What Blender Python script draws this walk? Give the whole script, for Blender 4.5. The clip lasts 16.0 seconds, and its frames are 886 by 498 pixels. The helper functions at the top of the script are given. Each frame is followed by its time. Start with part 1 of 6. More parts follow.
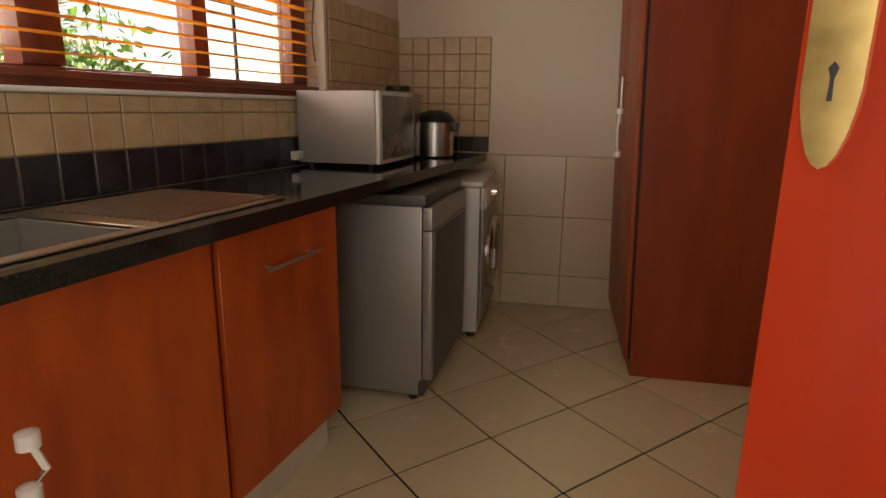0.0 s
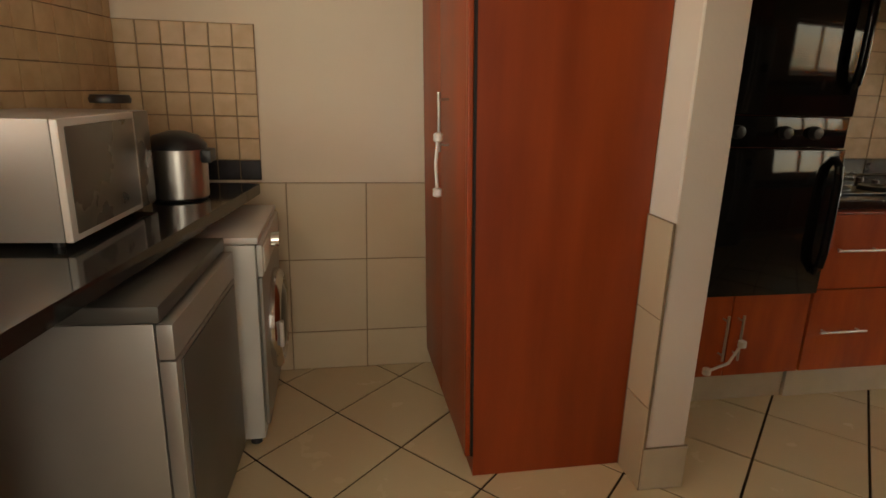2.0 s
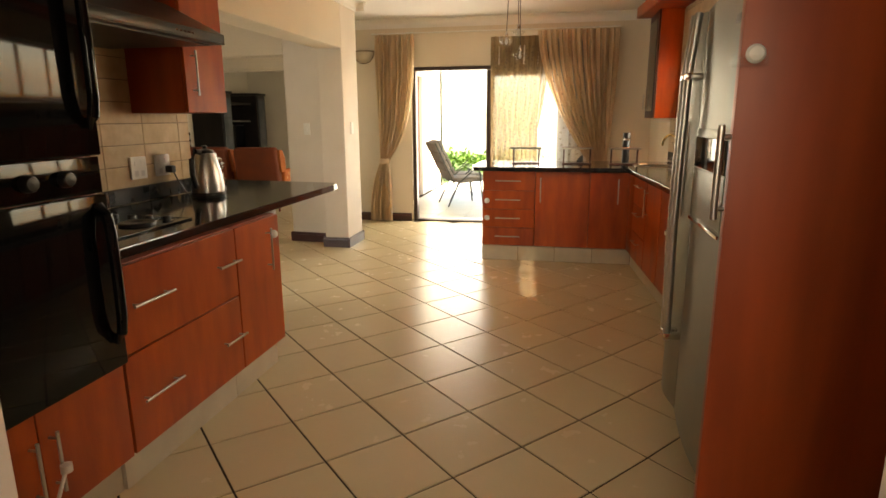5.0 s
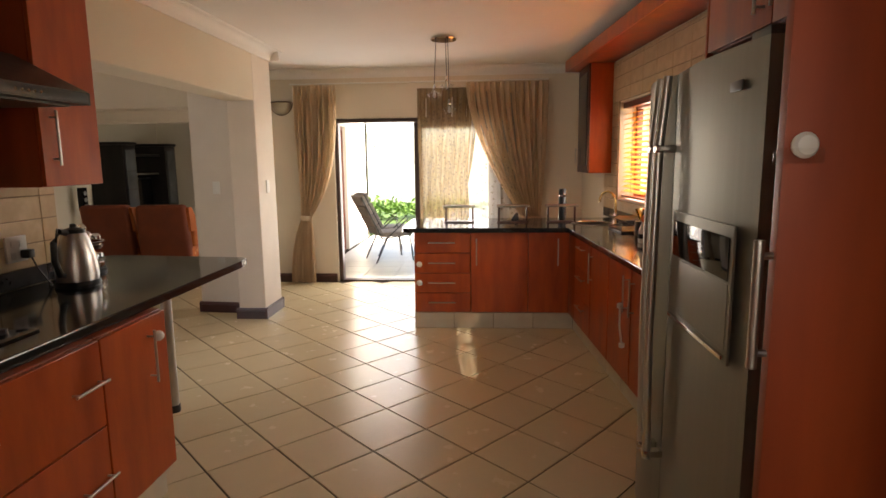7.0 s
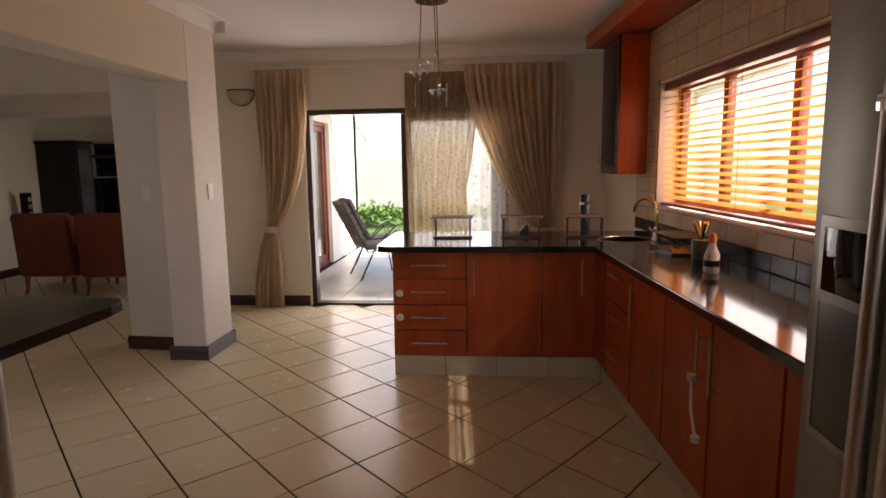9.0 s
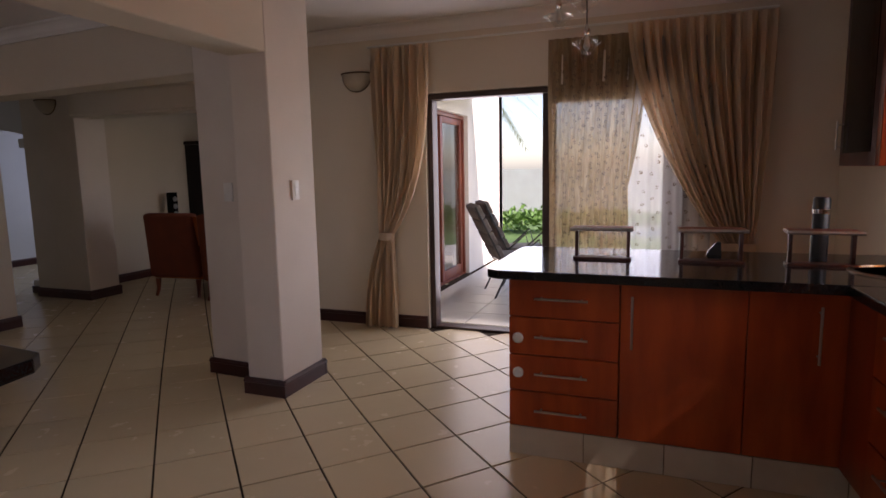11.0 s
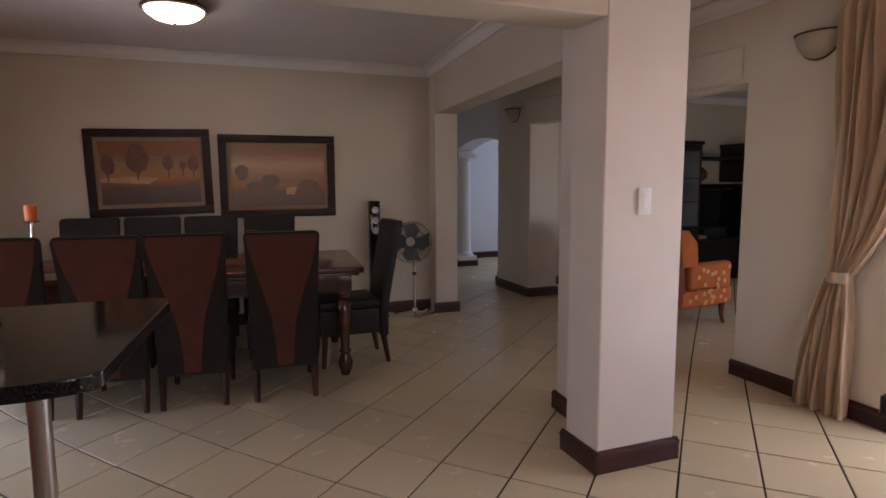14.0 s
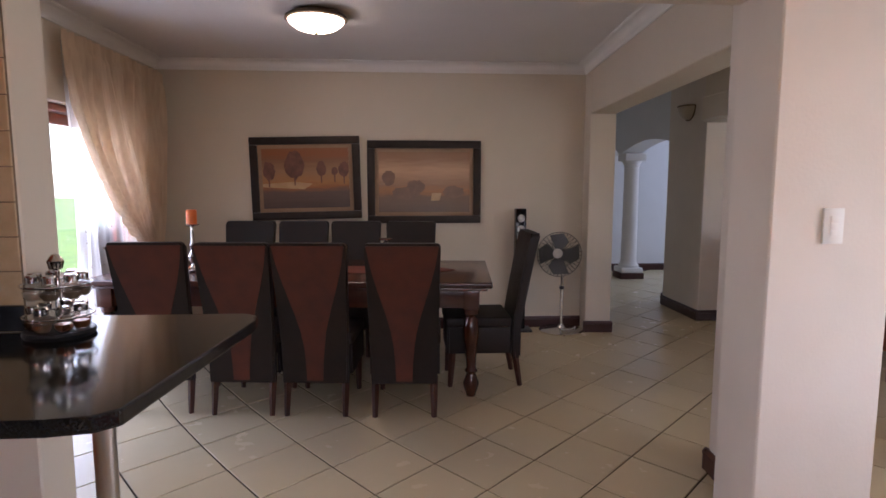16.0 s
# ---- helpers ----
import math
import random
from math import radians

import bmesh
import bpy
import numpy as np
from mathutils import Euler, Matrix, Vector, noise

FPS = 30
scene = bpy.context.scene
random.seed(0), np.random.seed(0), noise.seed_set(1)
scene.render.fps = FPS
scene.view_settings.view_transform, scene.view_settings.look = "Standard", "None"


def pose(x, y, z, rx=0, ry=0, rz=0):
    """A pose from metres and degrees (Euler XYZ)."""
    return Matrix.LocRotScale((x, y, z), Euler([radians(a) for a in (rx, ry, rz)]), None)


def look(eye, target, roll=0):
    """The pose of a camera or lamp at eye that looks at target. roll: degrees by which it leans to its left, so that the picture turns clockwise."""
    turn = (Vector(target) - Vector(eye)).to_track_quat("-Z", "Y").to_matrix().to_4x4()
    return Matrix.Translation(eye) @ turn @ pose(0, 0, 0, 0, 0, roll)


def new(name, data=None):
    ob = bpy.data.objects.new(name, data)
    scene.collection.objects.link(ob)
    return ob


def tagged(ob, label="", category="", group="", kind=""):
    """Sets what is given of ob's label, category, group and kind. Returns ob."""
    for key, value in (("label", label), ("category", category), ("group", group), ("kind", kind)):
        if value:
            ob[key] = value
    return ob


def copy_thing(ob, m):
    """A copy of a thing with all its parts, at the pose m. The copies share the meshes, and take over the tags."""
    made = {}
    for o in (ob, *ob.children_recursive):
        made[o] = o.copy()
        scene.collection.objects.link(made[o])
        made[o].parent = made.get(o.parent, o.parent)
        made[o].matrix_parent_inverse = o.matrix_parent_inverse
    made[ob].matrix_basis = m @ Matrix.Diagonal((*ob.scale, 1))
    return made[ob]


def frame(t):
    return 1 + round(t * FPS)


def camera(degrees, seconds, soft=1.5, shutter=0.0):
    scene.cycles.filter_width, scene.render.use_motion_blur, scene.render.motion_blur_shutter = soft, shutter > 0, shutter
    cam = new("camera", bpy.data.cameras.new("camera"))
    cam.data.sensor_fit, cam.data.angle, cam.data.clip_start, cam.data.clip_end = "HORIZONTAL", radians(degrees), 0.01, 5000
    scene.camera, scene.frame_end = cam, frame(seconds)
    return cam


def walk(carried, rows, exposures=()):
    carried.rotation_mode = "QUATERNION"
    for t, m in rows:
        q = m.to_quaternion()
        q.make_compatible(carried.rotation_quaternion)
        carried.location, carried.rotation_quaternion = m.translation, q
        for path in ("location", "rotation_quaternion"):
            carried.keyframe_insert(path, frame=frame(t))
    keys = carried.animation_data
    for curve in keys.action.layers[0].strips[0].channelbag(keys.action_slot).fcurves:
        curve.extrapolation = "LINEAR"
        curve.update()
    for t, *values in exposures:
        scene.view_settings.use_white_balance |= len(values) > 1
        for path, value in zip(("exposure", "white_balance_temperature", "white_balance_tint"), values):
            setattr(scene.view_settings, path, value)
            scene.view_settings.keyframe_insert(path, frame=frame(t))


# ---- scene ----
cam = camera(74.3, 16.0, 1.6)
PATH = [
    (0, (0.361, -0.01, 1.146), (-0.01, 1.899, 0.677), 0.7),
    (0.5, (0.331, 0.185, 1.242), (-0.05, 2.08, 0.731), 0.8),
    (1, (0.312, 0.353, 1.279), (0.065, 2.269, 0.761), 0.9),
    (1.5, (0.284, 0.566, 1.285), (0.286, 2.496, 0.761), 1.1),
    (2, (0.277, 0.791, 1.3), (0.629, 2.688, 0.772), 1.6),
    (2.5, (0.308, 0.921, 1.252), (1.059, 2.715, 0.782), 1.6),
    (3, (0.345, 1.02, 1.244), (1.568, 2.54, 0.802), 1.0),
    (3.5, (0.443, 1.103, 1.267), (1.98, 2.306, 0.83), 0.8),
    (4, (0.514, 1.146, 1.289), (2.266, 2.005, 0.851), 0.3),
    (4.5, (0.556, 1.246, 1.319), (2.427, 1.801, 0.881), 0.2),
    (5, (0.576, 1.32, 1.352), (2.488, 1.704, 0.912), -0.3),
    (7.5, (1.348, 1.418, 1.481), (3.322, 1.553, 1.190), -0.66),
    (8, (1.671, 1.419, 1.458), (3.645, 1.560, 1.169), -0.71),
    (10.5, (3.187, 1.336, 1.375), (5.132, 1.706, 1.093), -1.01),
    (11, (3.500, 1.401, 1.347), (5.359, 2.090, 1.081), -1.07),
    (11.5, (3.777, 1.404, 1.358), (5.493, 2.397, 1.092), -1.17),
    (12, (4.038, 1.395, 1.322), (5.548, 2.684, 1.076), -0.93),
    (12.5, (4.283, 1.457, 1.321), (5.615, 2.928, 1.074), -0.98),
    (13, (4.506, 1.480, 1.336), (5.661, 3.094, 1.094), -0.72),
    (13.5, (4.700, 1.444, 1.329), (5.608, 3.210, 1.091), -0.63),
    (14, (4.788, 1.367, 1.339), (5.496, 3.222, 1.108), -0.29),
    (14.5, (4.878, 1.318, 1.373), (5.426, 3.228, 1.144), -0.08),
    (15, (5.001, 1.374, 1.386), (5.403, 3.320, 1.158), 0.04),
    (15.5, (5.117, 1.478, 1.387), (5.362, 3.450, 1.163), 0.07),
    (16, (5.130, 1.632, 1.390), (5.264, 3.614, 1.163), 0.04),
]
EXPOSURES = [(0.0, 1.5, 7500, 12), (1.0, 1.35, 7400, 6), (2.0, 2.05, 7800, 6), (2.7, 2.7, 7900, 7), (3.5, 2.7, 8300, 8), (5.0, 2.6, 8500, 8), (7.5, 2.05, 7000, 18), (8.2, 1.85, 6900, 20), (10.4, 0.75, 6400, 28), (11.0, 0.8, 6300, 30), (12.5, 1.15, 6200, 28), (14.5, 1.75, 5950, 28), (16.0, 2.1, 5800, 26)]
walk(cam, [(t, look(eye, target, roll)) for t, eye, target, roll in PATH], EXPOSURES)

# ---- world, sun, window lights ----
world = bpy.data.worlds.new("world")
scene.world = world
world.use_nodes = True
wn = world.node_tree
sky = wn.nodes.new("ShaderNodeTexSky")
sky.sky_type, sky.sun_disc = "NISHITA", False
SUN_EL, SUN_AZ = 47.0, 193.0
sky.sun_elevation, sky.sun_rotation = radians(SUN_EL), radians(SUN_AZ)
wn.nodes["Background"].inputs["Strength"].default_value = 0.15
wn.links.new(sky.outputs["Color"], wn.nodes["Background"].inputs["Color"])
sun = new("sun", bpy.data.lights.new("sun", "SUN"))
sun.data.energy, sun.data.angle, sun.data.color = 5.0, radians(0.6), (1.0, 0.94, 0.84)
sd = Vector((math.sin(radians(SUN_AZ)) * math.cos(radians(SUN_EL)), math.cos(radians(SUN_AZ)) * math.cos(radians(SUN_EL)), math.sin(radians(SUN_EL))))
sun.matrix_basis = look(sd * 30, (0, 0, 0))


def window_light(name, eye, target, w, h, power, color=(1.0, 0.97, 0.93)):
    """Sky light that enters by an opening."""
    la = bpy.data.lights.new(name, "AREA")
    la.shape, la.size, la.size_y, la.energy, la.color = "RECTANGLE", w, h, power, color
    ob = new(name, la)
    ob.matrix_basis = look(eye, target)
    return ob


window_light("light_sliding_door", (8.34, 2.2, 1.05), (5.0, 2.4, 0.6), 1.9, 1.8, 13)
window_light("light_dining_window", (2.62, 5.9, 1.2), (6.0, 5.6, 0.9), 1.9, 1.8, 14, (0.92, 0.95, 1.0))
window_light("light_kitchen_window", (5.6, -0.22, 1.55), (5.3, 2.5, 0.6), 2.0, 0.8, 8, (1.0, 0.9, 0.72))
window_light("light_scullery_window", (-1.0, 1.55, 1.65), (0.8, 1.75, 0.5), 1.9, 0.85, 7.0, (1.0, 0.97, 0.9))
window_light("light_entrance", (0.3, -0.62, 1.2), (0.8, 1.5, 0.9), 0.8, 1.8, 4.5)
window_light("light_lounge_door", (9.7, 3.55, 1.1), (9.8, 6.0, 0.9), 2.2, 1.9, 4.5)
window_light("light_hall_window", (10.6, 9.3, 1.4), (8.5, 9.6, 0.9), 1.8, 1.7, 5, (0.72, 0.84, 1.0))


# ---- materials ----
def mat(name, col, col2=None, rough=0.5, metal=0.0, scale=6.0, stretch=(1, 1, 1), bump=0.0, bscale=90.0, spread=0.0, spec=0.5, detail=4.0, coat=0.0, contrast=(0.3, 0.7)):
    m = bpy.data.materials.new(name)
    m.use_nodes = True
    nt = m.node_tree
    b = nt.nodes["Principled BSDF"]
    col2 = col2 or tuple(c * 0.78 for c in col)
    tc = nt.nodes.new("ShaderNodeTexCoord")
    mp = nt.nodes.new("ShaderNodeMapping")
    mp.inputs["Scale"].default_value = stretch
    nt.links.new(tc.outputs["Object"], mp.inputs["Vector"])
    n1 = nt.nodes.new("ShaderNodeTexNoise")
    n1.inputs["Scale"].default_value, n1.inputs["Detail"].default_value = scale, detail
    oi = nt.nodes.new("ShaderNodeObjectInfo")
    mv = nt.nodes.new("ShaderNodeVectorMath")
    mv.operation = "MULTIPLY_ADD"
    cx = nt.nodes.new("ShaderNodeCombineXYZ")
    for k in range(3):
        nt.links.new(oi.outputs["Random"], cx.inputs[k])
    mv.inputs[1].default_value = (37, 23, 11)
    nt.links.new(cx.outputs[0], mv.inputs[0])
    nt.links.new(mp.outputs[0], mv.inputs[2])
    nt.links.new(mv.outputs[0], n1.inputs["Vector"])
    rp = nt.nodes.new("ShaderNodeValToRGB")
    rp.color_ramp.elements[0].position, rp.color_ramp.elements[1].position = contrast
    rp.color_ramp.elements[0].color, rp.color_ramp.elements[1].color = (*col2, 1), (*col, 1)
    nt.links.new(n1.outputs["Fac"], rp.inputs[0])
    out = rp.outputs[0]
    if spread:
        hs = nt.nodes.new("ShaderNodeHueSaturation")
        mr = nt.nodes.new("ShaderNodeMapRange")
        mr.inputs["To Min"].default_value, mr.inputs["To Max"].default_value = 1 - spread, 1 + spread
        nt.links.new(oi.outputs["Random"], mr.inputs["Value"])
        nt.links.new(mr.outputs[0], hs.inputs["Value"])
        nt.links.new(out, hs.inputs["Color"])
        out = hs.outputs[0]
    nt.links.new(out, b.inputs["Base Color"])
    n2 = nt.nodes.new("ShaderNodeTexNoise")
    n2.inputs["Scale"].default_value, n2.inputs["Detail"].default_value = bscale, 3
    nt.links.new(mp.outputs[0], n2.inputs["Vector"])
    rr = nt.nodes.new("ShaderNodeMapRange")
    rr.inputs["To Min"].default_value, rr.inputs["To Max"].default_value = max(0.02, rough * 0.85), min(1, rough * 1.15)
    nt.links.new(n1.outputs["Fac"], rr.inputs["Value"])
    nt.links.new(rr.outputs[0], b.inputs["Roughness"])
    b.inputs["Metallic"].default_value = metal
    b.inputs["Specular IOR Level"].default_value = spec
    b.inputs["Coat Weight"].default_value = coat
    b.inputs["Coat Roughness"].default_value = 0.15
    if bump:
        bp = nt.nodes.new("ShaderNodeBump")
        bp.inputs["Strength"].default_value, bp.inputs["Distance"].default_value = bump, 0.004
        nt.links.new(n2.outputs["Fac"], bp.inputs["Height"])
        nt.links.new(bp.outputs[0], b.inputs["Normal"])
    return m


def glass_mat(name, tint=(1, 1, 1), gloss=0.9):
    m = bpy.data.materials.new(name)
    m.use_nodes = True
    nt = m.node_tree
    nt.nodes.clear()
    o = nt.nodes.new("ShaderNodeOutputMaterial")
    mx = nt.nodes.new("ShaderNodeMixShader")
    tr = nt.nodes.new("ShaderNodeBsdfTransparent")
    gl = nt.nodes.new("ShaderNodeBsdfGlossy")
    fr = nt.nodes.new("ShaderNodeMapRange")
    lw = nt.nodes.new("ShaderNodeLayerWeight")
    pw = nt.nodes.new("ShaderNodeMath")
    pw.operation = "POWER"
    pw.inputs[1].default_value = 5.0
    fr.inputs["To Min"].default_value, fr.inputs["To Max"].default_value = 0.03, 0.7
    nt.links.new(lw.outputs["Facing"], pw.inputs[0])
    nt.links.new(pw.outputs[0], fr.inputs["Value"])
    tr.inputs[0].default_value = (*tint, 1)
    gl.inputs["Color"].default_value = (gloss, gloss, gloss, 1)
    gl.inputs["Roughness"].default_value = 0.03
    nt.links.new(fr.outputs[0], mx.inputs[0])
    nt.links.new(tr.outputs[0], mx.inputs[1])
    nt.links.new(gl.outputs[0], mx.inputs[2])
    nt.links.new(mx.outputs[0], o.inputs[0])
    return m


def cloth_mat(name, col, col2, through_light=0.35, clear=0.0, scale=30):
    m = bpy.data.materials.new(name)
    m.use_nodes = True
    nt = m.node_tree
    nt.nodes.clear()
    o = nt.nodes.new("ShaderNodeOutputMaterial")
    tc = nt.nodes.new("ShaderNodeTexCoord")
    n1 = nt.nodes.new("ShaderNodeTexNoise")
    n1.inputs["Scale"].default_value, n1.inputs["Detail"].default_value = scale, 5
    mp = nt.nodes.new("ShaderNodeMapping")
    mp.inputs["Scale"].default_value = (1, 1, 0.15)
    nt.links.new(tc.outputs["Object"], mp.inputs[0])
    nt.links.new(mp.outputs[0], n1.inputs["Vector"])
    rp = nt.nodes.new("ShaderNodeValToRGB")
    rp.color_ramp.elements[0].position, rp.color_ramp.elements[1].position = 0.3, 0.7
    rp.color_ramp.elements[0].color, rp.color_ramp.elements[1].color = (*col2, 1), (*col, 1)
    nt.links.new(n1.outputs["Fac"], rp.inputs[0])
    df = nt.nodes.new("ShaderNodeBsdfDiffuse")
    tl = nt.nodes.new("ShaderNodeBsdfTranslucent")
    mx = nt.nodes.new("ShaderNodeMixShader")
    mx.inputs[0].default_value = through_light
    for s in (df, tl):
        nt.links.new(rp.outputs[0], s.inputs["Color"])
    nt.links.new(df.outputs[0], mx.inputs[1])
    nt.links.new(tl.outputs[0], mx.inputs[2])
    last = mx
    if clear:
        tr = nt.nodes.new("ShaderNodeBsdfTransparent")
        m2 = nt.nodes.new("ShaderNodeMixShader")
        m2.inputs[0].default_value = clear
        nt.links.new(mx.outputs[0], m2.inputs[1])
        nt.links.new(tr.outputs[0], m2.inputs[2])
        last = m2
    nt.links.new(last.outputs[0], o.inputs[0])
    return m


def glow_mat(name, col, strength):
    m = bpy.data.materials.new(name)
    m.use_nodes = True
    b = m.node_tree.nodes["Principled BSDF"]
    b.inputs["Base Color"].default_value = (*col, 1)
    b.inputs["Emission Color"].default_value = (*col, 1)
    b.inputs["Emission Strength"].default_value = strength
    return m


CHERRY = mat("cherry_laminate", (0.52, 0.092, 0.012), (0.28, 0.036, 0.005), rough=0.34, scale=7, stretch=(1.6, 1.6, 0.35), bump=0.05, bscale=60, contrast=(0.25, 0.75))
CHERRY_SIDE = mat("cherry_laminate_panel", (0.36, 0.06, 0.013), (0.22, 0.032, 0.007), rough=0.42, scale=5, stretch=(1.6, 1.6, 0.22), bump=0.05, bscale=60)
DARKWOOD = mat("dark_stained_wood", (0.085, 0.024, 0.014), (0.035, 0.012, 0.008), rough=0.34, scale=9, stretch=(1, 1, 0.15), bump=0.08)
TABLEWOOD = mat("mahogany_table_wood", (0.10, 0.03, 0.016), (0.05, 0.015, 0.009), rough=0.22, scale=7, stretch=(0.2, 1.5, 1.5), bump=0.05, coat=0.3)
MERANTI = mat("reddish_varnished_timber", (0.23, 0.055, 0.022), (0.14, 0.032, 0.014), rough=0.38, scale=9, stretch=(1, 1, 0.15), bump=0.08)
DOORRED = mat("red_varnished_door", (0.52, 0.045, 0.012), (0.40, 0.03, 0.008), rough=0.22, scale=6, stretch=(1.2, 1.2, 0.1), bump=0.05, coat=0.4)
SKIRT = mat("dark_varnished_skirting", (0.07, 0.018, 0.014), (0.035, 0.01, 0.009), rough=0.34, scale=8, stretch=(0.3, 0.3, 1), bump=0.05)
WALL = mat("cream_plaster_wall", (0.74, 0.665, 0.545), (0.70, 0.625, 0.505), rough=0.75, scale=1.6, bump=0.15, bscale=55, spec=0.25)
WALLBACK = mat("beige_plaster_wall", (0.66, 0.585, 0.47), (0.62, 0.55, 0.44), rough=0.75, scale=1.6, bump=0.25, bscale=55, spec=0.25)
COLW = mat("pale_plaster_column", (0.76, 0.69, 0.61), (0.70, 0.635, 0.555), rough=0.7, scale=2.5, bump=0.2, bscale=70, spec=0.25)
CEIL = mat("white_painted_ceiling", (0.80, 0.77, 0.74), (0.77, 0.74, 0.71), rough=0.85, scale=2, bump=0.1, spec=0.2)
CORNICE = mat("white_gypsum_cornice", (0.82, 0.80, 0.76), (0.78, 0.76, 0.72), rough=0.8, scale=3, spec=0.2)
FLOORT = mat("beige_ceramic_floor_tile", (0.68, 0.575, 0.375), (0.66, 0.555, 0.36), rough=0.26, spec=0.22, scale=9, spread=0.04, detail=5, contrast=(0.15, 0.85))
GROUT = mat("dark_brown_grout", (0.06, 0.042, 0.028), (0.035, 0.025, 0.017), rough=0.95, scale=30, spec=0.08)
WTILE = mat("cream_wall_tile", (0.60, 0.45, 0.27), (0.48, 0.34, 0.19), rough=0.34, scale=14, bump=0.1, bscale=40, spread=0.06, detail=6)
WTILEB = mat("pale_beige_wall_tile", (0.60, 0.505, 0.355), (0.57, 0.475, 0.33), rough=0.225, scale=4, spread=0.04)
PLINTHT = mat("beige_plinth_tile", (0.62, 0.55, 0.41), (0.52, 0.45, 0.33), rough=0.35, scale=6, spread=0.05)
DTILE = mat("charcoal_wall_tile", (0.03, 0.03, 0.036), (0.015, 0.015, 0.018), rough=0.22, scale=14, spread=0.15)
WGROUT = mat("brown_wall_grout", (0.26, 0.19, 0.12), (0.18, 0.13, 0.08), rough=0.9, scale=40)
GRANITE = mat("black_granite", (0.022, 0.022, 0.021), (0.008, 0.008, 0.009), rough=0.09, scale=160, contrast=(0.45, 0.6), coat=0.2)
STEEL = mat("brushed_stainless_steel", (0.56, 0.54, 0.50), (0.48, 0.46, 0.43), rough=0.33, metal=1.0, scale=60, stretch=(1, 1, 0.03))
FRIDGEST = mat("satin_grey_fridge_steel", (0.26, 0.25, 0.205), (0.23, 0.22, 0.18), rough=0.42, metal=0.6, scale=50, stretch=(1, 1, 0.03))
CHROME = mat("polished_chrome", (0.72, 0.70, 0.67), (0.66, 0.64, 0.61), rough=0.12, metal=1.0)
SINKST = mat("worn_sink_steel", (0.42, 0.36, 0.29), (0.34, 0.29, 0.23), rough=0.32, metal=0.9, scale=25)
BRASS = mat("aged_polished_brass", (0.75, 0.55, 0.22), (0.45, 0.32, 0.12), rough=0.22, metal=1.0, scale=25)
APPL = mat("silver_painted_appliance", (0.38, 0.37, 0.35), (0.34, 0.33, 0.31), rough=0.38, metal=0.55, scale=4)
APPLDK = mat("dark_grey_appliance_front", (0.09, 0.088, 0.082), (0.075, 0.073, 0.07), rough=0.36, metal=0.3, scale=5)
WHITEAP = mat("silver_white_plastic", (0.62, 0.61, 0.58), (0.56, 0.55, 0.52), rough=0.35, scale=5)
WHITEPL = mat("white_plastic", (0.80, 0.79, 0.74), (0.76, 0.75, 0.70), rough=0.35, scale=5)
BLACKGL = mat("black_glass_enamel", (0.006, 0.006, 0.007), (0.004, 0.004, 0.005), rough=0.05, scale=5, spec=0.2)
BLACKPL = mat("black_plastic", (0.014, 0.014, 0.015), (0.009, 0.009, 0.01), rough=0.35, scale=12)
LEATHER = mat("dark_brown_leather", (0.018, 0.010, 0.008), (0.010, 0.006, 0.005), rough=0.5, spec=0.35, scale=9, bump=0.35, bscale=120)
SUEDE = mat("brown_suede_panel", (0.115, 0.028, 0.015), (0.075, 0.019, 0.010), rough=0.75, scale=10, bump=0.3, bscale=150)
CURTAIN = cloth_mat("beige_taffeta_curtain", (0.84, 0.70, 0.52), (0.72, 0.57, 0.41), 0.4)
EMBR = mat("brown_embroidery_thread", (0.20, 0.15, 0.10), (0.14, 0.10, 0.065), rough=0.85)
SHEER = cloth_mat("embroidered_sheer_curtain", (0.44, 0.33, 0.20), (0.32, 0.23, 0.13), 0.42, 0.18, 60)
SHEERW = cloth_mat("white_sheer_curtain", (0.82, 0.80, 0.76), (0.70, 0.68, 0.64), 0.5, 0.45, 14)
MOTIF = mat("bronze_embroidery", (0.14, 0.09, 0.05), (0.09, 0.055, 0.03), rough=0.8)
BLIND = cloth_mat("honey_wooden_slat", (0.95, 0.62, 0.22), (0.86, 0.50, 0.15), 0.75)
BLINDCORD = mat("dark_blind_cord", (0.06, 0.05, 0.04), rough=0.9)
GLASS = glass_mat("clear_window_glass")
JARGL = glass_mat("clear_jar_glass", (0.93, 0.93, 0.92))
ARMCH = mat("rust_orange_upholstery", (0.50, 0.13, 0.025), (0.36, 0.085, 0.016), rough=0.85, scale=7, bump=0.4, bscale=160)
ARMPAT = mat("pale_square_fabric_print", (0.66, 0.36, 0.15), (0.55, 0.27, 0.10), rough=0.85, scale=9)
# Plain rust backs; the shade on them is mixed into this darker colour
ARMBACK = mat("plain_rust_fabric_shaded", (0.20, 0.045, 0.018), (0.15, 0.034, 0.013), rough=0.85, scale=6, bump=0.3, bscale=160)
WHITECOL = mat("white_plaster_column", (0.80, 0.79, 0.78), (0.76, 0.75, 0.74), rough=0.7, scale=3, spec=0.25)
BLUEW = mat("cool_white_wall", (0.76, 0.77, 0.78), (0.72, 0.73, 0.74), rough=0.75, scale=2, bump=0.2, bscale=50)
ORANGE = mat("orange_candle_wax", (0.72, 0.17, 0.03), (0.62, 0.13, 0.02), rough=0.5)
COPPER = mat("copper_vase", (0.45, 0.17, 0.07), (0.30, 0.10, 0.04), rough=0.28, metal=0.8)
GRASS = mat("lawn_grass", (0.10, 0.17, 0.035), (0.05, 0.10, 0.02), rough=0.9, scale=3, bump=0.5)
LEAF = mat("hedge_leaf", (0.13, 0.24, 0.03), (0.06, 0.13, 0.015), rough=0.55, scale=3, spread=0.3)
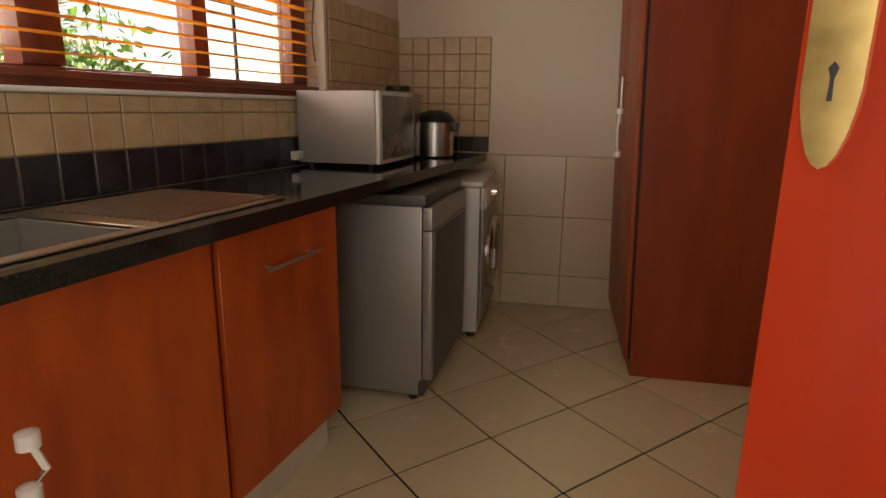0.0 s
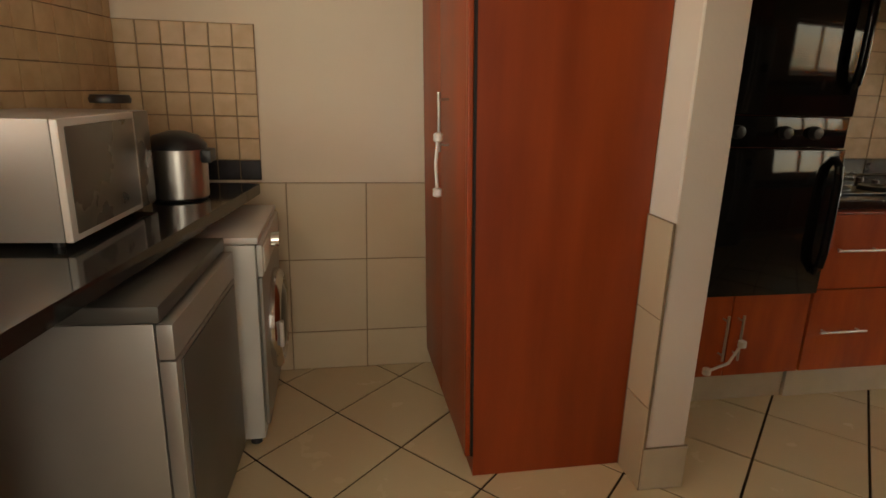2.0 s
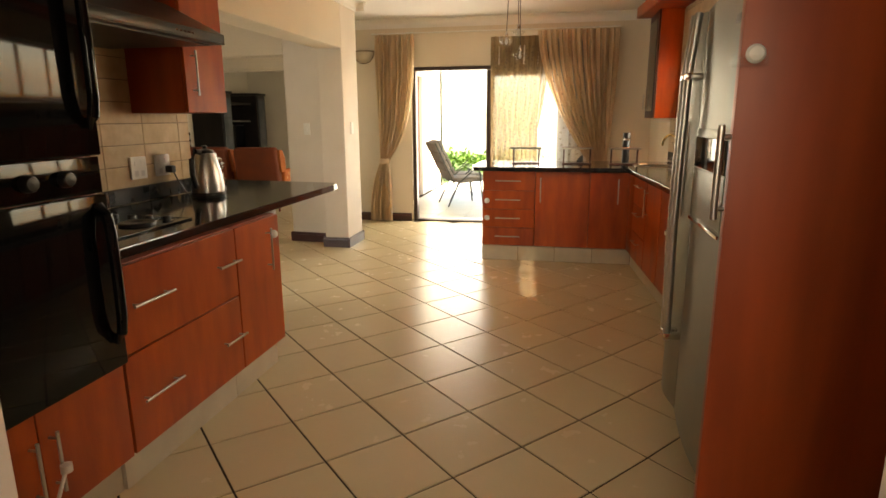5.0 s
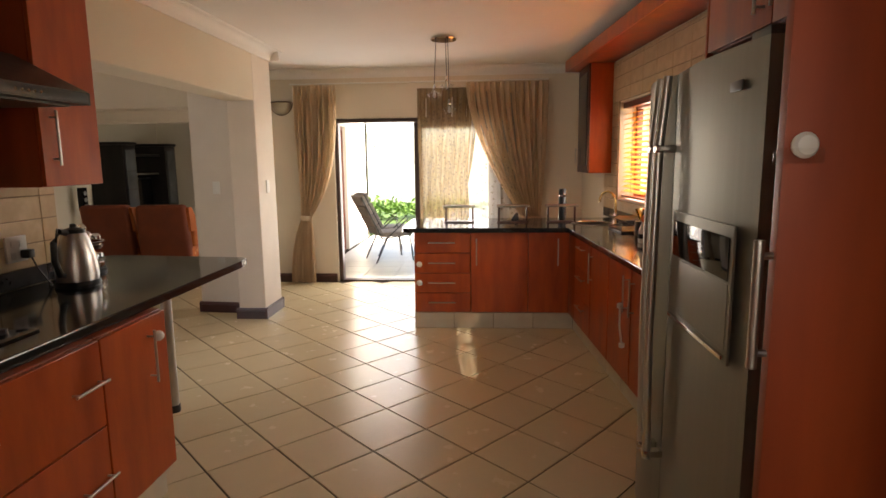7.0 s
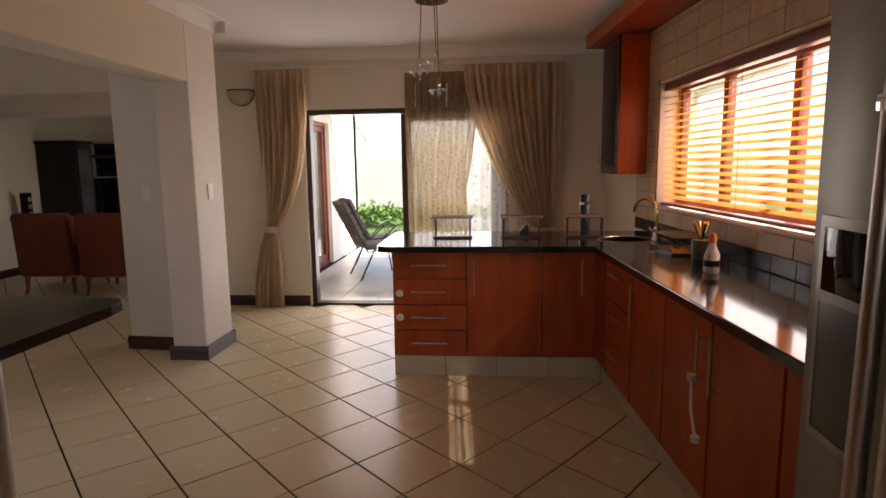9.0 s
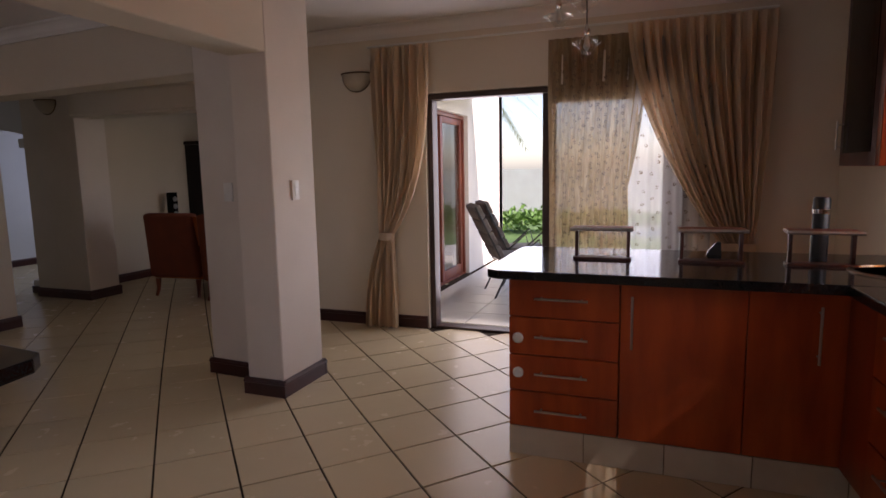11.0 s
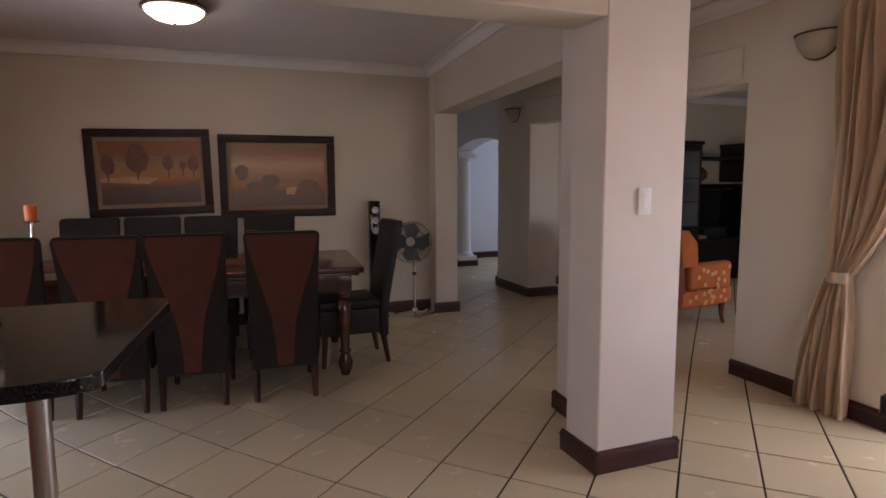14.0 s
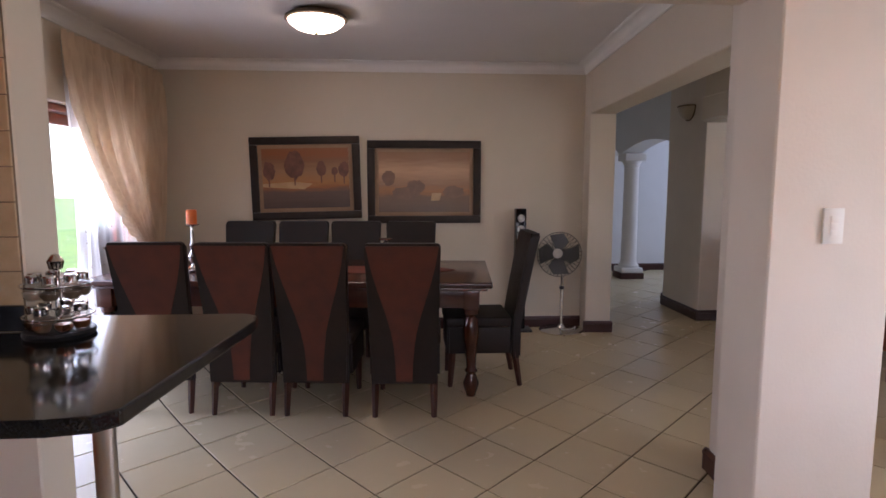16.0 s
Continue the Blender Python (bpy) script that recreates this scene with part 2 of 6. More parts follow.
FROND = mat("dry_palm_frond", (0.60, 0.52, 0.32), (0.30, 0.32, 0.12), rough=0.6, scale=2, spread=0.3)
BARK = mat("palm_bark", (0.58, 0.50, 0.40), (0.36, 0.29, 0.22), rough=0.9, scale=9, bump=0.6, bscale=30)
OUTW = mat("pale_exterior_plaster", (0.74, 0.70, 0.62), (0.68, 0.63, 0.55), rough=0.85, scale=2, bump=0.3, bscale=50)
YELLOWW = mat("sand_yellow_exterior_plaster", (0.66, 0.56, 0.36), (0.60, 0.50, 0.32), rough=0.85, scale=2, bump=0.3, bscale=50)
ROOFT = mat("brown_roof_tile", (0.22, 0.12, 0.08), (0.15, 0.08, 0.05), rough=0.8, scale=9)
CUSHION = mat("grey_striped_cushion", (0.30, 0.26, 0.23), (0.16, 0.14, 0.13), rough=0.85, scale=40, stretch=(1, 12, 1))
PAVE = mat("pale_patio_tile", (0.72, 0.68, 0.60), (0.64, 0.60, 0.52), rough=0.35, scale=4, spread=0.04)


# ---- mesh helpers ----
def box(bm, x0, x1, y0, y1, z0, z1, bev=0.0, seg=2):
    vs = [bm.verts.new((x, y, z)) for x in (x0, x1) for y in (y0, y1) for z in (z0, z1)]
    fs = [bm.faces.new([vs[i] for i in f]) for f in ((0, 1, 3, 2), (4, 6, 7, 5), (0, 4, 5, 1), (2, 3, 7, 6), (0, 2, 6, 4), (1, 5, 7, 3))]
    if bev:
        es = list({e for f in fs for e in f.edges})
        bmesh.ops.bevel(bm, geom=es, offset=bev, segments=seg, affect="EDGES", profile=0.6)
    return bm


def cube(x0, x1, y0, y1, z0, z1, bev=0.0, seg=2):
    return box(bmesh.new(), x0, x1, y0, y1, z0, z1, bev, seg)


def lathe(bm, x, y, prof, n=24, m=None):
    """A turned shape from (radius, height) pairs."""
    m = m or Matrix.Identity(4)
    rings = []
    for r, z in prof:
        rings.append([bm.verts.new(m @ Vector((x + r * math.cos(2 * math.pi * k / n), y + r * math.sin(2 * math.pi * k / n), z))) for k in range(n)])
    for a, b in zip(rings, rings[1:]):
        for k in range(n):
            bm.faces.new((a[k], a[(k + 1) % n], b[(k + 1) % n], b[k]))
    for ring, flip in ((rings[0], True), (rings[-1], False)):
        bm.faces.new(list(reversed(ring)) if flip else ring)
    return bm


def turned(x, y, prof, n=24, m=None):
    return lathe(bmesh.new(), x, y, prof, n, m)


def tube(bm, pts, r, n=8):
    pts = [Vector(p) for p in pts]
    rings = []
    for i, p in enumerate(pts):
        d = (pts[min(i + 1, len(pts) - 1)] - pts[max(i - 1, 0)]).normalized()
        side = d.cross(Vector((0, 0, 1)) if abs(d.z) < 0.9 else Vector((1, 0, 0))).normalized()
        up = side.cross(d)
        rad = r[i] if isinstance(r, (list, tuple)) else r
        rings.append([bm.verts.new(p + rad * (math.cos(2 * math.pi * k / n) * side + math.sin(2 * math.pi * k / n) * up)) for k in range(n)])
    for a, b in zip(rings, rings[1:]):
        for k in range(n):
            bm.faces.new((a[k], a[(k + 1) % n], b[(k + 1) % n], b[k]))
    bm.faces.new(list(reversed(rings[0])))
    bm.faces.new(rings[-1])
    return bm


def prism(bm, pts, axis, a, b):
    """A flat outline, pushed along an axis from a to b. pts are the two other coordinates in x, y, z order."""
    def at3(p, q):
        v = list(p)
        v.insert("xyz".index(axis), q)
        return v
    lo = [bm.verts.new(at3(p, a)) for p in pts]
    hi = [bm.verts.new(at3(p, b)) for p in pts]
    n = len(pts)
    bm.faces.new(lo)
    bm.faces.new(list(reversed(hi)))
    for k in range(n):
        bm.faces.new((lo[k], hi[k], hi[(k + 1) % n], lo[(k + 1) % n]))
    return bm


def link_mesh(name, bm, material, smooth=False):
    bmesh.ops.recalc_face_normals(bm, faces=bm.faces)
    me = bpy.data.meshes.new(name)
    bm.to_mesh(me)
    bm.free()
    me.materials.append(material)
    if smooth:
        for p in me.polygons:
            p.use_smooth = True
        me.set_sharp_from_angle(angle=radians(40))
    return new(name, me)


def thing(name, x, y, z, rz=0.0, label="", category="", group="", kind=""):
    e = new(name)
    e.matrix_basis = pose(x, y, z, 0, 0, rz)
    e.empty_display_size = 0.1
    return tagged(e, label, category, group, kind)


def part(name, bm, material, parent, label="", m=None, local=False, smooth=True):
    """One mesh under a thing or a part. Built in world metres, or in the thing's own with local."""
    if m is not None:
        bm.transform(m)
    root = parent
    while root.parent:
        root = root.parent
    if not local:
        bm.transform(root.matrix_basis.inverted())
    ob = link_mesh(name, bm, material, smooth)
    ob.parent = parent
    return tagged(ob, label)


def solid(name, bm, material, label, category, kind="", m=None, smooth=False, group=""):
    if m is not None:
        bm.transform(m)
    return tagged(link_mesh(name, bm, material, smooth), label, category, group, kind)


def wall(name, x0, x1, y0, y1, z0, z1, material=None, label="cream painted plaster wall", m=None, bev=0.006):
    return solid(name, cube(x0, x1, y0, y1, z0, z1, bev, 1), material or WALL, label, "wall", "structure", m)


def bar_handle(parent, a, b, out, r=0.0055, label="brushed steel bar handle", m=None):
    """A bar between a and b, on two posts that reach back by out."""
    a, b, out = Vector(a), Vector(b), Vector(out)
    bm = tube(bmesh.new(), [a, b], r, 10)
    for f in (0.12, 0.88):
        p = a.lerp(b, f)
        tube(bm, [p, p + out], r * 0.75, 8)
    return part("handle", bm, STEEL, parent, label, m)


def child_lock(name, path, label, m=None):
    bm = bmesh.new()
    tube(bm, path, 0.006, 8)
    for p in (path[0], path[-1]):
        q = Vector(p)
        lathe(bm, q.x, q.y, [(0.004, q.z - 0.018), (0.017, q.z - 0.012), (0.017, q.z + 0.012), (0.004, q.z + 0.018)], 12)
    return solid(name, bm, WHITEPL, label, "child lock", m=m, smooth=True)


# ---- structure ----
S = pose(-0.577, 3.39, 0, 0, 0, -8.3)      # scullery window wall
R = pose(5.95, 0.735, 0, 0, 0, 4.2)        # kitchen sink wall
D = pose(6.56, 3.76, 0, 0, 0, -4.62)       # wall between dining room and hall
KC, DC, HC = 2.535, 2.47, 2.48              # ceilings


def pierced(name, axis, a0, a1, b0, b1, z0, z1, holes, material, label, m=None):
    """A wall along an axis with openings (from, to, sill, head)."""
    bm = bmesh.new()
    cuts = sorted({a0, a1, *[h[0] for h in holes], *[h[1] for h in holes]})
    for p, q in zip(cuts, cuts[1:]):
        spans = [(z0, z1)]
        for h in holes:
            if h[0] <= p and q <= h[1]:
                spans = [(z0, h[2]), (h[3], z1)]
        for lo, hi in spans:
            if hi - lo > 0.005:
                if axis == "x":
                    box(bm, p, q, b0, b1, lo, hi)
                else:
                    box(bm, b0, b1, p, q, lo, hi)
    return solid(name, bm, material, label, "wall", "structure", m)


floor = solid("floor", cube(-1.6, 8.3, -0.6, 11.0, -0.14, -0.006), GROUT, "beige ceramic tiles laid diagonally in dark grout", "floor", "structure")
floor_lounge = solid("floor_lounge", cube(8.303, 12.6, 3.7, 11.0, -0.14, -0.006), GROUT, "beige ceramic tiles of the lounge floor", "floor", "structure")
pierced("wall_scullery_window", "y", -4.3, 0.3, -0.25, 0.0, 0, KC, [(-3.1, -0.81, 1.185, 2.12)], WALL, "cream plaster wall with a wide window opening", S)
wall("wall_scullery_back", -0.86, 1.27, 3.395, 3.8, 0, KC, label="cream plaster wall above beige tiles")
wall("wall_nib", 1.272, 1.42, 2.352, 3.8, 0, KC, COLW, "rough pale plastered wall end beside the oven tower")
wall("wall_nib_south", 1.272, 1.42, -0.55, 0.86, 0, KC, COLW, "pale plastered wall end beside the tall cupboard")
wall("lintel_scullery", 1.276, 1.416, 0.86, 2.352, 2.12, KC, label="cream plaster lintel over the scullery opening")
pierced("wall_scullery_entry", "x", -1.3, 1.27, -0.55, -0.35, 0, KC, [(-0.35, 0.98, -0.01, 2.1)], WALL, "cream plaster wall with the entrance opening")
# Unseen box added behind the entrance to keep sky light out of the scullery
wall("wall_porch", -1.3, 1.6, -2.2, -2.0, 0, KC, OUTW, "unseen pale wall added behind the entrance to block sky light")
wall("wall_porch_west", -1.3, -1.1, -2.0, -0.55, 0, KC, OUTW, "unseen pale side wall added to block sky light")
wall("wall_porch_east", 1.42, 1.6, -2.0, -0.55, 0, KC, OUTW, "unseen pale side wall added to block sky light")
solid("floor_porch", cube(-1.3, 1.6, -2.2, -0.6, -0.14, -0.006), GROUT, "unseen floor of the added light-blocking box", "floor", "structure")
solid("ceiling_porch", cube(-1.3, 1.6, -2.2, -0.6, KC, KC + 0.12), CEIL, "unseen ceiling added to block sky light", "ceiling", "structure")
wall("wall_hob", 1.42, 3.9, 3.602, 3.80, 0, KC, label="cream plaster wall behind the hob")
wall("beam_dining", 3.9, 6.35, 3.5, 3.758, 2.025, KC, label="cream plaster beam over the dining opening")
wall("beam_hob", 1.42, 3.9, 3.5, 3.60, 2.33, KC, label="cream plaster bulkhead over the hob wall")
pierced("wall_kitchen_window", "x", -4.6, 2.35, -0.83, -0.6, 0, KC, [(-1.54, 0.66, 1.09, 1.97)], WALL, "cream plaster wall with the kitchen window opening", R)
pierced("wall_sliding_door", "y", -0.2, 7.25, 8.06, 8.29, 0, KC, [(1.2, 3.225, -0.01, 1.975), (4.32, 7.25, -0.01, 1.97)], WALL, "cream plaster wall with the patio door and lounge opening")
wall("lintel_band", 8.035, 8.06, 4.36, 7.25, 1.99, 2.21, label="raised plaster band over the lounge opening")
wall("column", 6.35, 6.79, 3.5, 3.758, 0, KC, COLW, "rough pale plastered square column")
wall("pier_hall", 0.0, 0.23, 0.0, 0.49, 0, KC, COLW, "pale plastered pier behind the column", D)
wall("lintel_hall", 0.003, 0.227, 0.49, 3.13, 2.0, KC, WALLBACK, "beige plaster beam over the hall opening", D)
wall("pier_dining", 0.0, 0.232, 3.13, 3.40, 0, KC, WALL, "cream plaster wall end of the dining room", D)
wall("wall_dining_north", 2.7, 6.86, 7.105, 7.30, 0, DC, WALLBACK, "beige plaster wall with two paintings")
pierced("wall_dining_window", "y", 3.8, 7.3, 2.70, 2.95, 0, DC, [(4.3, 6.62, -0.01, 1.90)], WALLBACK, "beige plaster wall with the garden door opening")
wall("wall_hall_west", 6.87, 7.06, 7.30, 10.65, 0, HC, WALLBACK, "beige plaster hall wall")
wall("wall_hall_north", 6.85, 11.2, 10.65, 10.85, 0, HC, BLUEW, "white plaster wall of the entrance room")
wall("wall_entrance_east", 11.0, 11.2, 8.05, 10.65, 0, HC, BLUEW, "white plaster wall of the entrance room")
wall("pier_lounge", 8.09, 8.46, 7.25, 8.06, 0, HC, COLW, "pale plastered pier between lounge and hall")
wall("wall_lounge_north", 8.46, 12.5, 7.85, 8.05, 0, HC, WALLBACK, "beige plaster lounge wall behind the media unit")
wall("wall_lounge_east", 12.3, 12.5, 3.72, 7.85, 0, HC, WALLBACK, "beige plaster lounge wall")
pierced("wall_lounge_south", "x", 8.29, 12.5, 3.72, 3.95, 0, HC, [(8.72, 10.75, -0.01, 2.03)], OUTW, "pale exterior wall with the wooden lounge door")

bm = bmesh.new()
arc = [(8.06 + 1.80 * k / 16, 1.80 + 0.13 * math.sin(math.pi * k / 16)) for k in range(17)]
prism(bm, [(8.06, HC)] + arc + [(10.02, 1.80)] + [(10.02 + 0.63 * k / 8, 1.80 + 0.13 * math.sin(math.pi * k / 8)) for k in range(1, 9)] + [(10.65, HC)], "x", 8.24, 8.52)
solid("arch_wall", bm, BLUEW, "white plaster arched wall over the columns", "wall", "structure")

solid("ceiling", cube(-1.6, 8.06, -0.6, 3.80, KC, KC + 0.12), CEIL, "white painted kitchen ceiling", "ceiling", "structure")
solid("ceiling_dining", cube(2.7, 6.79, 3.80, 7.30, DC, DC + 0.12), CEIL, "white painted dining room ceiling", "ceiling", "structure")
solid("ceiling_passage", cube(6.79, 8.06, 3.78, 7.30, KC + 0.004, KC + 0.15), CEIL, "white painted passage ceiling", "ceiling", "structure")
solid("ceiling_lounge", cube(8.06, 12.5, 3.72, 8.05, HC, HC + 0.12), CEIL, "white painted lounge ceiling", "ceiling", "structure")
solid("ceiling_hall", cube(6.8, 11.2, 7.303, 10.85, HC, HC + 0.12), CEIL, "white painted hall ceiling", "ceiling", "structure")


def cornice(name, length, m, size=0.10):
    """Cove moulding along local x, wall face at y = 0, ceiling at z = 0."""
    pts = [(0, 0), (0, -size), (0.012, -size), (0.016, -size + 0.014)]
    pts += [(0.018 + (size - 0.03) * (1 - math.cos(math.pi / 2 * k / 6)), -size + 0.016 + (size - 0.03) * math.sin(math.pi / 2 * k / 6)) for k in range(7)]
    pts += [(size, -0.008), (size, 0)]
    bm = prism(bmesh.new(), [(-p, q) for p, q in pts], "x", 0, length)
    return solid(name, bm, CORNICE, "white gypsum cove cornice", "cornice", "structure", m, smooth=False)


cornice("cornice_far", 7.45, pose(8.06, 7.25, KC, 0, 0, -90))
cornice("cornice_beam", 5.37, pose(6.79, 3.5, KC, 0, 0, 180) @ Matrix.Diagonal((1, -1, 1, 1)))
cornice("cornice_beam_end", 0.35, pose(6.79, 3.40, KC, 0, 0, 90))
cornice("cornice_sink", 5.6, R @ pose(-3.3, -0.6, KC) @ Matrix.Diagonal((1, -1, 1, 1)))
cornice("cornice_dining_north", 3.86, pose(2.95, 7.105, DC), 0.09)
cornice("cornice_dining_hall", 3.4, D @ pose(0, 3.36, DC, 0, 0, -90), 0.09)
cornice("cornice_dining_west", 3.3, pose(2.95, 3.80, DC, 0, 0, 90), 0.09)
cornice("cornice_dining_south", 3.6, pose(6.6, 3.76, DC, 0, 0, 180), 0.09)
cornice("cornice_lounge", 3.9, pose(8.4, 7.85, HC), 0.09)


def skirting(name, length, m, h=0.105, t=0.018):
    """Skirting along local x on a wall face at y = 0, standing out to -y."""
    pts = [(0, 0), (-t, 0), (-t, h * 0.72), (-t - 0.006, h * 0.76), (-t - 0.004, h * 0.86), (-t * 0.6, h * 0.93), (-t * 0.5, h), (0, h)]
    return solid(name, prism(bmesh.new(), pts, "x", 0, length), SKIRT, "dark varnished wooden skirting board", "skirting", "structure", m)


skirting("baseboard_column_west", 0.30, pose(6.35, 3.78, 0, 0, 0, -90))
skirting("baseboard_column_south", 0.48, pose(6.33, 3.5, 0))
skirting("baseboard_column_east", 0.28, pose(6.79, 3.48, 0, 0, 0, 90))
skirting("baseboard_pier_west", 0.515, D @ pose(0, 0.51, 0, 0, 0, -90))
skirting("baseboard_pier_north", 0.27, D @ pose(0.25, 0.49, 0, 0, 0, 180))
skirting("baseboard_far_a", 1.10, pose(8.06, 4.34, 0, 0, 0, -90))
skirting("baseboard_far_b", 1.0, pose(8.06, 1.2, 0, 0, 0, -90))
skirting("baseboard_opening", 0.25, pose(8.30, 4.32, 0, 0, 0, 180))
skirting("baseboard_dining_north", 3.9, pose(2.95, 7.105, 0))
skirting("baseboard_dining_pier", 0.27, D @ pose(-0.018, 3.13, 0))
skirting("baseboard_dining_pier_hall", 0.30, D @ pose(0.232, 3.115, 0, 0, 0, 90))
skirting("baseboard_pier_lounge_w", 0.84, pose(8.09, 8.07, 0, 0, 0, -90))
skirting("baseboard_pier_lounge_s", 0.40, pose(8.075, 7.25, 0))
skirting("baseboard_lounge_north", 3.8, pose(8.46, 7.85, 0))
skirting("baseboard_hall_north", 3.9, pose(7.06, 10.65, 0))
skirting("baseboard_entrance_east", 2.5, pose(11.0, 10.6, 0, 0, 0, -90))

# ---- outdoors ----
solid("ground", cube(-60, 90, -60, 60, -0.4, -0.16), GRASS, "mown green lawn around the house", "ground", "structure")
solid("patio_slab", cube(8.303, 13.6, -1.5, 3.69, -0.14, -0.012), PAVE, "pale tiled covered patio floor", "patio", "structure")
solid("patio_roof", cube(8.295, 10.9, -1.5, 3.715, 2.32, 2.5), OUTW, "white plastered patio ceiling", "patio roof", "structure")
solid("patio_pillar", cube(10.52, 10.88, -1.38, -1.02, -0.14, 2.32, 0.01), OUTW, "white plastered square patio pillar", "pillar")
solid("garden_wall", cube(24.0, 24.25, -18, 26, -0.2, 1.35), OUTW, "pale plastered boundary wall", "garden wall", "structure")
solid("garden_wall_west", cube(-7.25, -7.0, -12, 16, -0.2, 1.7), YELLOWW, "sand-coloured plastered boundary wall", "garden wall", "structure")


def leafy(name, pts, size, n, material, label, category, spread, flat=0.5, seed=1):
    """Many small leaf blades scattered about the given centres."""
    rnd = random.Random(seed)
    verts, faces = [], []
    for _ in range(n):
        cx, cy, cz = rnd.choice(pts)
        p = Vector((cx + rnd.gauss(0, spread[0]), cy + rnd.gauss(0, spread[1]), cz + rnd.gauss(0, spread[2])))
        d = Vector((rnd.uniform(-1, 1), rnd.uniform(-1, 1), rnd.uniform(-flat, 1))).normalized()
        s = d.cross(Vector((rnd.uniform(-1, 1), rnd.uniform(-1, 1), rnd.uniform(-1, 1)))).normalized()
        ln = size * rnd.uniform(0.6, 1.3)
        k = len(verts)
        verts += [p, p + d * ln * 0.5 + s * ln * 0.25, p + d * ln, p + d * ln * 0.5 - s * ln * 0.25]
        faces.append((k, k + 1, k + 2, k + 3))
    me = bpy.data.meshes.new(name)
    me.from_pydata([tuple(v) for v in verts], [], faces)
    me.materials.append(material)
    return tagged(new(name, me), label, category, "", "stuff")


leafy("hedge", [(17.5 + 0.4 * math.sin(k), -4 + 0.35 * k, 0.02 + 0.05 * (k % 5)) for k in range(60)], 0.16, 9000, LEAF, "clipped bright green garden hedge", "hedge", (0.25, 0.25, 0.10), seed=3)
leafy("shrubs", [(-6.3, 5.2 + 0.25 * k, 0.3 + 0.4 * (k % 4)) for k in range(14)], 0.2, 3500, LEAF, "green shrubs along the boundary wall", "shrubs", (0.35, 0.35, 0.45), seed=5)


def palm(x, y, z, height, radius, n, label, seed):
    rnd = random.Random(seed)
    t = thing("palm_tree", x, y, z, 0, label, "palm tree")
    bm = bmesh.new()
    rings = int(height / 0.16)
    prof = []
    for k in range(rings + 1):
        zz = height * k / rings
        rr = 0.2 - 0.05 * k / rings
        prof += [(rr, zz), (rr + 0.03, zz + 0.08)]
    lathe(bm, 0, 0, prof, 12)
    part("trunk", bm, BARK, t, local=True)
    fb = bmesh.new()
    for k in range(n):
        az, el = rnd.uniform(0, 2 * math.pi), rnd.uniform(-0.5, 1.3)
        ln = radius * rnd.uniform(0.7, 1.1)
        pts = []
        for q in range(9):
            f = q / 8
            r = ln * f * math.cos(el * (1 - 0.3 * f))
            pts.append(Vector((r * math.cos(az), r * math.sin(az), height + ln * (math.sin(el) * f - 0.55 * f * f))))
        side = Vector((-math.sin(az), math.cos(az), 0))
        for q in range(1, 9):
            for s in (-1, 1):
                for h in (0.0, 0.33, 0.66):
                    a = pts[q - 1].lerp(pts[q], h)
                    d = (side * s + (pts[q] - pts[q - 1]).normalized() * 0.8 + Vector((0, 0, -0.25))).normalized()
                    w = (pts[q] - pts[q - 1]).normalized() * 0.02
                    tip = a + d * ln * 0.26 * (1 - 0.5 * q / 8)
                    fb.faces.new([fb.verts.new(v) for v in (a - w, a + w, tip)])
    part("crown", fb, FROND, t, local=True, smooth=False)


palm(-5.4, 4.4, -0.16, 1.0, 2.6, 70, "low palm with pale feathery fronds in the garden", 4)
palm(-7.6, 8.0, -0.16, 2.2, 2.6, 50, "palm with green feathery fronds beside the wall", 8)
palm(19.5, 6.6, -0.16, 4.2, 2.4, 34, "tall rough-barked palm on the lawn", 9)
palm(-3.0, 8.8, -0.16, 1.2, 2.0, 40, "low palm outside the dining room", 12)


def garden_house():
    t = thing("house", -14.0, 0.0, -0.16, 0, "pale plastered neighbouring house behind the garden wall", "house")
    part("wall", cube(-17, -12, -6, 5, -0.16, 3.2), OUTW, t)
    rb = prism(bmesh.new(), [(-17.5, 3.2), (-11.5, 3.2), (-14.5, 5.2)], "y", -6.5, 5.5)
    part("roof", rb, ROOFT, t)
    for y in (-4.2, -0.6, 2.6):
        w = part("window", cube(-12.03, -11.96, y - 0.6, y + 0.6, 1.0, 2.3), WHITEPL, t)
        part("pane", cube(-11.958, -11.95, y - 0.52, y + 0.52, 1.08, 2.22), BLACKGL, w)


garden_house()

# ---- windows and doors ----


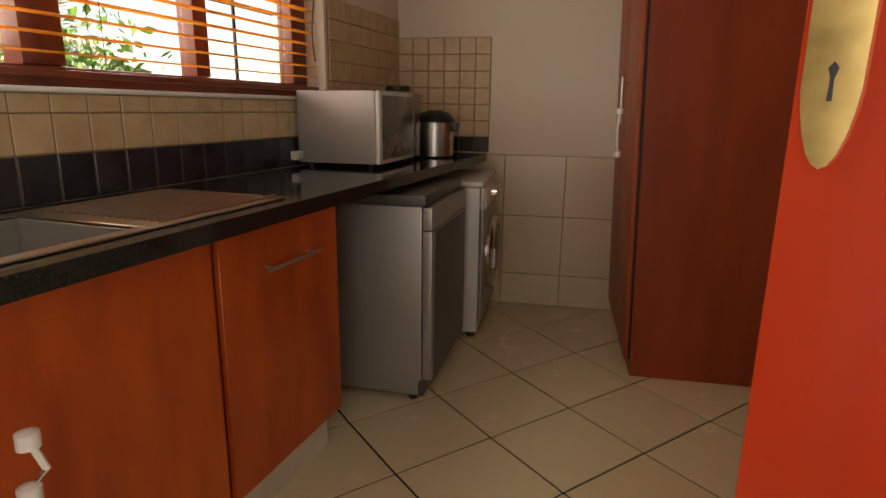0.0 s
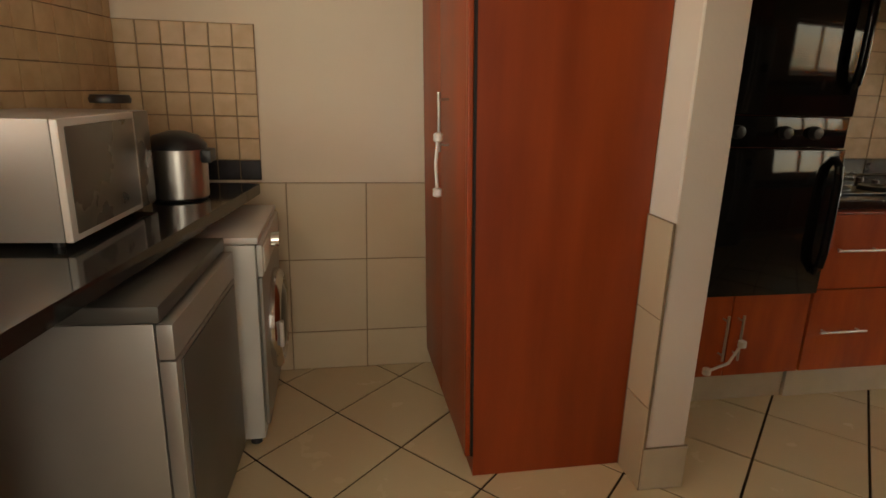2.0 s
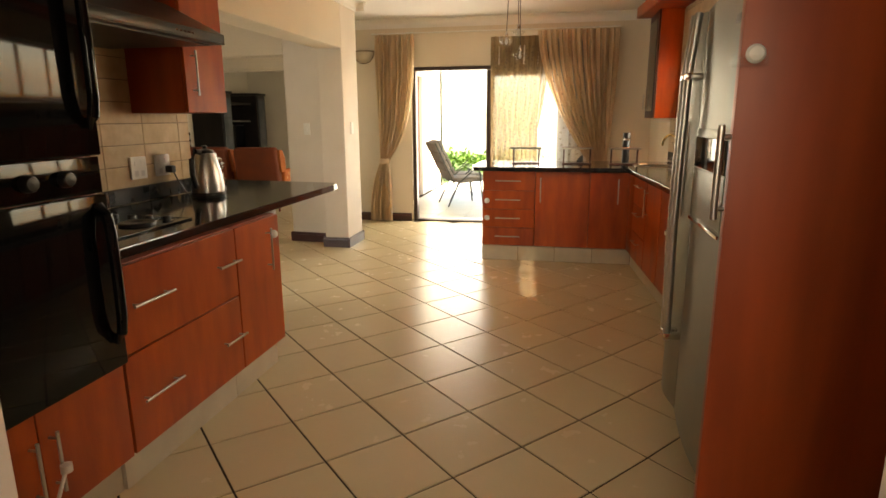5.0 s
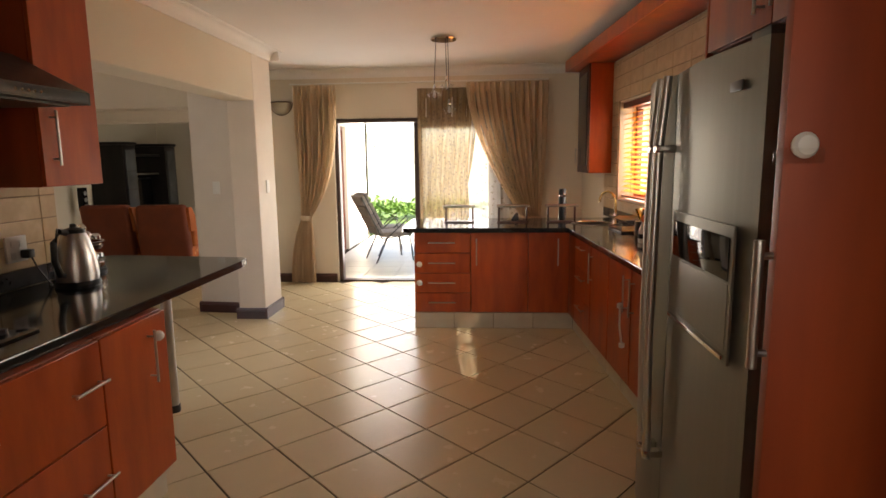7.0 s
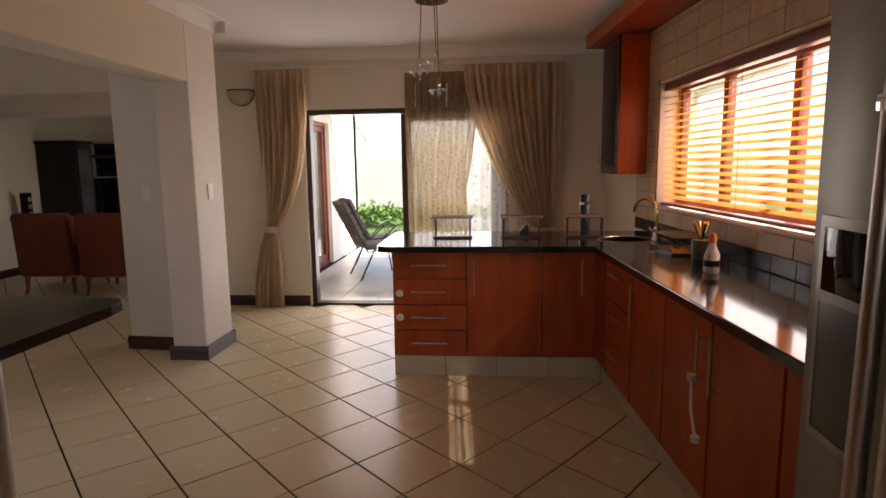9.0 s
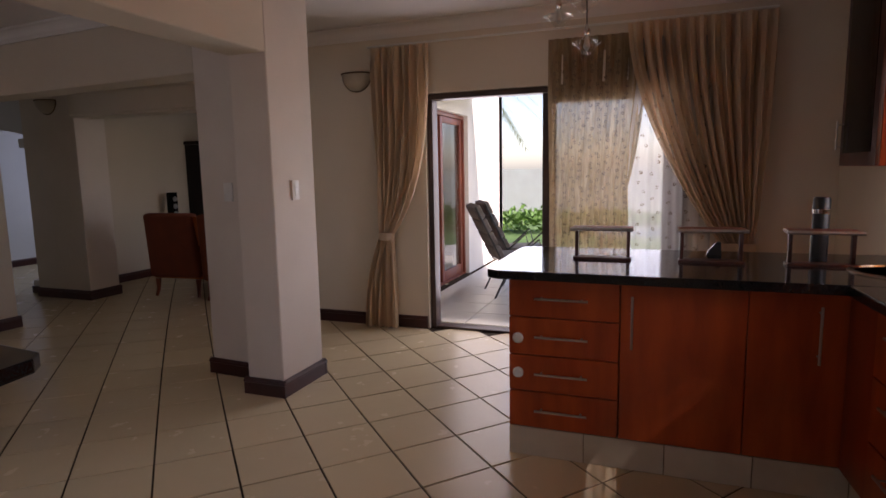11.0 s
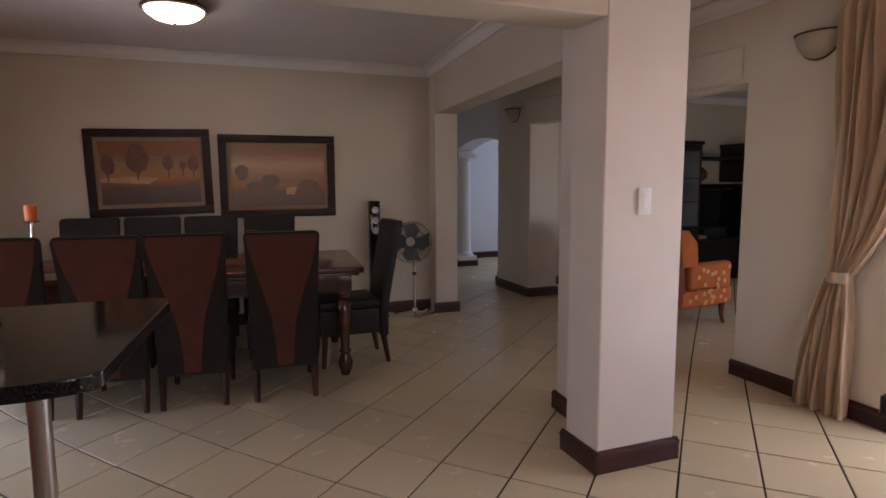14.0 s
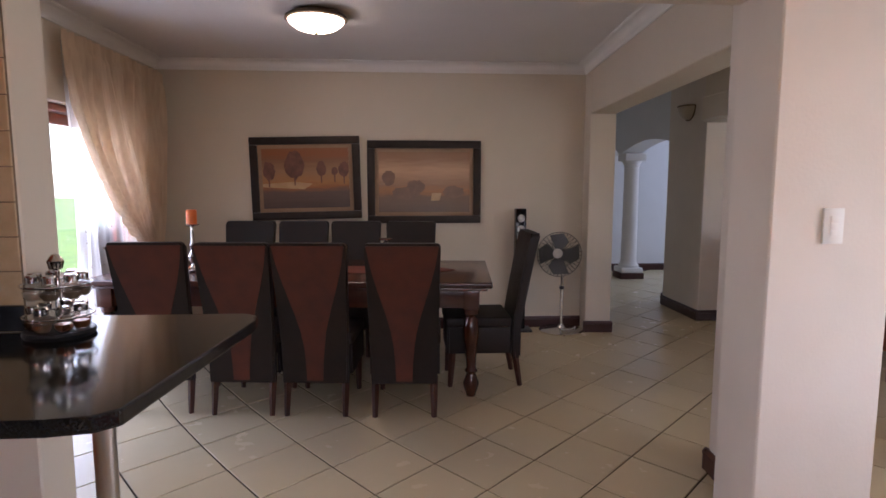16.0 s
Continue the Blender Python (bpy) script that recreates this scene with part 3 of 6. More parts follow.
def scullery_window():
    t = tagged(new("window_1"), "wide window with reddish timber frame over the scullery counter", "window", "", "structure")
    t.matrix_basis = S @ pose(-0.15, -1.95, 1.19)
    z0, z1 = 1.187, 2.11

    def fr(v0, v1, a, b, u0=-0.16, u1=-0.09):
        part("window_frame", cube(u0, u1, v0, v1, a, b, 0.005), MERANTI, t, m=S)
    fr(-3.09, -0.82, z0, z0 + 0.055)
    fr(-3.09, -0.82, z1 - 0.055, z1)
    for v0, v1 in ((-3.09, -3.03), (-2.13, -2.01), (-1.52, -1.45), (-0.93, -0.82)):
        fr(v0, v1, z0 + 0.056, z1 - 0.056)
    for v0, v1 in ((-3.02, -2.14), (-2.0, -1.53), (-1.44, -0.94)):
        p = part("pane", cube(-0.127, -0.122, v0 + 0.003, v1 - 0.003, z0 + 0.058, z1 - 0.058), GLASS, t, m=S)
        p.visible_shadow = False
    part("burglar_bar", tube(bmesh.new(), [(-0.175, -1.2, z0 + 0.06), (-0.175, -1.2, z1 - 0.06)], 0.008), BLACKPL, t, m=S)
    part("burglar_bar", tube(bmesh.new(), [(-0.175, -1.44, 1.53), (-0.175, -0.94, 1.53)], 0.008), BLACKPL, t, m=S)
    part("window_sill", cube(-0.088, 0.014, -3.09, -0.80, 1.172, 1.186, 0.004), WHITEPL, t, "white painted sill edge", m=S)


scullery_window()


def blind(name, x0, x1, y, z0, z1, pitch, tilt, m, label, wide=0.05):
    """Slatted blind along local x at depth y."""
    t = thing(name, 0, 0, 0, 0, label, "blind")
    t.matrix_basis = m @ pose((x0 + x1) / 2, y, z0)
    part("headrail", cube(x0, x1, y - 0.03, y + 0.03, z1 - 0.05, z1, 0.004), MERANTI, t, m=m)
    part("bottom_rail", cube(x0, x1, y - 0.027, y + 0.027, z0 + 0.012, z0 + 0.03, 0.004), MERANTI, t, m=m)
    bm = cube((x0 - x1) / 2 + 0.006, (x1 - x0) / 2 - 0.006, -wide / 2, wide / 2, -0.0014, 0.0014)
    bmesh.ops.recalc_face_normals(bm, faces=bm.faces)
    me = bpy.data.meshes.new("slat")
    bm.to_mesh(me)
    bm.free()
    me.materials.append(BLIND)
    n = int((z1 - z0 - 0.1) / pitch)
    rnd = random.Random(7)
    for k in range(n):
        s = new("slat", me)
        s.parent = t
        s.matrix_basis = pose(0, 0, 0.05 + pitch * (k + 0.5), tilt + rnd.uniform(-1.5, 1.5), 0, 0)
    for f in (0.12, 0.5, 0.88):
        x = x0 + f * (x1 - x0)
        cb = bmesh.new()
        for dy in (-wide / 2, wide / 2):
            tube(cb, [(x, y + dy, z0 + 0.02), (x, y + dy, z1 - 0.04)], 0.0012, 5)
        part("ladder_cord", cb, BLINDCORD, t, m=m)
    return t


SB = S @ pose(0, 0, 0, 0, 0, 90)
sblind = blind("venetian_blind", -3.06, -0.84, 0.045, 1.20, 2.10, 0.046, 1, SB, "open honey-coloured wooden venetian blind at the scullery window")
part("pull_cord", tube(bmesh.new(), [(-0.90 + 0.012 * math.sin(k), 0.0, 2.05 - 0.055 * k) for k in range(14)], 0.003), BLINDCORD, sblind, m=SB)


def kitchen_window():
    t = tagged(new("window_2"), "kitchen window behind a wooden blind", "window", "", "structure")
    t.matrix_basis = R @ pose(0, -0.75, 1.1)
    for x0, x1, a, b in ((-1.535, 0.655, 1.095, 1.15), (-1.535, 0.655, 1.91, 1.965), (-1.535, -1.48, 1.151, 1.909), (0.60, 0.655, 1.151, 1.909), (-0.78, -0.72, 1.151, 1.909), (-0.06, 0.0, 1.151, 1.909)):
        part("window_frame", cube(x0, x1, -0.79, -0.74, a, b, 0.004), MERANTI, t, m=R)
    for x0, x1 in ((-1.478, -0.782), (-0.718, -0.062), (0.002, 0.598)):
        p = part("pane", cube(x0, x1, -0.768, -0.763, 1.152, 1.908), GLASS, t, m=R)
        p.visible_shadow = False
    part("window_sill", cube(-1.538, 0.658, -0.738, -0.60, 1.092, 1.1, 0.002), WHITEPL, t, "white tiled sill", m=R)


kitchen_window()
blind("venetian_blind", -1.537, 0.657, -0.655, 1.105, 1.965, 0.043, -19, R, "sunlit honey-coloured wooden venetian blind at the kitchen window")


def sliding_door(name, axis_m, width, height, panels, material, label, slide=True):
    """Frame and glazed leaves along local x from 0 to width. panels: (from, to, depth)."""
    t = tagged(new(name), label, "sliding door", "", "structure")
    t.matrix_basis = axis_m
    f = 0.045
    for x0, x1, a, b in ((0, width, height - f, height), (0, f, 0, height - f - 0.001), (width - f, width, 0, height - f - 0.001), (0.047, width - 0.047, 0, 0.02)):
        part("door_frame", cube(x0, x1, -0.06, 0.06, a, b, 0.004), material, t, local=False, m=axis_m)
    for x0, x1, d in panels:
        s = 0.075
        leaf = part("leaf", cube(x0, x0 + s, d - 0.02, d + 0.02, 0.022, height - f - 0.003, 0.004), material, t, m=axis_m)
        for q0, q1, a, b in ((x1 - s, x1, 0.022, height - f - 0.003), (x0 + s + 0.001, x1 - s - 0.001, 0.022, 0.022 + s * 1.6), (x0 + s + 0.001, x1 - s - 0.001, height - f - 0.003 - s, height - f - 0.003)):
            part("rail", cube(q0, q1, d - 0.02, d + 0.02, a, b, 0.004), material, leaf, m=axis_m)
        p = part("pane", cube(x0 + s + 0.002, x1 - s - 0.002, d - 0.003, d + 0.003, 0.024 + s * 1.6, height - f - 0.005 - s), GLASS, leaf, m=axis_m)
        p.visible_shadow = False
    return t


BRONZE = mat("dark_bronze_frame", (0.06, 0.03, 0.022), (0.04, 0.02, 0.015), rough=0.4, scale=9)
sliding_door("door_patio", pose(8.15, 1.205, 0, 0, 0, 90), 2.015, 1.97, [(0.05, 1.06, 0.03), (0.10, 1.04, -0.03)], BRONZE, "dark framed patio sliding door standing half open")
sliding_door("door_lounge", pose(8.725, 3.83, 0), 2.02, 2.025, [(0.05, 0.75, 0.03), (1.20, 1.97, -0.02)], MERANTI, "reddish timber sliding door of the lounge standing open")
sliding_door("door_dining", pose(2.83, 4.305, 0, 0, 0, 90), 2.31, 1.895, [(1.10, 2.26, 0.03)], MERANTI, "reddish timber garden door behind sheer curtains")


def entry_door():
    hinge, rz = (1.28, 0.17), 151.0
    t = thing("entrance_door", hinge[0], hinge[1], 0, rz, "red varnished timber door with brass lock plate, standing open", "door")
    part("leaf", cube(0.0, 0.82, -0.022, 0.022, 0.01, 2.04, 0.004), DOORRED, t, local=True)
    for x0, x1, a, b in ((0.12, 0.70, 0.12, 0.86), (0.12, 0.70, 1.28, 1.93)):
        part("panel", cube(x0, x1, 0.0222, 0.030, a, b, 0.006), DOORRED, t, local=True)
        part("panel", cube(x0, x1, -0.030, -0.0222, a, b, 0.006), DOORRED, t, local=True)
    for s in (1, -1):
        bm = bmesh.new()
        out = [(0.793 + 0.022 * math.cos(a), 1.22 + 0.08 * math.sin(a) * abs(math.sin(a)) ** 0.2 + 0.04 * math.copysign(1, math.sin(a))) for a in [2 * math.pi * k / 24 for k in range(24)]]
        prism(bm, out, "y", 0.0222 * s, 0.0272 * s)
        plate = part("lock_plate", bm, BRASS, t, "worn brass lock plate", local=True)
        kb = prism(bmesh.new(), [(0.791, 1.155), (0.795, 1.155), (0.7945, 1.173), (0.797, 1.181), (0.793, 1.186), (0.789, 1.181), (0.7915, 1.173)], "y", 0.0273 * s, 0.0278 * s)
        part("keyhole", kb, BLACKPL, plate, local=True)
        hb = tube(bmesh.new(), [(0.793, 0.027 * s, 1.30), (0.793, 0.055 * s, 1.30), (0.765, 0.06 * s, 1.30), (0.685, 0.058 * s, 1.298)], 0.009, 10)
        part("lever", hb, BRASS, plate, "brass lever handle", local=True)


entry_door()


def curtain(name, m, top, mid, low, z_top, z_mid, z_low, folds, material, label, depth=0.045, band=0.12, tie=True, sweep=2.1):
    """Pleated curtain along local x, hung at z_top, drawn in at z_mid. top, mid, low: (from, to)."""
    t = thing(name, 0, 0, 0, 0, label, "curtain")
    t.matrix_basis = m @ pose((low[0] + low[1]) / 2, 0, z_low)
    bm = bmesh.new()
    nu, nv = folds * 14, 56
    rows = []
    for j in range(nv + 1):
        z = z_top + (z_low - z_top) * j / nv
        if z >= z_mid:
            f = (z_top - z) / (z_top - z_mid)
            g = f ** sweep
            a, b = top[0] + (mid[0] - top[0]) * g, top[1] + (mid[1] - top[1]) * g
            pinch = 1 - 0.45 * f ** 3
        else:
            f = (z_mid - z) / max(0.01, z_mid - z_low)
            g = 1 - (1 - f) ** 2.2
            a, b = mid[0] + (low[0] - mid[0]) * g, mid[1] + (low[1] - mid[1]) * g
            pinch = 0.55 + 0.45 * g
        row = []
        for i in range(nu + 1):
            s = i / nu
            amp = depth * pinch * (0.55 if z > z_top - band else 1.0)
            w = math.sin(2 * math.pi * folds * s + 0.9 * math.sin(5 * s + z)) + 0.35 * math.sin(2 * math.pi * folds * 0.5 * s + 1.3 + 2 * z) + 0.3 * math.sin(2 * math.pi * folds * 2.3 * s + 1.7 - z) + 0.3 * math.sin(17 * s + 5 * z)
            row.append(bm.verts.new((a + (b - a) * s, -amp * w - 0.05, z)))
        rows.append(row)
    for p, q in zip(rows, rows[1:]):
        for i in range(nu):
            bm.faces.new((p[i], p[i + 1], q[i + 1], q[i]))
    drape = part("drape", bm, material, t, m=m)
    if tie:
        tb = bmesh.new()
        c, w = (mid[0] + mid[1]) / 2, (mid[1] - mid[0]) / 2 + 0.012
        lathe(tb, 0, 0, [(1.0, -0.03), (1.04, 0.0), (1.0, 0.03), (0.97, 0.0)], 24, pose(c, -0.05, z_mid) @ Matrix.Diagonal((w, 0.055, 1, 1)))
        part("tieback", tb, material, t, m=m)
    return t


FW = Matrix(((0, 1, 0, 8.035), (1, 0, 0, 0), (0, 0, 1, 0), (0, 0, 0, 1)))
curtain("curtain", FW, (3.16, 3.66), (3.52, 3.63), (3.48, 3.80), 2.35, 0.80, 0.012, 8, CURTAIN, "beige taffeta curtain tied back beside the patio door", sweep=3.4)
curtain("curtain", FW, (0.70, 1.64), (0.78, 0.98), (0.70, 1.02), 2.35, 0.78, 0.012, 13, CURTAIN, "wide beige taffeta curtain swept aside behind the counter", sweep=1.7)
SHW = Matrix(((0, 1, 0, 8.085), (1, 0, 0, 0), (0, 0, 1, 0), (0, 0, 0, 1)))
sheer = curtain("sheer_curtain", SHW, (1.50, 2.21), (1.62, 2.2), (1.60, 2.2), 2.30, 1.2, 0.02, 9, SHEER, "brown embroidered sheer curtain gathered over the patio glass", 0.02, 0.1, False)
sheer_pale = curtain("sheer_curtain", SHW, (1.06, 1.60), (1.06, 1.63), (1.05, 1.62), 2.29, 1.2, 0.02, 5, SHEERW, "white sheer curtain with brown flowers over the patio glass", 0.014, 0.1, False)


def motifs(parent, m, y0, y1, z0, z1, step, seed):
    """Stitched sprigs in staggered columns on a sheer."""
    rnd = random.Random(seed)
    bm = bmesh.new()
    cols, rows = int((y1 - y0) / step), int((z1 - z0) / (step * 0.8))
    for i in range(cols):
        for k in range(rows):
            x = y0 + step * (i + 0.5) + rnd.uniform(-0.3, 0.3) * step
            z = z0 + step * 0.8 * (k + 0.5 * (i % 2)) + rnd.uniform(-0.25, 0.25) * step
            for q in range(5):
                a = 2 * math.pi * q / 5 + rnd.uniform(0, 1)
                cx, cz, r = x + 0.009 * math.cos(a), z + 0.009 * math.sin(a), rnd.uniform(0.003, 0.006)
                bm.faces.new([bm.verts.new((cx + r * math.cos(b), -0.078, cz + r * math.sin(b))) for b in [2 * math.pi * j / 6 for j in range(6)]])
    tagged(part("embroidery", bm, EMBR, parent, "staggered bronze embroidered sprigs", m=m, smooth=False), kind="stuff")


motifs(sheer, SHW, 1.62, 2.18, 0.2, 2.2, 0.062, 2)
motifs(sheer_pale, SHW, 1.08, 1.6, 0.2, 2.0, 0.10, 6)
rail = thing("curtain_rail", 8.03, 2.2, 2.36, 0, "thin white curtain rail above the patio door", "curtain rail")
part("rail", tube(bmesh.new(), [(8.02, 0.7, 2.372), (8.02, 3.72, 2.372)], 0.009), WHITEPL, rail)
DW = Matrix(((0, -1, 0, 2.975), (1, 0, 0, 0), (0, 0, 1, 0), (0, 0, 0, 1)))
curtain("curtain", DW, (5.52, 7.05), (6.55, 6.80), (6.5, 6.9), 2.33, 0.84, 0.012, 16, CURTAIN, "beige taffeta curtain swept aside beside the garden door")
curtain("curtain", DW, (4.0, 5.30), (4.1, 4.4), (4.0, 4.45), 2.33, 0.84, 0.012, 12, CURTAIN, "beige taffeta curtain on the near side of the garden door")
DW2 = Matrix(((0, -1, 0, 2.935), (1, 0, 0, 0), (0, 0, 1, 0), (0, 0, 0, 1)))
sheer2 = curtain("sheer_curtain", DW2, (5.58, 6.75), (5.60, 6.7), (5.6, 6.7), 2.28, 1.2, 0.02, 10, SHEERW, "white sheer curtain with small flowers at the garden door", 0.025, 0.1, False)
motifs(sheer2, DW2, 5.62, 6.6, 0.2, 1.85, 0.16, 3)

# ---- scullery ----


def front(parent, x0, x1, y, z0, z1, name="door", material=None, m=None, label="", th=0.018):
    """A door or drawer front whose face is at local y, looking to -y."""
    return part(name, cube(x0, x1, y, y + th, z0, z1, 0.002, 1), material or CHERRY, parent, label, m)


# Cabinets under the window, in the scullery frame turned so that fronts look to -y
SC = S @ pose(0, 0, 0, 0, 0, 90)     # local x along the wall towards the back, local y towards the wall


def sink_cabinet():
    t = thing("base_cabinet", 0, 0, 0, 0, "orange cherry laminate base cabinet under the scullery sink", "cabinet", "scullery base cabinets")
    t.matrix_basis = SC @ pose(-2.7, -0.25, 0)
    part("body", cube(-3.25, -2.19, -0.482, -0.02, 0.15, 0.75, 0.002), CHERRY_SIDE, t, m=SC)
    front(t, -2.715, -2.195, -0.502, 0.155, 0.85, m=SC)
    front(t, -3.245, -2.72, -0.502, 0.155, 0.85, m=SC)
    part("plinth", cube(-3.25, -2.19, -0.44, -0.06, 0, 0.149), PLINTHT, t, "beige tiled plinth", m=SC)
    d = thing("base_cabinet", 0, 0, 0, 0, "orange cherry laminate base cabinet with a steel bar handle", "cabinet", "scullery base cabinets")
    d.matrix_basis = SC @ pose(-1.9, -0.25, 0)
    part("body", cube(-2.175, -1.63, -0.482, -0.02, 0.15, 0.855, 0.002), CHERRY_SIDE, d, m=SC)
    dr = front(d, -2.172, -1.632, -0.502, 0.155, 0.85, m=SC)
    bar_handle(dr, (-2.03, -0.535, 0.74), (-1.78, -0.535, 0.74), (0, 0.033, 0), m=SC)
    part("plinth", cube(-2.175, -1.63, -0.44, -0.06, 0, 0.149), PLINTHT, d, "beige tiled plinth", m=SC)


sink_cabinet()


def slab_with_hole(xs, ys, z0, z1):
    """A slab whose middle cell is left open; xs and ys hold four lines each."""
    bm = bmesh.new()
    grid = {(i, j, z): bm.verts.new((xs[i], ys[j], z)) for i in range(4) for j in range(4) for z in (z0, z1)}
    cells = [(i, j) for i in range(3) for j in range(3) if (i, j) != (1, 1)]
    for i, j in cells:
        ring = ((i, j), (i + 1, j), (i + 1, j + 1), (i, j + 1))
        for z in (z0, z1):
            bm.faces.new([grid[(p, q, z)] for p, q in ring])
        for (di, dj), (p, q) in zip(((0, -1), (1, 0), (0, 1), (-1, 0)), zip(ring, ring[1:] + ring[:1])):
            if (i + di, j + dj) not in cells:
                bm.faces.new((grid[(*p, z0)], grid[(*q, z0)], grid[(*q, z1)], grid[(*p, z1)]))
    return bm


bm = slab_with_hole((-3.4, -2.96, -2.34, -0.01), (-0.545, -0.47, -0.10, -0.004), 0.858, 0.90)
solid("worktop", bm, GRANITE, "polished black granite worktop along the scullery window", "worktop", m=SC)


def scullery_sink():
    t = thing("kitchen_sink", 0, 0, 0, 0, "inset steel sink with ribbed drainboard in the granite worktop", "sink")
    t.matrix_basis = SC @ pose(-2.6, -0.28, 0.9)
    bm = bmesh.new()
    for q in ((-2.34, -1.875, -0.49, -0.075), (-3.2, -2.96, -0.49, -0.075), (-2.96, -2.34, -0.49, -0.455), (-2.96, -2.34, -0.115, -0.075)):
        box(bm, q[0], q[1], q[2], q[3], 0.9005, 0.906, 0.002, 1)
    part("rim", bm, SINKST, t, m=SC)
    rb = bmesh.new()
    for k in range(16):
        y = -0.46 + 0.023 * k
        tube(rb, [(-2.29, y, 0.9075), (-1.93, y, 0.9085)], 0.004, 6)
    part("drain_ribs", rb, SINKST, t, m=SC)
    bb = bmesh.new()
    box(bb, -2.955, -2.345, -0.452, -0.118, 0.76, 0.77)
    for q in ((-2.955, -2.945, -0.452, -0.118), (-2.355, -2.345, -0.452, -0.118), (-2.944, -2.356, -0.452, -0.442), (-2.944, -2.356, -0.128, -0.118)):
        box(bb, q[0], q[1], q[2], q[3], 0.771, 0.9)
    part("bowl", bb, APPL, t, "deep grey steel bowl", m=SC)
    sb = bmesh.new()
    box(sb, -1.94, -1.88, -0.465, -0.44, 0.9065, 0.912, 0.002, 1)
    part("label_strip", sb, CHROME, t, m=SC)


scullery_sink()
child_lock("child_lock", [SC @ Vector((-2.70, -0.585, 0.66)), SC @ Vector((-2.69, -0.60, 0.61)), SC @ Vector((-2.71, -0.585, 0.575))], "white plastic child lock on the sink cabinet")


DWF = pose(-0.083, 2.06, 0, 0, 0, 87) @ pose(1.258, 0.625, 0)
WMF = pose(0.022, 2.776, 0, 0, 0, 90) @ pose(0.53, 0.622, 0)


def dishwasher():
    t = thing("dishwasher", 0, 0, 0, 0, "silver grey dishwasher standing under the granite worktop", "dishwasher")
    t.matrix_basis = DWF @ pose(-0.96, -0.33, 0)
    part("body", cube(-1.258, -0.66, -0.585, -0.06, 0.03, 0.79, 0.006), APPL, t, m=DWF)
    part("top", cube(-1.262, -0.656, -0.60, -0.06, 0.792, 0.832, 0.006), APPLDK, t, "dark grey worktop lid", m=DWF)
    d = part("door", cube(-1.258, -0.66, -0.625, -0.588, 0.10, 0.70, 0.006), APPL, t, m=DWF)
    part("door_panel", cube(-1.225, -0.693, -0.63, -0.6255, 0.11, 0.69, 0.002), APPLDK, d, m=DWF)
    part("control_panel", cube(-1.258, -0.66, -0.625, -0.588, 0.703, 0.788, 0.006), APPL, t, m=DWF)
    part("kick_panel", cube(-1.258, -0.66, -0.59, -0.57, 0.03, 0.096, 0.002), APPLDK, t, m=DWF)
    for x in (-1.22, -0.70):
        for y in (-0.54, -0.12):
            part("foot", turned(x, y, [(0.018, 0.0), (0.018, 0.012), (0.01, 0.03)], 12), BLACKPL, t, m=DWF)


dishwasher()


def washing_machine():
    t = thing("washing_machine", 0, 0, 0, 0, "silver front-loading washing machine in the corner", "washing machine")
    t.matrix_basis = WMF @ pose(-0.27, -0.34, 0)
    part("body", cube(-0.53, 0.045, -0.60, -0.10, 0.03, 0.775, 0.012), WHITEAP, t, m=WMF)
    part("top", cube(-0.534, 0.048, -0.612, -0.10, 0.777, 0.802, 0.008), WHITEAP, t, m=WMF)
    part("control_panel", cube(-0.53, 0.045, -0.622, -0.602, 0.66, 0.775, 0.008), WHITEAP, t, m=WMF)
    part("front_panel", cube(-0.53, 0.045, -0.618, -0.602, 0.09, 0.657, 0.008), APPL, t, m=WMF)
    rot = WMF @ pose(-0.24, -0.62, 0.40, 90, 0, 0)
    d = part("door", turned(0, 0, [(0.20, 0.0), (0.20, 0.02), (0.185, 0.035), (0.165, 0.04), (0.16, 0.02)], 36), CHROME, t, "round chrome porthole door", m=rot)
    part("door_glass", turned(0, 0, [(0.158, 0.004), (0.15, 0.03), (0.10, 0.045), (0.02, 0.05)], 36), BLACKGL, d, m=rot)
    part("door_handle", cube(-0.43, -0.40, -0.67, -0.655, 0.35, 0.45, 0.005), WHITEAP, d, m=WMF)
    part("dial", turned(0, 0, [(0.03, 0.0), (0.028, 0.03), (0.01, 0.033)], 20), CHROME, t, m=WMF @ pose(-0.24, -0.622, 0.72, 90, 0, 0))
    part("drawer", cube(-0.515, -0.37, -0.628, -0.6225, 0.675, 0.765, 0.003), WHITEPL, t, m=WMF)
    for x in (-0.49, 0.0):
        for y in (-0.56, -0.15):
            part("foot", turned(x, y, [(0.022, 0.0), (0.022, 0.015), (0.012, 0.03)], 12), BLACKPL, t, m=WMF)


washing_machine()


MWGLASS = mat("mirrored_microwave_glass", (0.16, 0.145, 0.12), (0.13, 0.12, 0.10), rough=0.28, metal=0.4, scale=5)


def microwave():
    t = thing("microwave_oven", -0.51, 2.54, 0.9, -4, "silver microwave oven on the black granite worktop", "microwave")
    m = pose(-0.515, 2.545, 0.9, 0, 0, -4)
    part("body", cube(-0.18, 0.165, -0.25, 0.30, 0.018, 0.31, 0.005), APPL, t, m=m)
    d = part("door", cube(0.166, 0.185, -0.25, 0.185, 0.018, 0.31, 0.005), WHITEAP, t, m=m)
    part("door_window", cube(0.1852, 0.188, -0.225, 0.165, 0.035, 0.292, 0.002), MWGLASS, d, "brownish mirrored oven window", m=m)
    part("control_panel", cube(0.166, 0.185, 0.187, 0.30, 0.018, 0.31, 0.005), MWGLASS, t, m=m)
    for x in (-0.14, 0.13):
        for y in (-0.21, 0.21):
            part("foot", turned(x, y, [(0.014, 0), (0.014, 0.018)], 10), BLACKPL, t, m=m)


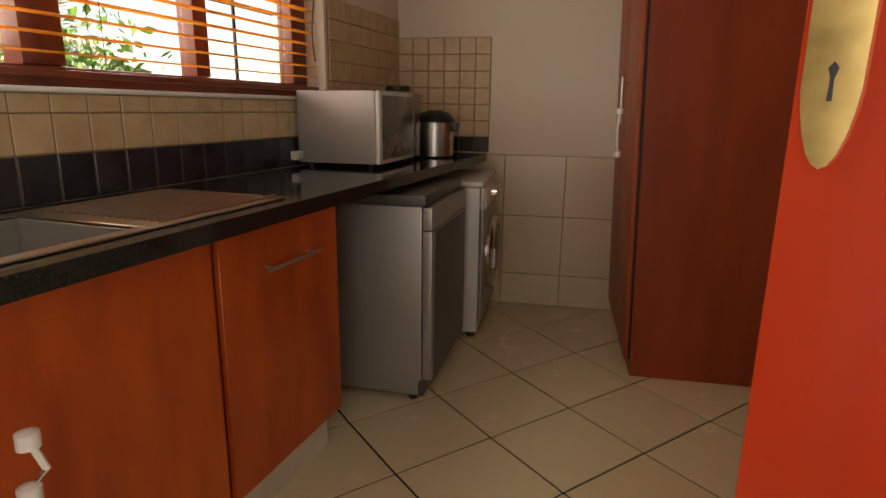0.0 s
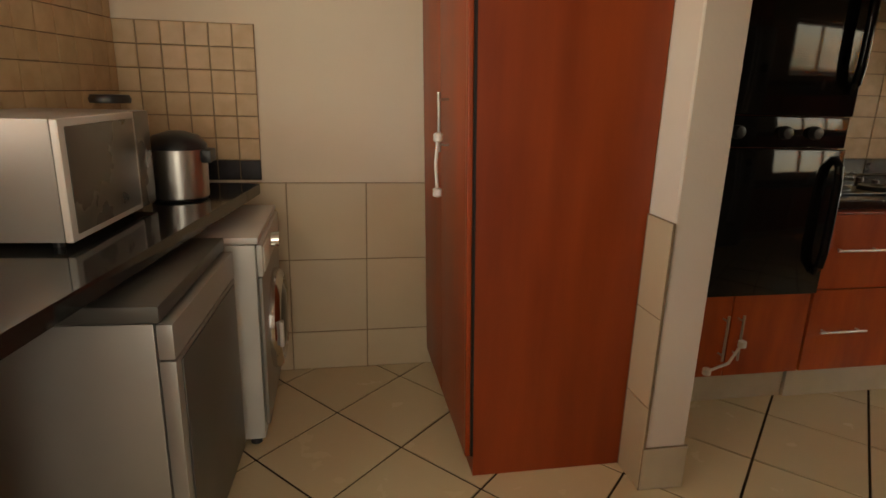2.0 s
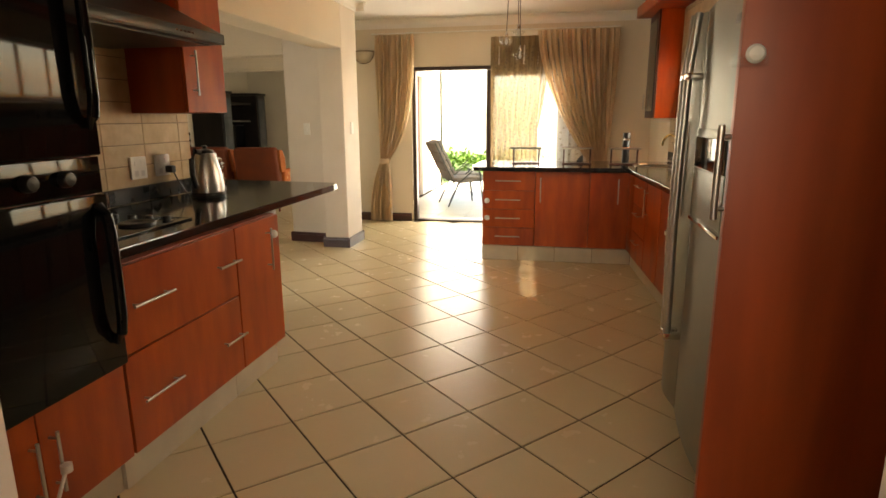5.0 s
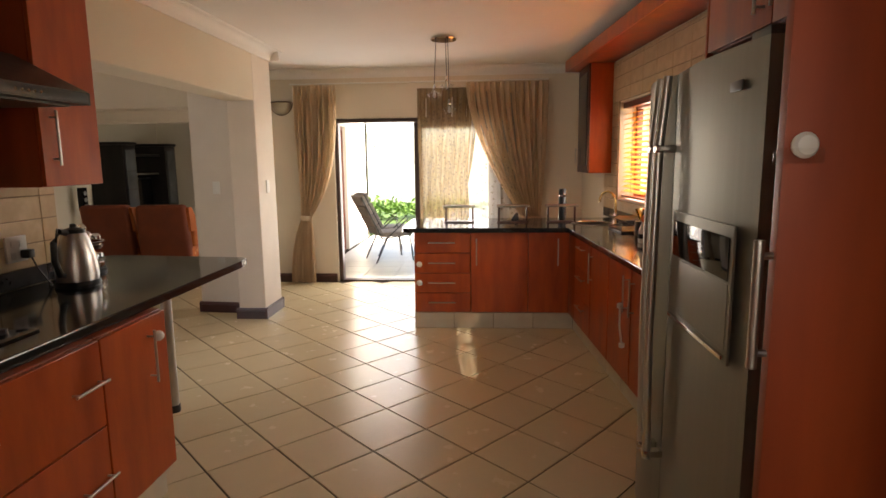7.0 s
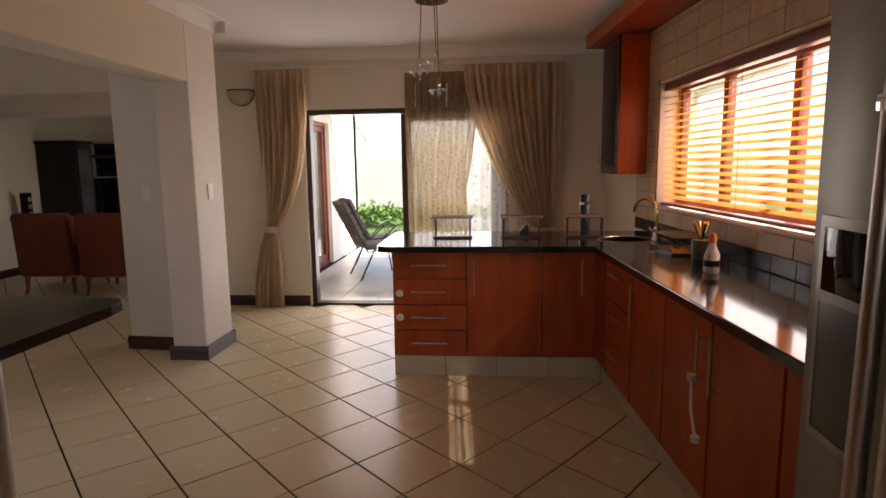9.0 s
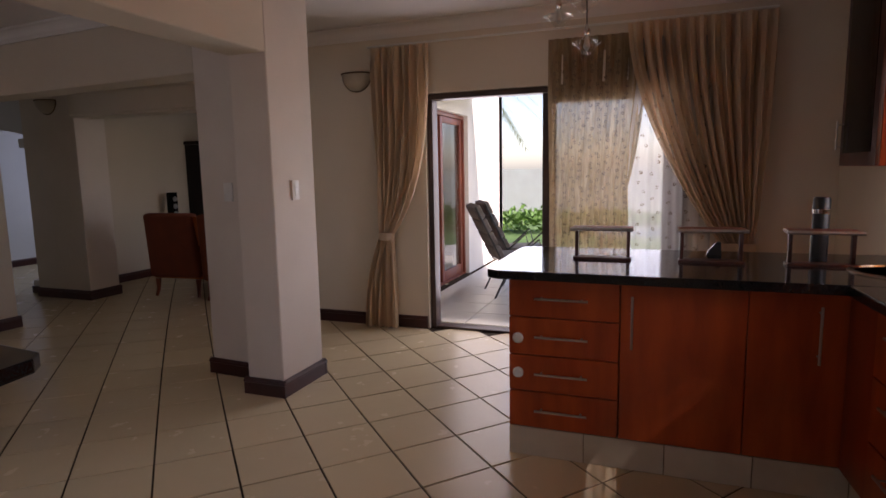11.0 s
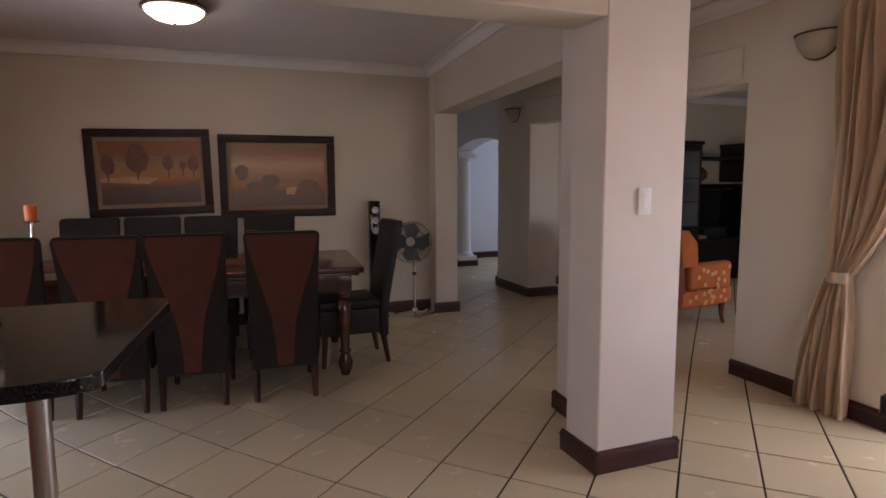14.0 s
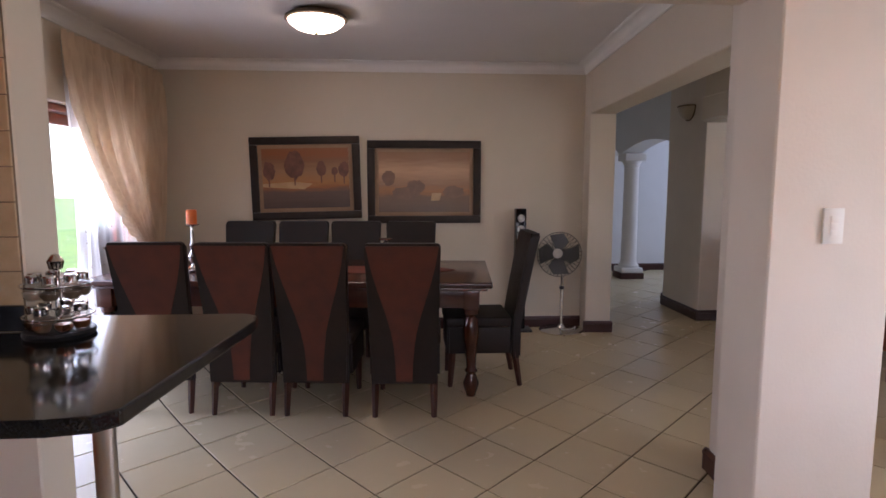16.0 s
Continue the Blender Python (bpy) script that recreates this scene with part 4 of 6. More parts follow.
microwave()
t = thing("rice_cooker", -0.27, 2.98, 0.9, 0, "stainless steel cooker with a black lid on the worktop", "cooker")
part("pot", turned(-0.27, 2.98, [(0.085, 0.905), (0.095, 0.91), (0.098, 1.06), (0.098, 1.075)], 30), STEEL, t)
part("base", turned(-0.27, 2.98, [(0.088, 0.9), (0.09, 0.9048)], 30), BLACKPL, t)
part("lid", turned(-0.27, 2.98, [(0.1, 1.076), (0.098, 1.09), (0.075, 1.12), (0.03, 1.135), (0.004, 1.137)], 30), BLACKPL, t)
part("side_grip", cube(-0.185, -0.15, 2.93, 3.03, 1.03, 1.075, 0.008), BLACKPL, t)
t = thing("glass_jar", -0.46, 2.96, 0.9, 0, "glass jar with a black lid behind the microwave", "jar")
part("glass", turned(-0.46, 2.96, [(0.055, 0.9), (0.06, 0.92), (0.06, 1.2), (0.045, 1.225)], 24), JARGL, t)
part("lid", turned(-0.46, 2.96, [(0.062, 1.226), (0.064, 1.24), (0.058, 1.252), (0.01, 1.254)], 24), BLACKPL, t)
t = thing("wall_plug", -0.72, 2.30, 0.98, 0, "small grey plug on the dark tiles beside the microwave", "plug")
t.matrix_basis = SC @ pose(-1.12, -0.02, 0.955)
part("plug_body", cube(-1.14, -1.09, -0.05, -0.014, 0.93, 0.965, 0.006), WHITEAP, t, m=SC)


def broom_cupboard():
    t = thing("tall_cupboard", 1.0, 2.95, 0, 0, "tall cherry laminate broom cupboard beside the wall end", "cupboard")
    bm = prism(bmesh.new(), [(0.722, 0.0), (1.268, 0.0), (1.268, 2.25), (0.652, 2.25)], "y", 2.50, 3.39)
    part("body", bm, CHERRY_SIDE, t, "cherry side panel leaning a little out of square", smooth=False)
    slant = Matrix.Identity(4)
    slant[0][2] = -0.031
    part("edge_strip", cube(0.712, 0.7215, 2.4985, 2.52, 0.08, 2.25), BLACKPL, t, m=slant)
    part("door_edge", cube(0.694, 0.711, 2.50, 2.53, 0.08, 2.25, 0.002), CHERRY_SIDE, t, m=slant)
    d = part("door", cube(0.694, 0.711, 2.532, 2.96, 0.08, 2.25, 0.002), CHERRY_SIDE, t, m=slant)
    part("door", cube(0.694, 0.711, 2.963, 3.388, 0.08, 2.25, 0.002), CHERRY_SIDE, t, m=slant)
    bar_handle(d, (0.66, 2.80, 1.09), (0.66, 2.80, 1.29), (0.034, 0, 0), 0.006, m=slant)


broom_cupboard()
child_lock("child_lock", [(0.62, 2.79, 1.14), (0.613, 2.785, 1.05), (0.622, 2.79, 0.95)], "white plastic child lock hanging from the cupboard handle")

# ---- kitchen, hob side ----


def oven_tower():
    t = thing("oven_tower", 1.83, 3.2, 0, 0, "cherry laminate tower cabinet housing a black double oven", "cabinet")
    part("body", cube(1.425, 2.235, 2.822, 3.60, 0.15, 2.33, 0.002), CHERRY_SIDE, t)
    for x0, x1, hx in ((1.43, 1.868, 1.835), (1.872, 2.23, 1.905)):
        d = front(t, x0, x1, 2.80, 0.155, 0.515)
        bar_handle(d, (hx, 2.768, 0.24), (hx, 2.768, 0.44), (0, 0.032, 0))
    front(t, 1.43, 2.23, 2.80, 1.93, 2.32)
    part("plinth", cube(1.425, 2.235, 2.87, 2.95, 0, 0.149), PLINTHT, t, "beige tiled plinth")
    o = thing("double_oven", 1.83, 2.79, 0.52, 0, "glossy black built-in double oven with round knobs", "oven")
    part("lower_door", cube(1.44, 2.228, 2.772, 2.819, 0.522, 1.115, 0.008), BLACKGL, o)
    part("control_strip", cube(1.44, 2.228, 2.785, 2.819, 1.118, 1.235, 0.004), BLACKGL, o)
    part("upper_door", cube(1.44, 2.228, 2.772, 2.819, 1.238, 1.92, 0.008), BLACKGL, o)
    for x in (1.75, 1.95, 2.08):
        part("knob", turned(0, 0, [(0.026, 0), (0.024, 0.02), (0.02, 0.026), (0.004, 0.028)], 20), BLACKPL, o, m=pose(x, 2.785, 1.175, 90, 0, 0))
    for z0, z1 in ((0.62, 1.08), (1.33, 1.80)):
        hb = tube(bmesh.new(), [(2.185, 2.772, z0), (2.185, 2.745, z0 + 0.03), (2.185, 2.737, z0 + 0.09), (2.185, 2.735, (z0 + z1) / 2), (2.185, 2.737, z1 - 0.09), (2.185, 2.745, z1 - 0.03), (2.185, 2.772, z1)], 0.017, 12)
        part("handle", hb, BLACKGL, o, "glossy black curved handle")
    part("trim_bar", cube(1.45, 2.22, 2.768, 2.7715, 1.905, 1.912), CHROME, o)


oven_tower()
child_lock("child_lock", [(1.905, 2.755, 0.32), (1.85, 2.748, 0.24), (1.762, 2.755, 0.205)], "white plastic child lock across the cabinet handles")


def hob_units():
    t = thing("drawer_unit", 2.63, 3.2, 0, 0, "cherry laminate unit with two wide pan drawers", "cabinet")
    part("body", cube(2.24, 3.006, 2.822, 3.595, 0.15, 0.855, 0.002), CHERRY_SIDE, t)
    for z0, z1, hz in ((0.155, 0.525, 0.343), (0.531, 0.85, 0.704)):
        d = front(t, 2.243, 3.004, 2.80, z0, z1, "drawer")
        for a, b in ((2.287, 2.512), (2.83, 3.062 - 0.06)):
            bar_handle(d, (a, 2.770, hz), (b, 2.770, hz), (0, 0.031, 0))
    part("plinth", cube(2.24, 3.006, 2.857, 2.95, 0, 0.149), PLINTHT, t, "beige tiled plinth")
    c = thing("base_cabinet", 3.22, 3.2, 0, 0, "narrow cherry laminate base cabinet with a steel bar handle", "cabinet")
    part("body", cube(3.01, 3.44, 2.822, 3.595, 0.15, 0.855, 0.002), CHERRY_SIDE, c)
    d = front(c, 3.012, 3.438, 2.80, 0.155, 0.85)
    bar_handle(d, (3.30, 2.768, 0.58), (3.30, 2.768, 0.80), (0, 0.032, 0))
    part("plinth", cube(3.01, 3.44, 2.857, 2.95, 0, 0.149), PLINTHT, c, "beige tiled plinth")


hob_units()
lk = thing("child_lock", 3.36, 2.79, 0.74, 0, "white plastic child lock knob on the cabinet door", "child lock")
part("knob", turned(0, 0, [(0.022, 0), (0.022, 0.014), (0.012, 0.026), (0.003, 0.028)], 16), WHITEPL, lk, m=pose(3.37, 2.80, 0.755, 90, 0, 0))
bm = prism(bmesh.new(), [(2.237, 2.85), (4.38, 2.85), (4.47, 2.86), (4.515, 2.90), (4.60, 3.72), (4.59, 3.80), (4.53, 3.835), (3.905, 3.835), (3.905, 3.6), (2.237, 3.6)], "z", 0.86, 0.90)
bmesh.ops.bevel(bm, geom=[e for e in bm.edges], offset=0.006, segments=2, affect="EDGES", profile=0.6)
solid("breakfast_counter", bm, GRANITE, "polished black granite worktop with overhanging breakfast end", "worktop")
t = thing("support_post", 4.28, 3.28, 0, 0, "round brushed steel post under the breakfast counter", "support post")
part("tube", turned(4.28, 3.28, [(0.03, 0.045), (0.03, 0.84)], 24), STEEL, t)
part("top_plate", turned(4.28, 3.28, [(0.05, 0.8405), (0.05, 0.859)], 24), STEEL, t)
part("foot", turned(4.28, 3.28, [(0.034, 0.0), (0.036, 0.01), (0.034, 0.044)], 24), BLACKPL, t)


def hob():
    t = thing("hob", 2.65, 3.2, 0.9, 0, "black electric hob with solid plates set in the granite", "hob")
    part("plate", cube(2.33, 2.95, 2.97, 3.47, 0.9005, 0.908, 0.003), BLACKGL, t)
    for x, y, r in ((2.48, 3.09, 0.09), (2.48, 3.34, 0.075), (2.74, 3.09, 0.075), (2.74, 3.34, 0.09)):
        part("hotplate", turned(x, y, [(r, 0.9082), (r, 0.918), (r * 0.95, 0.922), (r * 0.35, 0.921), (r * 0.3, 0.918)], 30), BLACKPL, t)
    for k in range(4):
        part("knob", turned(2.88, 3.05 + 0.09 * k, [(0.018, 0.9082), (0.016, 0.925), (0.004, 0.927)], 16), BLACKPL, t)


hob()


def hood():
    t = thing("cooker_hood", 2.88, 3.25, 1.7, 0, "dark glass and steel cooker hood over the hob", "cooker hood")
    bm = prism(bmesh.new(), [(2.95, 1.70), (2.95, 1.745), (3.25, 1.90), (3.60, 1.90), (3.60, 1.70)], "x", 2.40, 3.31)
    part("canopy", bm, BLACKPL, t)
    part("front_strip", cube(2.42, 3.29, 2.943, 2.949, 1.705, 1.74, 0.002), BLACKPL, t)
    part("filter", cube(2.45, 3.26, 3.0, 3.55, 1.692, 1.699), BLACKPL, t)
    for k in range(5):
        part("button", turned(0, 0, [(0.006, 0), (0.005, 0.004)], 10), CHROME, t, m=pose(2.93 + 0.028 * k, 2.943, 1.722, 90, 0, 0))
    part("chimney", cube(2.62, 3.09, 3.3, 3.6, 1.902, 2.33, 0.004), BLACKPL, t)


hood()
t = thing("wall_cabinet", 3.6, 3.42, 1.38, 0, "cherry laminate wall cabinet beside the cooker hood", "cabinet")
part("body", cube(3.41, 3.78, 3.268, 3.60, 1.38, 2.32, 0.002), CHERRY_SIDE, t)
dd = front(t, 3.412, 3.778, 3.248, 1.383, 2.318)
bar_handle(dd, (3.47, 3.216, 1.47), (3.47, 3.216, 1.70), (0, 0.032, 0))
for x in (3.40, 3.60):
    t = thing("wall_socket", x, 3.59, 1.05, 0, "white double wall socket on the tiled splashback", "socket", "splashback sockets")
    part("plate", cube(x - 0.06, x + 0.06, 3.575, 3.588, 1.03, 1.15, 0.004), WHITEPL, t)
    for k in (-0.025, 0.025):
        part("rocker", cube(x + k - 0.012, x + k + 0.012, 3.571, 3.5745, 1.10, 1.13, 0.002), WHITEPL, t)
        part("outlet", cube(x + k - 0.014, x + k + 0.014, 3.5735, 3.5748, 1.045, 1.075), WHITEAP, t)
t = thing("kettle_plug", 3.63, 3.57, 1.05, 0, "black plug with cable in the wall socket", "plug")
part("plug_body", cube(3.61, 3.65, 3.53, 3.573, 1.045, 1.085, 0.006), BLACKPL, t)
part("cable", tube(bmesh.new(), [(3.63, 3.535, 1.05), (3.635, 3.51, 0.99), (3.65, 3.48, 0.93), (3.665, 3.475, 0.905), (3.665, 3.455, 0.906)], 0.004), BLACKPL, t)


def kettle(x, y):
    t = thing("kettle", x, y, 0.9, 0, "polished stainless steel cordless kettle with black base", "kettle")
    k = pose(x, y, 0.9) @ Matrix.Diagonal((1.12, 1.12, 1.18, 1)) @ pose(-x, -y, -0.9)
    part("base", turned(x, y, [(0.085, 0.9), (0.088, 0.912), (0.08, 0.925)], 30), BLACKPL, t, m=k)
    part("jug", turned(x, y, [(0.08, 0.926), (0.083, 0.95), (0.072, 1.03), (0.055, 1.09), (0.045, 1.115)], 32), STEEL, t, m=k)
    part("lid", turned(x, y, [(0.046, 1.1155), (0.04, 1.13), (0.012, 1.138), (0.012, 1.15), (0.004, 1.153)], 24), BLACKPL, t, m=k)
    hb = tube(bmesh.new(), [(x - 0.045, y, 1.12), (x - 0.085, y, 1.13), (x - 0.12, y, 1.09), (x - 0.125, y, 1.02), (x - 0.1, y, 0.96), (x - 0.075, y, 0.955)], 0.013, 10)
    part("handle", hb, BLACKPL, t, m=k)
    part("spout", tube(bmesh.new(), [(x + 0.05, y, 1.06), (x + 0.08, y, 1.10), (x + 0.085, y, 1.108)], [0.022, 0.016, 0.012], 12), CHROME, t, m=k)


kettle(3.69, 3.36)


def spice_rack(x, y):
    t = thing("spice_carousel", x, y, 0.9, 0, "revolving spice rack with clear glass jars and steel lids", "spice rack")
    part("base", turned(x, y, [(0.10, 0.9), (0.105, 0.912), (0.10, 0.92)], 30), BLACKPL, t)
    part("post", turned(x, y, [(0.008, 0.9205), (0.008, 1.11), (0.02, 1.115), (0.025, 1.14), (0.012, 1.16), (0.003, 1.163)], 16), CHROME, t)
    for z in (0.922, 1.022):
        rb = bmesh.new()
        tube(rb, [(x + 0.10 * math.cos(a), y + 0.10 * math.sin(a), z + 0.045) for a in [2 * math.pi * k / 24 for k in range(25)]], 0.003, 6)
        part("ring", rb, CHROME, t)
        for k in range(7):
            a = 2 * math.pi * (k + (z > 1) * 0.5) / 7
            jx, jy = x + 0.068 * math.cos(a), y + 0.068 * math.sin(a)
            j = part("jar", turned(jx, jy, [(0.018, z), (0.028, z + 0.012), (0.03, z + 0.03), (0.026, z + 0.048), (0.018, z + 0.056)], 18), JARGL, t)
            part("lid", turned(jx, jy, [(0.02, z + 0.0565), (0.021, z + 0.075), (0.016, z + 0.08), (0.003, z + 0.081)], 18), CHROME, j)
            part("spice", turned(jx, jy, [(0.017, z + 0.003), (0.025, z + 0.013), (0.026, z + 0.026)], 14), random.Random(k + int(z * 100)).choice((MOTIF, COPPER, BARK)), j)


spice_rack(4.02, 3.56)

# ---- kitchen, sink side ----


def peninsula():
    t = thing("drawer_unit", 6.4, 1.8, 0, 0, "cherry laminate unit with four drawers at the peninsula end", "cabinet")
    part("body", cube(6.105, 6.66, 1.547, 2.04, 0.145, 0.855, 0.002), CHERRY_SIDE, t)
    for z0, z1 in ((0.148, 0.318), (0.324, 0.493), (0.499, 0.671), (0.677, 0.852)):
        d = part("drawer", cube(6.085, 6.103, 1.549, 2.038, z0, z1, 0.002, 1), CHERRY, t)
        hz = z0 + 0.09
        bar_handle(d, (6.055, 1.68, hz), (6.055, 1.915, hz), (0.03, 0, 0))
    for i, (y0, y1, hy) in enumerate(((1.052, 1.543, 1.495), (0.62, 1.048, 0.80))):
        c = thing("base_cabinet", 6.4, (y0 + y1) / 2, 0, 0, "cherry laminate peninsula cabinet with a vertical bar handle", "cabinet", "peninsula cabinets")
        part("body", cube(6.105, 6.66, y0 - 0.001, y1 + 0.001, 0.145, 0.855, 0.002), CHERRY_SIDE, c)
        d = part("door", cube(6.085, 6.103, y0, y1, 0.148, 0.852, 0.002, 1), CHERRY, c)
        bar_handle(d, (6.053, hy, 0.57), (6.053, hy, 0.80), (0.032, 0, 0))
    for z in (0.41, 0.575):
        k = thing("child_lock", 6.075, 2.0, z, 0, "white oval plastic child lock on the drawer edge", "child lock", "drawer locks")
        part("pad", turned(0, 0, [(0.024, 0), (0.026, 0.008), (0.018, 0.018), (0.003, 0.02)], 18), WHITEPL, k, m=pose(6.085, 1.995, z, 0, -90, 0))


peninsula()
bm = prism(bmesh.new(), [(6.0, 0.70), (6.0, 2.07), (6.03, 2.125), (6.09, 2.14), (6.78, 2.14), (6.83, 2.125), (6.85, 2.08), (6.87, 0.17), (5.95, 0.13)], "z", 0.86, 0.90)
bmesh.ops.bevel(bm, geom=[e for e in bm.edges], offset=0.006, segments=2, affect="EDGES", profile=0.6)
solid("peninsula_worktop", bm, GRANITE, "polished black granite worktop of the kitchen peninsula", "worktop")


def sink_run():
    xs = [(-0.62, -0.12, 3), (-1.08, -0.63, 1), (-1.54, -1.09, 1), (-2.0, -1.55, 1), (-2.46, -2.01, 1)]
    for i, (x0, x1, n) in enumerate(xs):
        t = thing("base_cabinet", 0, 0, 0, 0, "cherry laminate base cabinet in the sink run" if n == 1 else "cherry laminate three-drawer unit in the sink run", "cabinet", "sink run cabinets")
        t.matrix_basis = R @ pose((x0 + x1) / 2, -0.3, 0)
        part("body", cube(x0, x1, -0.58, -0.055, 0.145, 0.855, 0.002), CHERRY_SIDE, t, m=R)
        for k in range(n):
            z0, z1 = 0.148 + k * 0.705 / n, 0.148 + (k + 1) * 0.705 / n - 0.006
            d = part("drawer" if n > 1 else "door", cube(x0 + 0.002, x1 - 0.002, -0.053, -0.035, z0, z1, 0.002, 1), CHERRY, t, m=R)
            if n > 1:
                bar_handle(d, (x0 + 0.14, -0.004, z1 - 0.06), (x1 - 0.14, -0.004, z1 - 0.06), (0, -0.031, 0), m=R)
            else:
                hx = x1 - 0.05 if i % 2 else x0 + 0.05
                bar_handle(d, (hx, -0.004, 0.58), (hx, -0.004, 0.80), (0, -0.031, 0), m=R)
    t = thing("filler_panel", 0, 0, 0, 0, "cherry laminate corner filler panel", "panel")
    t.matrix_basis = R @ pose(-0.02, -0.3, 0)
    part("panel", cube(-0.118, 0.125, -0.058, -0.04, 0.148, 0.852, 0.002), CHERRY_SIDE, t, m=R)


sink_run()
solid("sink_worktop", cube(-2.50, 0.045, -0.597, 0.0, 0.86, 0.8995, 0.006), GRANITE, "polished black granite worktop under the kitchen window", "worktop", m=R)
child_lock("child_lock", [tuple(R @ Vector(p)) for p in ((-1.49, 0.01, 0.62), (-1.50, 0.012, 0.50), (-1.545, 0.01, 0.40))], "white plastic child lock linking two cabinet handles")


def round_sink():
    t = thing("prep_sink", 6.33, 0.47, 0.9, 0, "round steel prep sink set in the granite corner", "sink")
    part("rim", turned(6.33, 0.47, [(0.185, 0.9005), (0.185, 0.905), (0.165, 0.907), (0.16, 0.9005)], 40), SINKST, t)
    f = thing("faucet", 6.25, 0.29, 0.9, 0, "tall brass and chrome swan-neck faucet", "faucet")
    part("base", turned(6.25, 0.29, [(0.028, 0.9), (0.028, 0.915), (0.018, 0.93), (0.016, 1.0)], 20), CHROME, f)
    arc = [(6.25, 0.29, 0.99)] + [(6.25 + 0.10 * (1 - math.cos(math.pi * k / 12)), 0.29 + 0.05 * (1 - math.cos(math.pi * k / 12)), 1.08 + 0.10 * math.sin(math.pi * k / 12)) for k in range(13)]
    part("spout", tube(bmesh.new(), arc, 0.011, 12), BRASS, f)
    for s in (-1, 1):
        part("lever", tube(bmesh.new(), [(6.25, 0.29, 0.96), (6.25 + 0.03 * s, 0.31, 0.965), (6.25 + 0.055 * s, 0.32, 0.985)], 0.008, 8), CHROME, f)


round_sink()
for y0, y1 in ((1.515, 1.80), (1.025, 1.315), (0.59, 0.87)):
    t = thing("counter_stand", 6.45, (y0 + y1) / 2, 0.9, 0, "small raised steel and wood serving stand on the granite", "stand", "serving stands")
    part("shelf", cube(6.39, 6.51, y0, y1, 1.045, 1.06, 0.004), MERANTI, t)
    part("edge_rail", tube(bmesh.new(), [(6.387, y0 - 0.005, 1.053), (6.387, y1 + 0.005, 1.053)], 0.009, 10), STEEL, t)
    for y in (y0 + 0.02, y1 - 0.02):
        part("leg", cube(6.435, 6.465, y - 0.008, y + 0.008, 0.913, 1.044, 0.002), DARKWOOD, t)
    part("base_bar", cube(6.41, 6.49, y0 + 0.005, y1 - 0.005, 0.9, 0.9125, 0.003), DARKWOOD, t)
t = thing("cylinder_speaker", 6.62, 0.70, 0.9, 0, "tall black cylindrical speaker on the worktop", "speaker")
part("body", turned(6.62, 0.70, [(0.036, 0.9), (0.036, 1.185), (0.03, 1.195), (0.004, 1.196)], 24), BLACKPL, t)
part("band", turned(6.62, 0.70, [(0.0365, 1.12), (0.0368, 1.14)], 24), CHROME, t)
t = thing("napkin_holder", 6.72, 1.10, 0.9, 0, "dark wedge-shaped holder on the worktop", "holder")
part("wedge", prism(bmesh.new(), [(1.10, 0.9), (1.17, 0.9), (1.165, 0.915), (1.125, 0.965), (1.105, 0.965)], "x", 6.70, 6.74), BLACKPL, t)


def sink_clutter():
    t = thing("dish_rack", 0, 0, 0, 0, "dark wire dish rack beside the kitchen sink", "dish rack")
    t.matrix_basis = R @ pose(-0.18, -0.45, 0.9)
    part("tray", cube(-0.36, 0.0, -0.57, -0.33, 0.9, 0.915, 0.004), BLACKPL, t, m=R)
    bm = bmesh.new()
    for k in range(11):
        x = -0.35 + 0.034 * k
        tube(bm, [(x, -0.565, 0.916), (x, -0.565, 1.0), (x, -0.335, 1.0), (x, -0.335, 0.916)], 0.003, 5)
    part("wires", bm, APPLDK, t, m=R)
    b = thing("soap_bottle", 0, 0, 0, 0, "white soap bottle with a dark label and orange cap", "bottle")
    b.matrix_basis = R @ pose(-0.86, -0.33, 0.9)
    part("body", turned(-0.86, -0.33, [(0.032, 0.9), (0.036, 0.91), (0.036, 0.98), (0.02, 1.02), (0.014, 1.04)], 20), WHITEPL, b, m=R)
    part("cap", turned(-0.86, -0.33, [(0.016, 1.0405), (0.02, 1.06), (0.012, 1.085), (0.003, 1.087)], 16), ORANGE, b, m=R)
    part("label", turned(-0.86, -0.33, [(0.0365, 0.93), (0.0365, 0.96)], 20), BLACKPL, b, m=R)
    c = thing("utensil_jar", 0, 0, 0, 0, "dark jar holding wooden kitchen utensils", "utensil jar")
    c.matrix_basis = R @ pose(-0.48, -0.44, 0.9)
    part("jar", turned(-0.48, -0.44, [(0.045, 0.9), (0.048, 1.0), (0.046, 1.005)], 20), APPLDK, c, m=R)
    for k in range(4):
        a = k * 1.6
        part("utensil", tube(bmesh.new(), [(-0.48, -0.44, 0.99), (-0.48 + 0.04 * math.cos(a), -0.44 + 0.04 * math.sin(a), 1.10)], [0.005, 0.011], 8), BRASS, c, m=R)


sink_clutter()


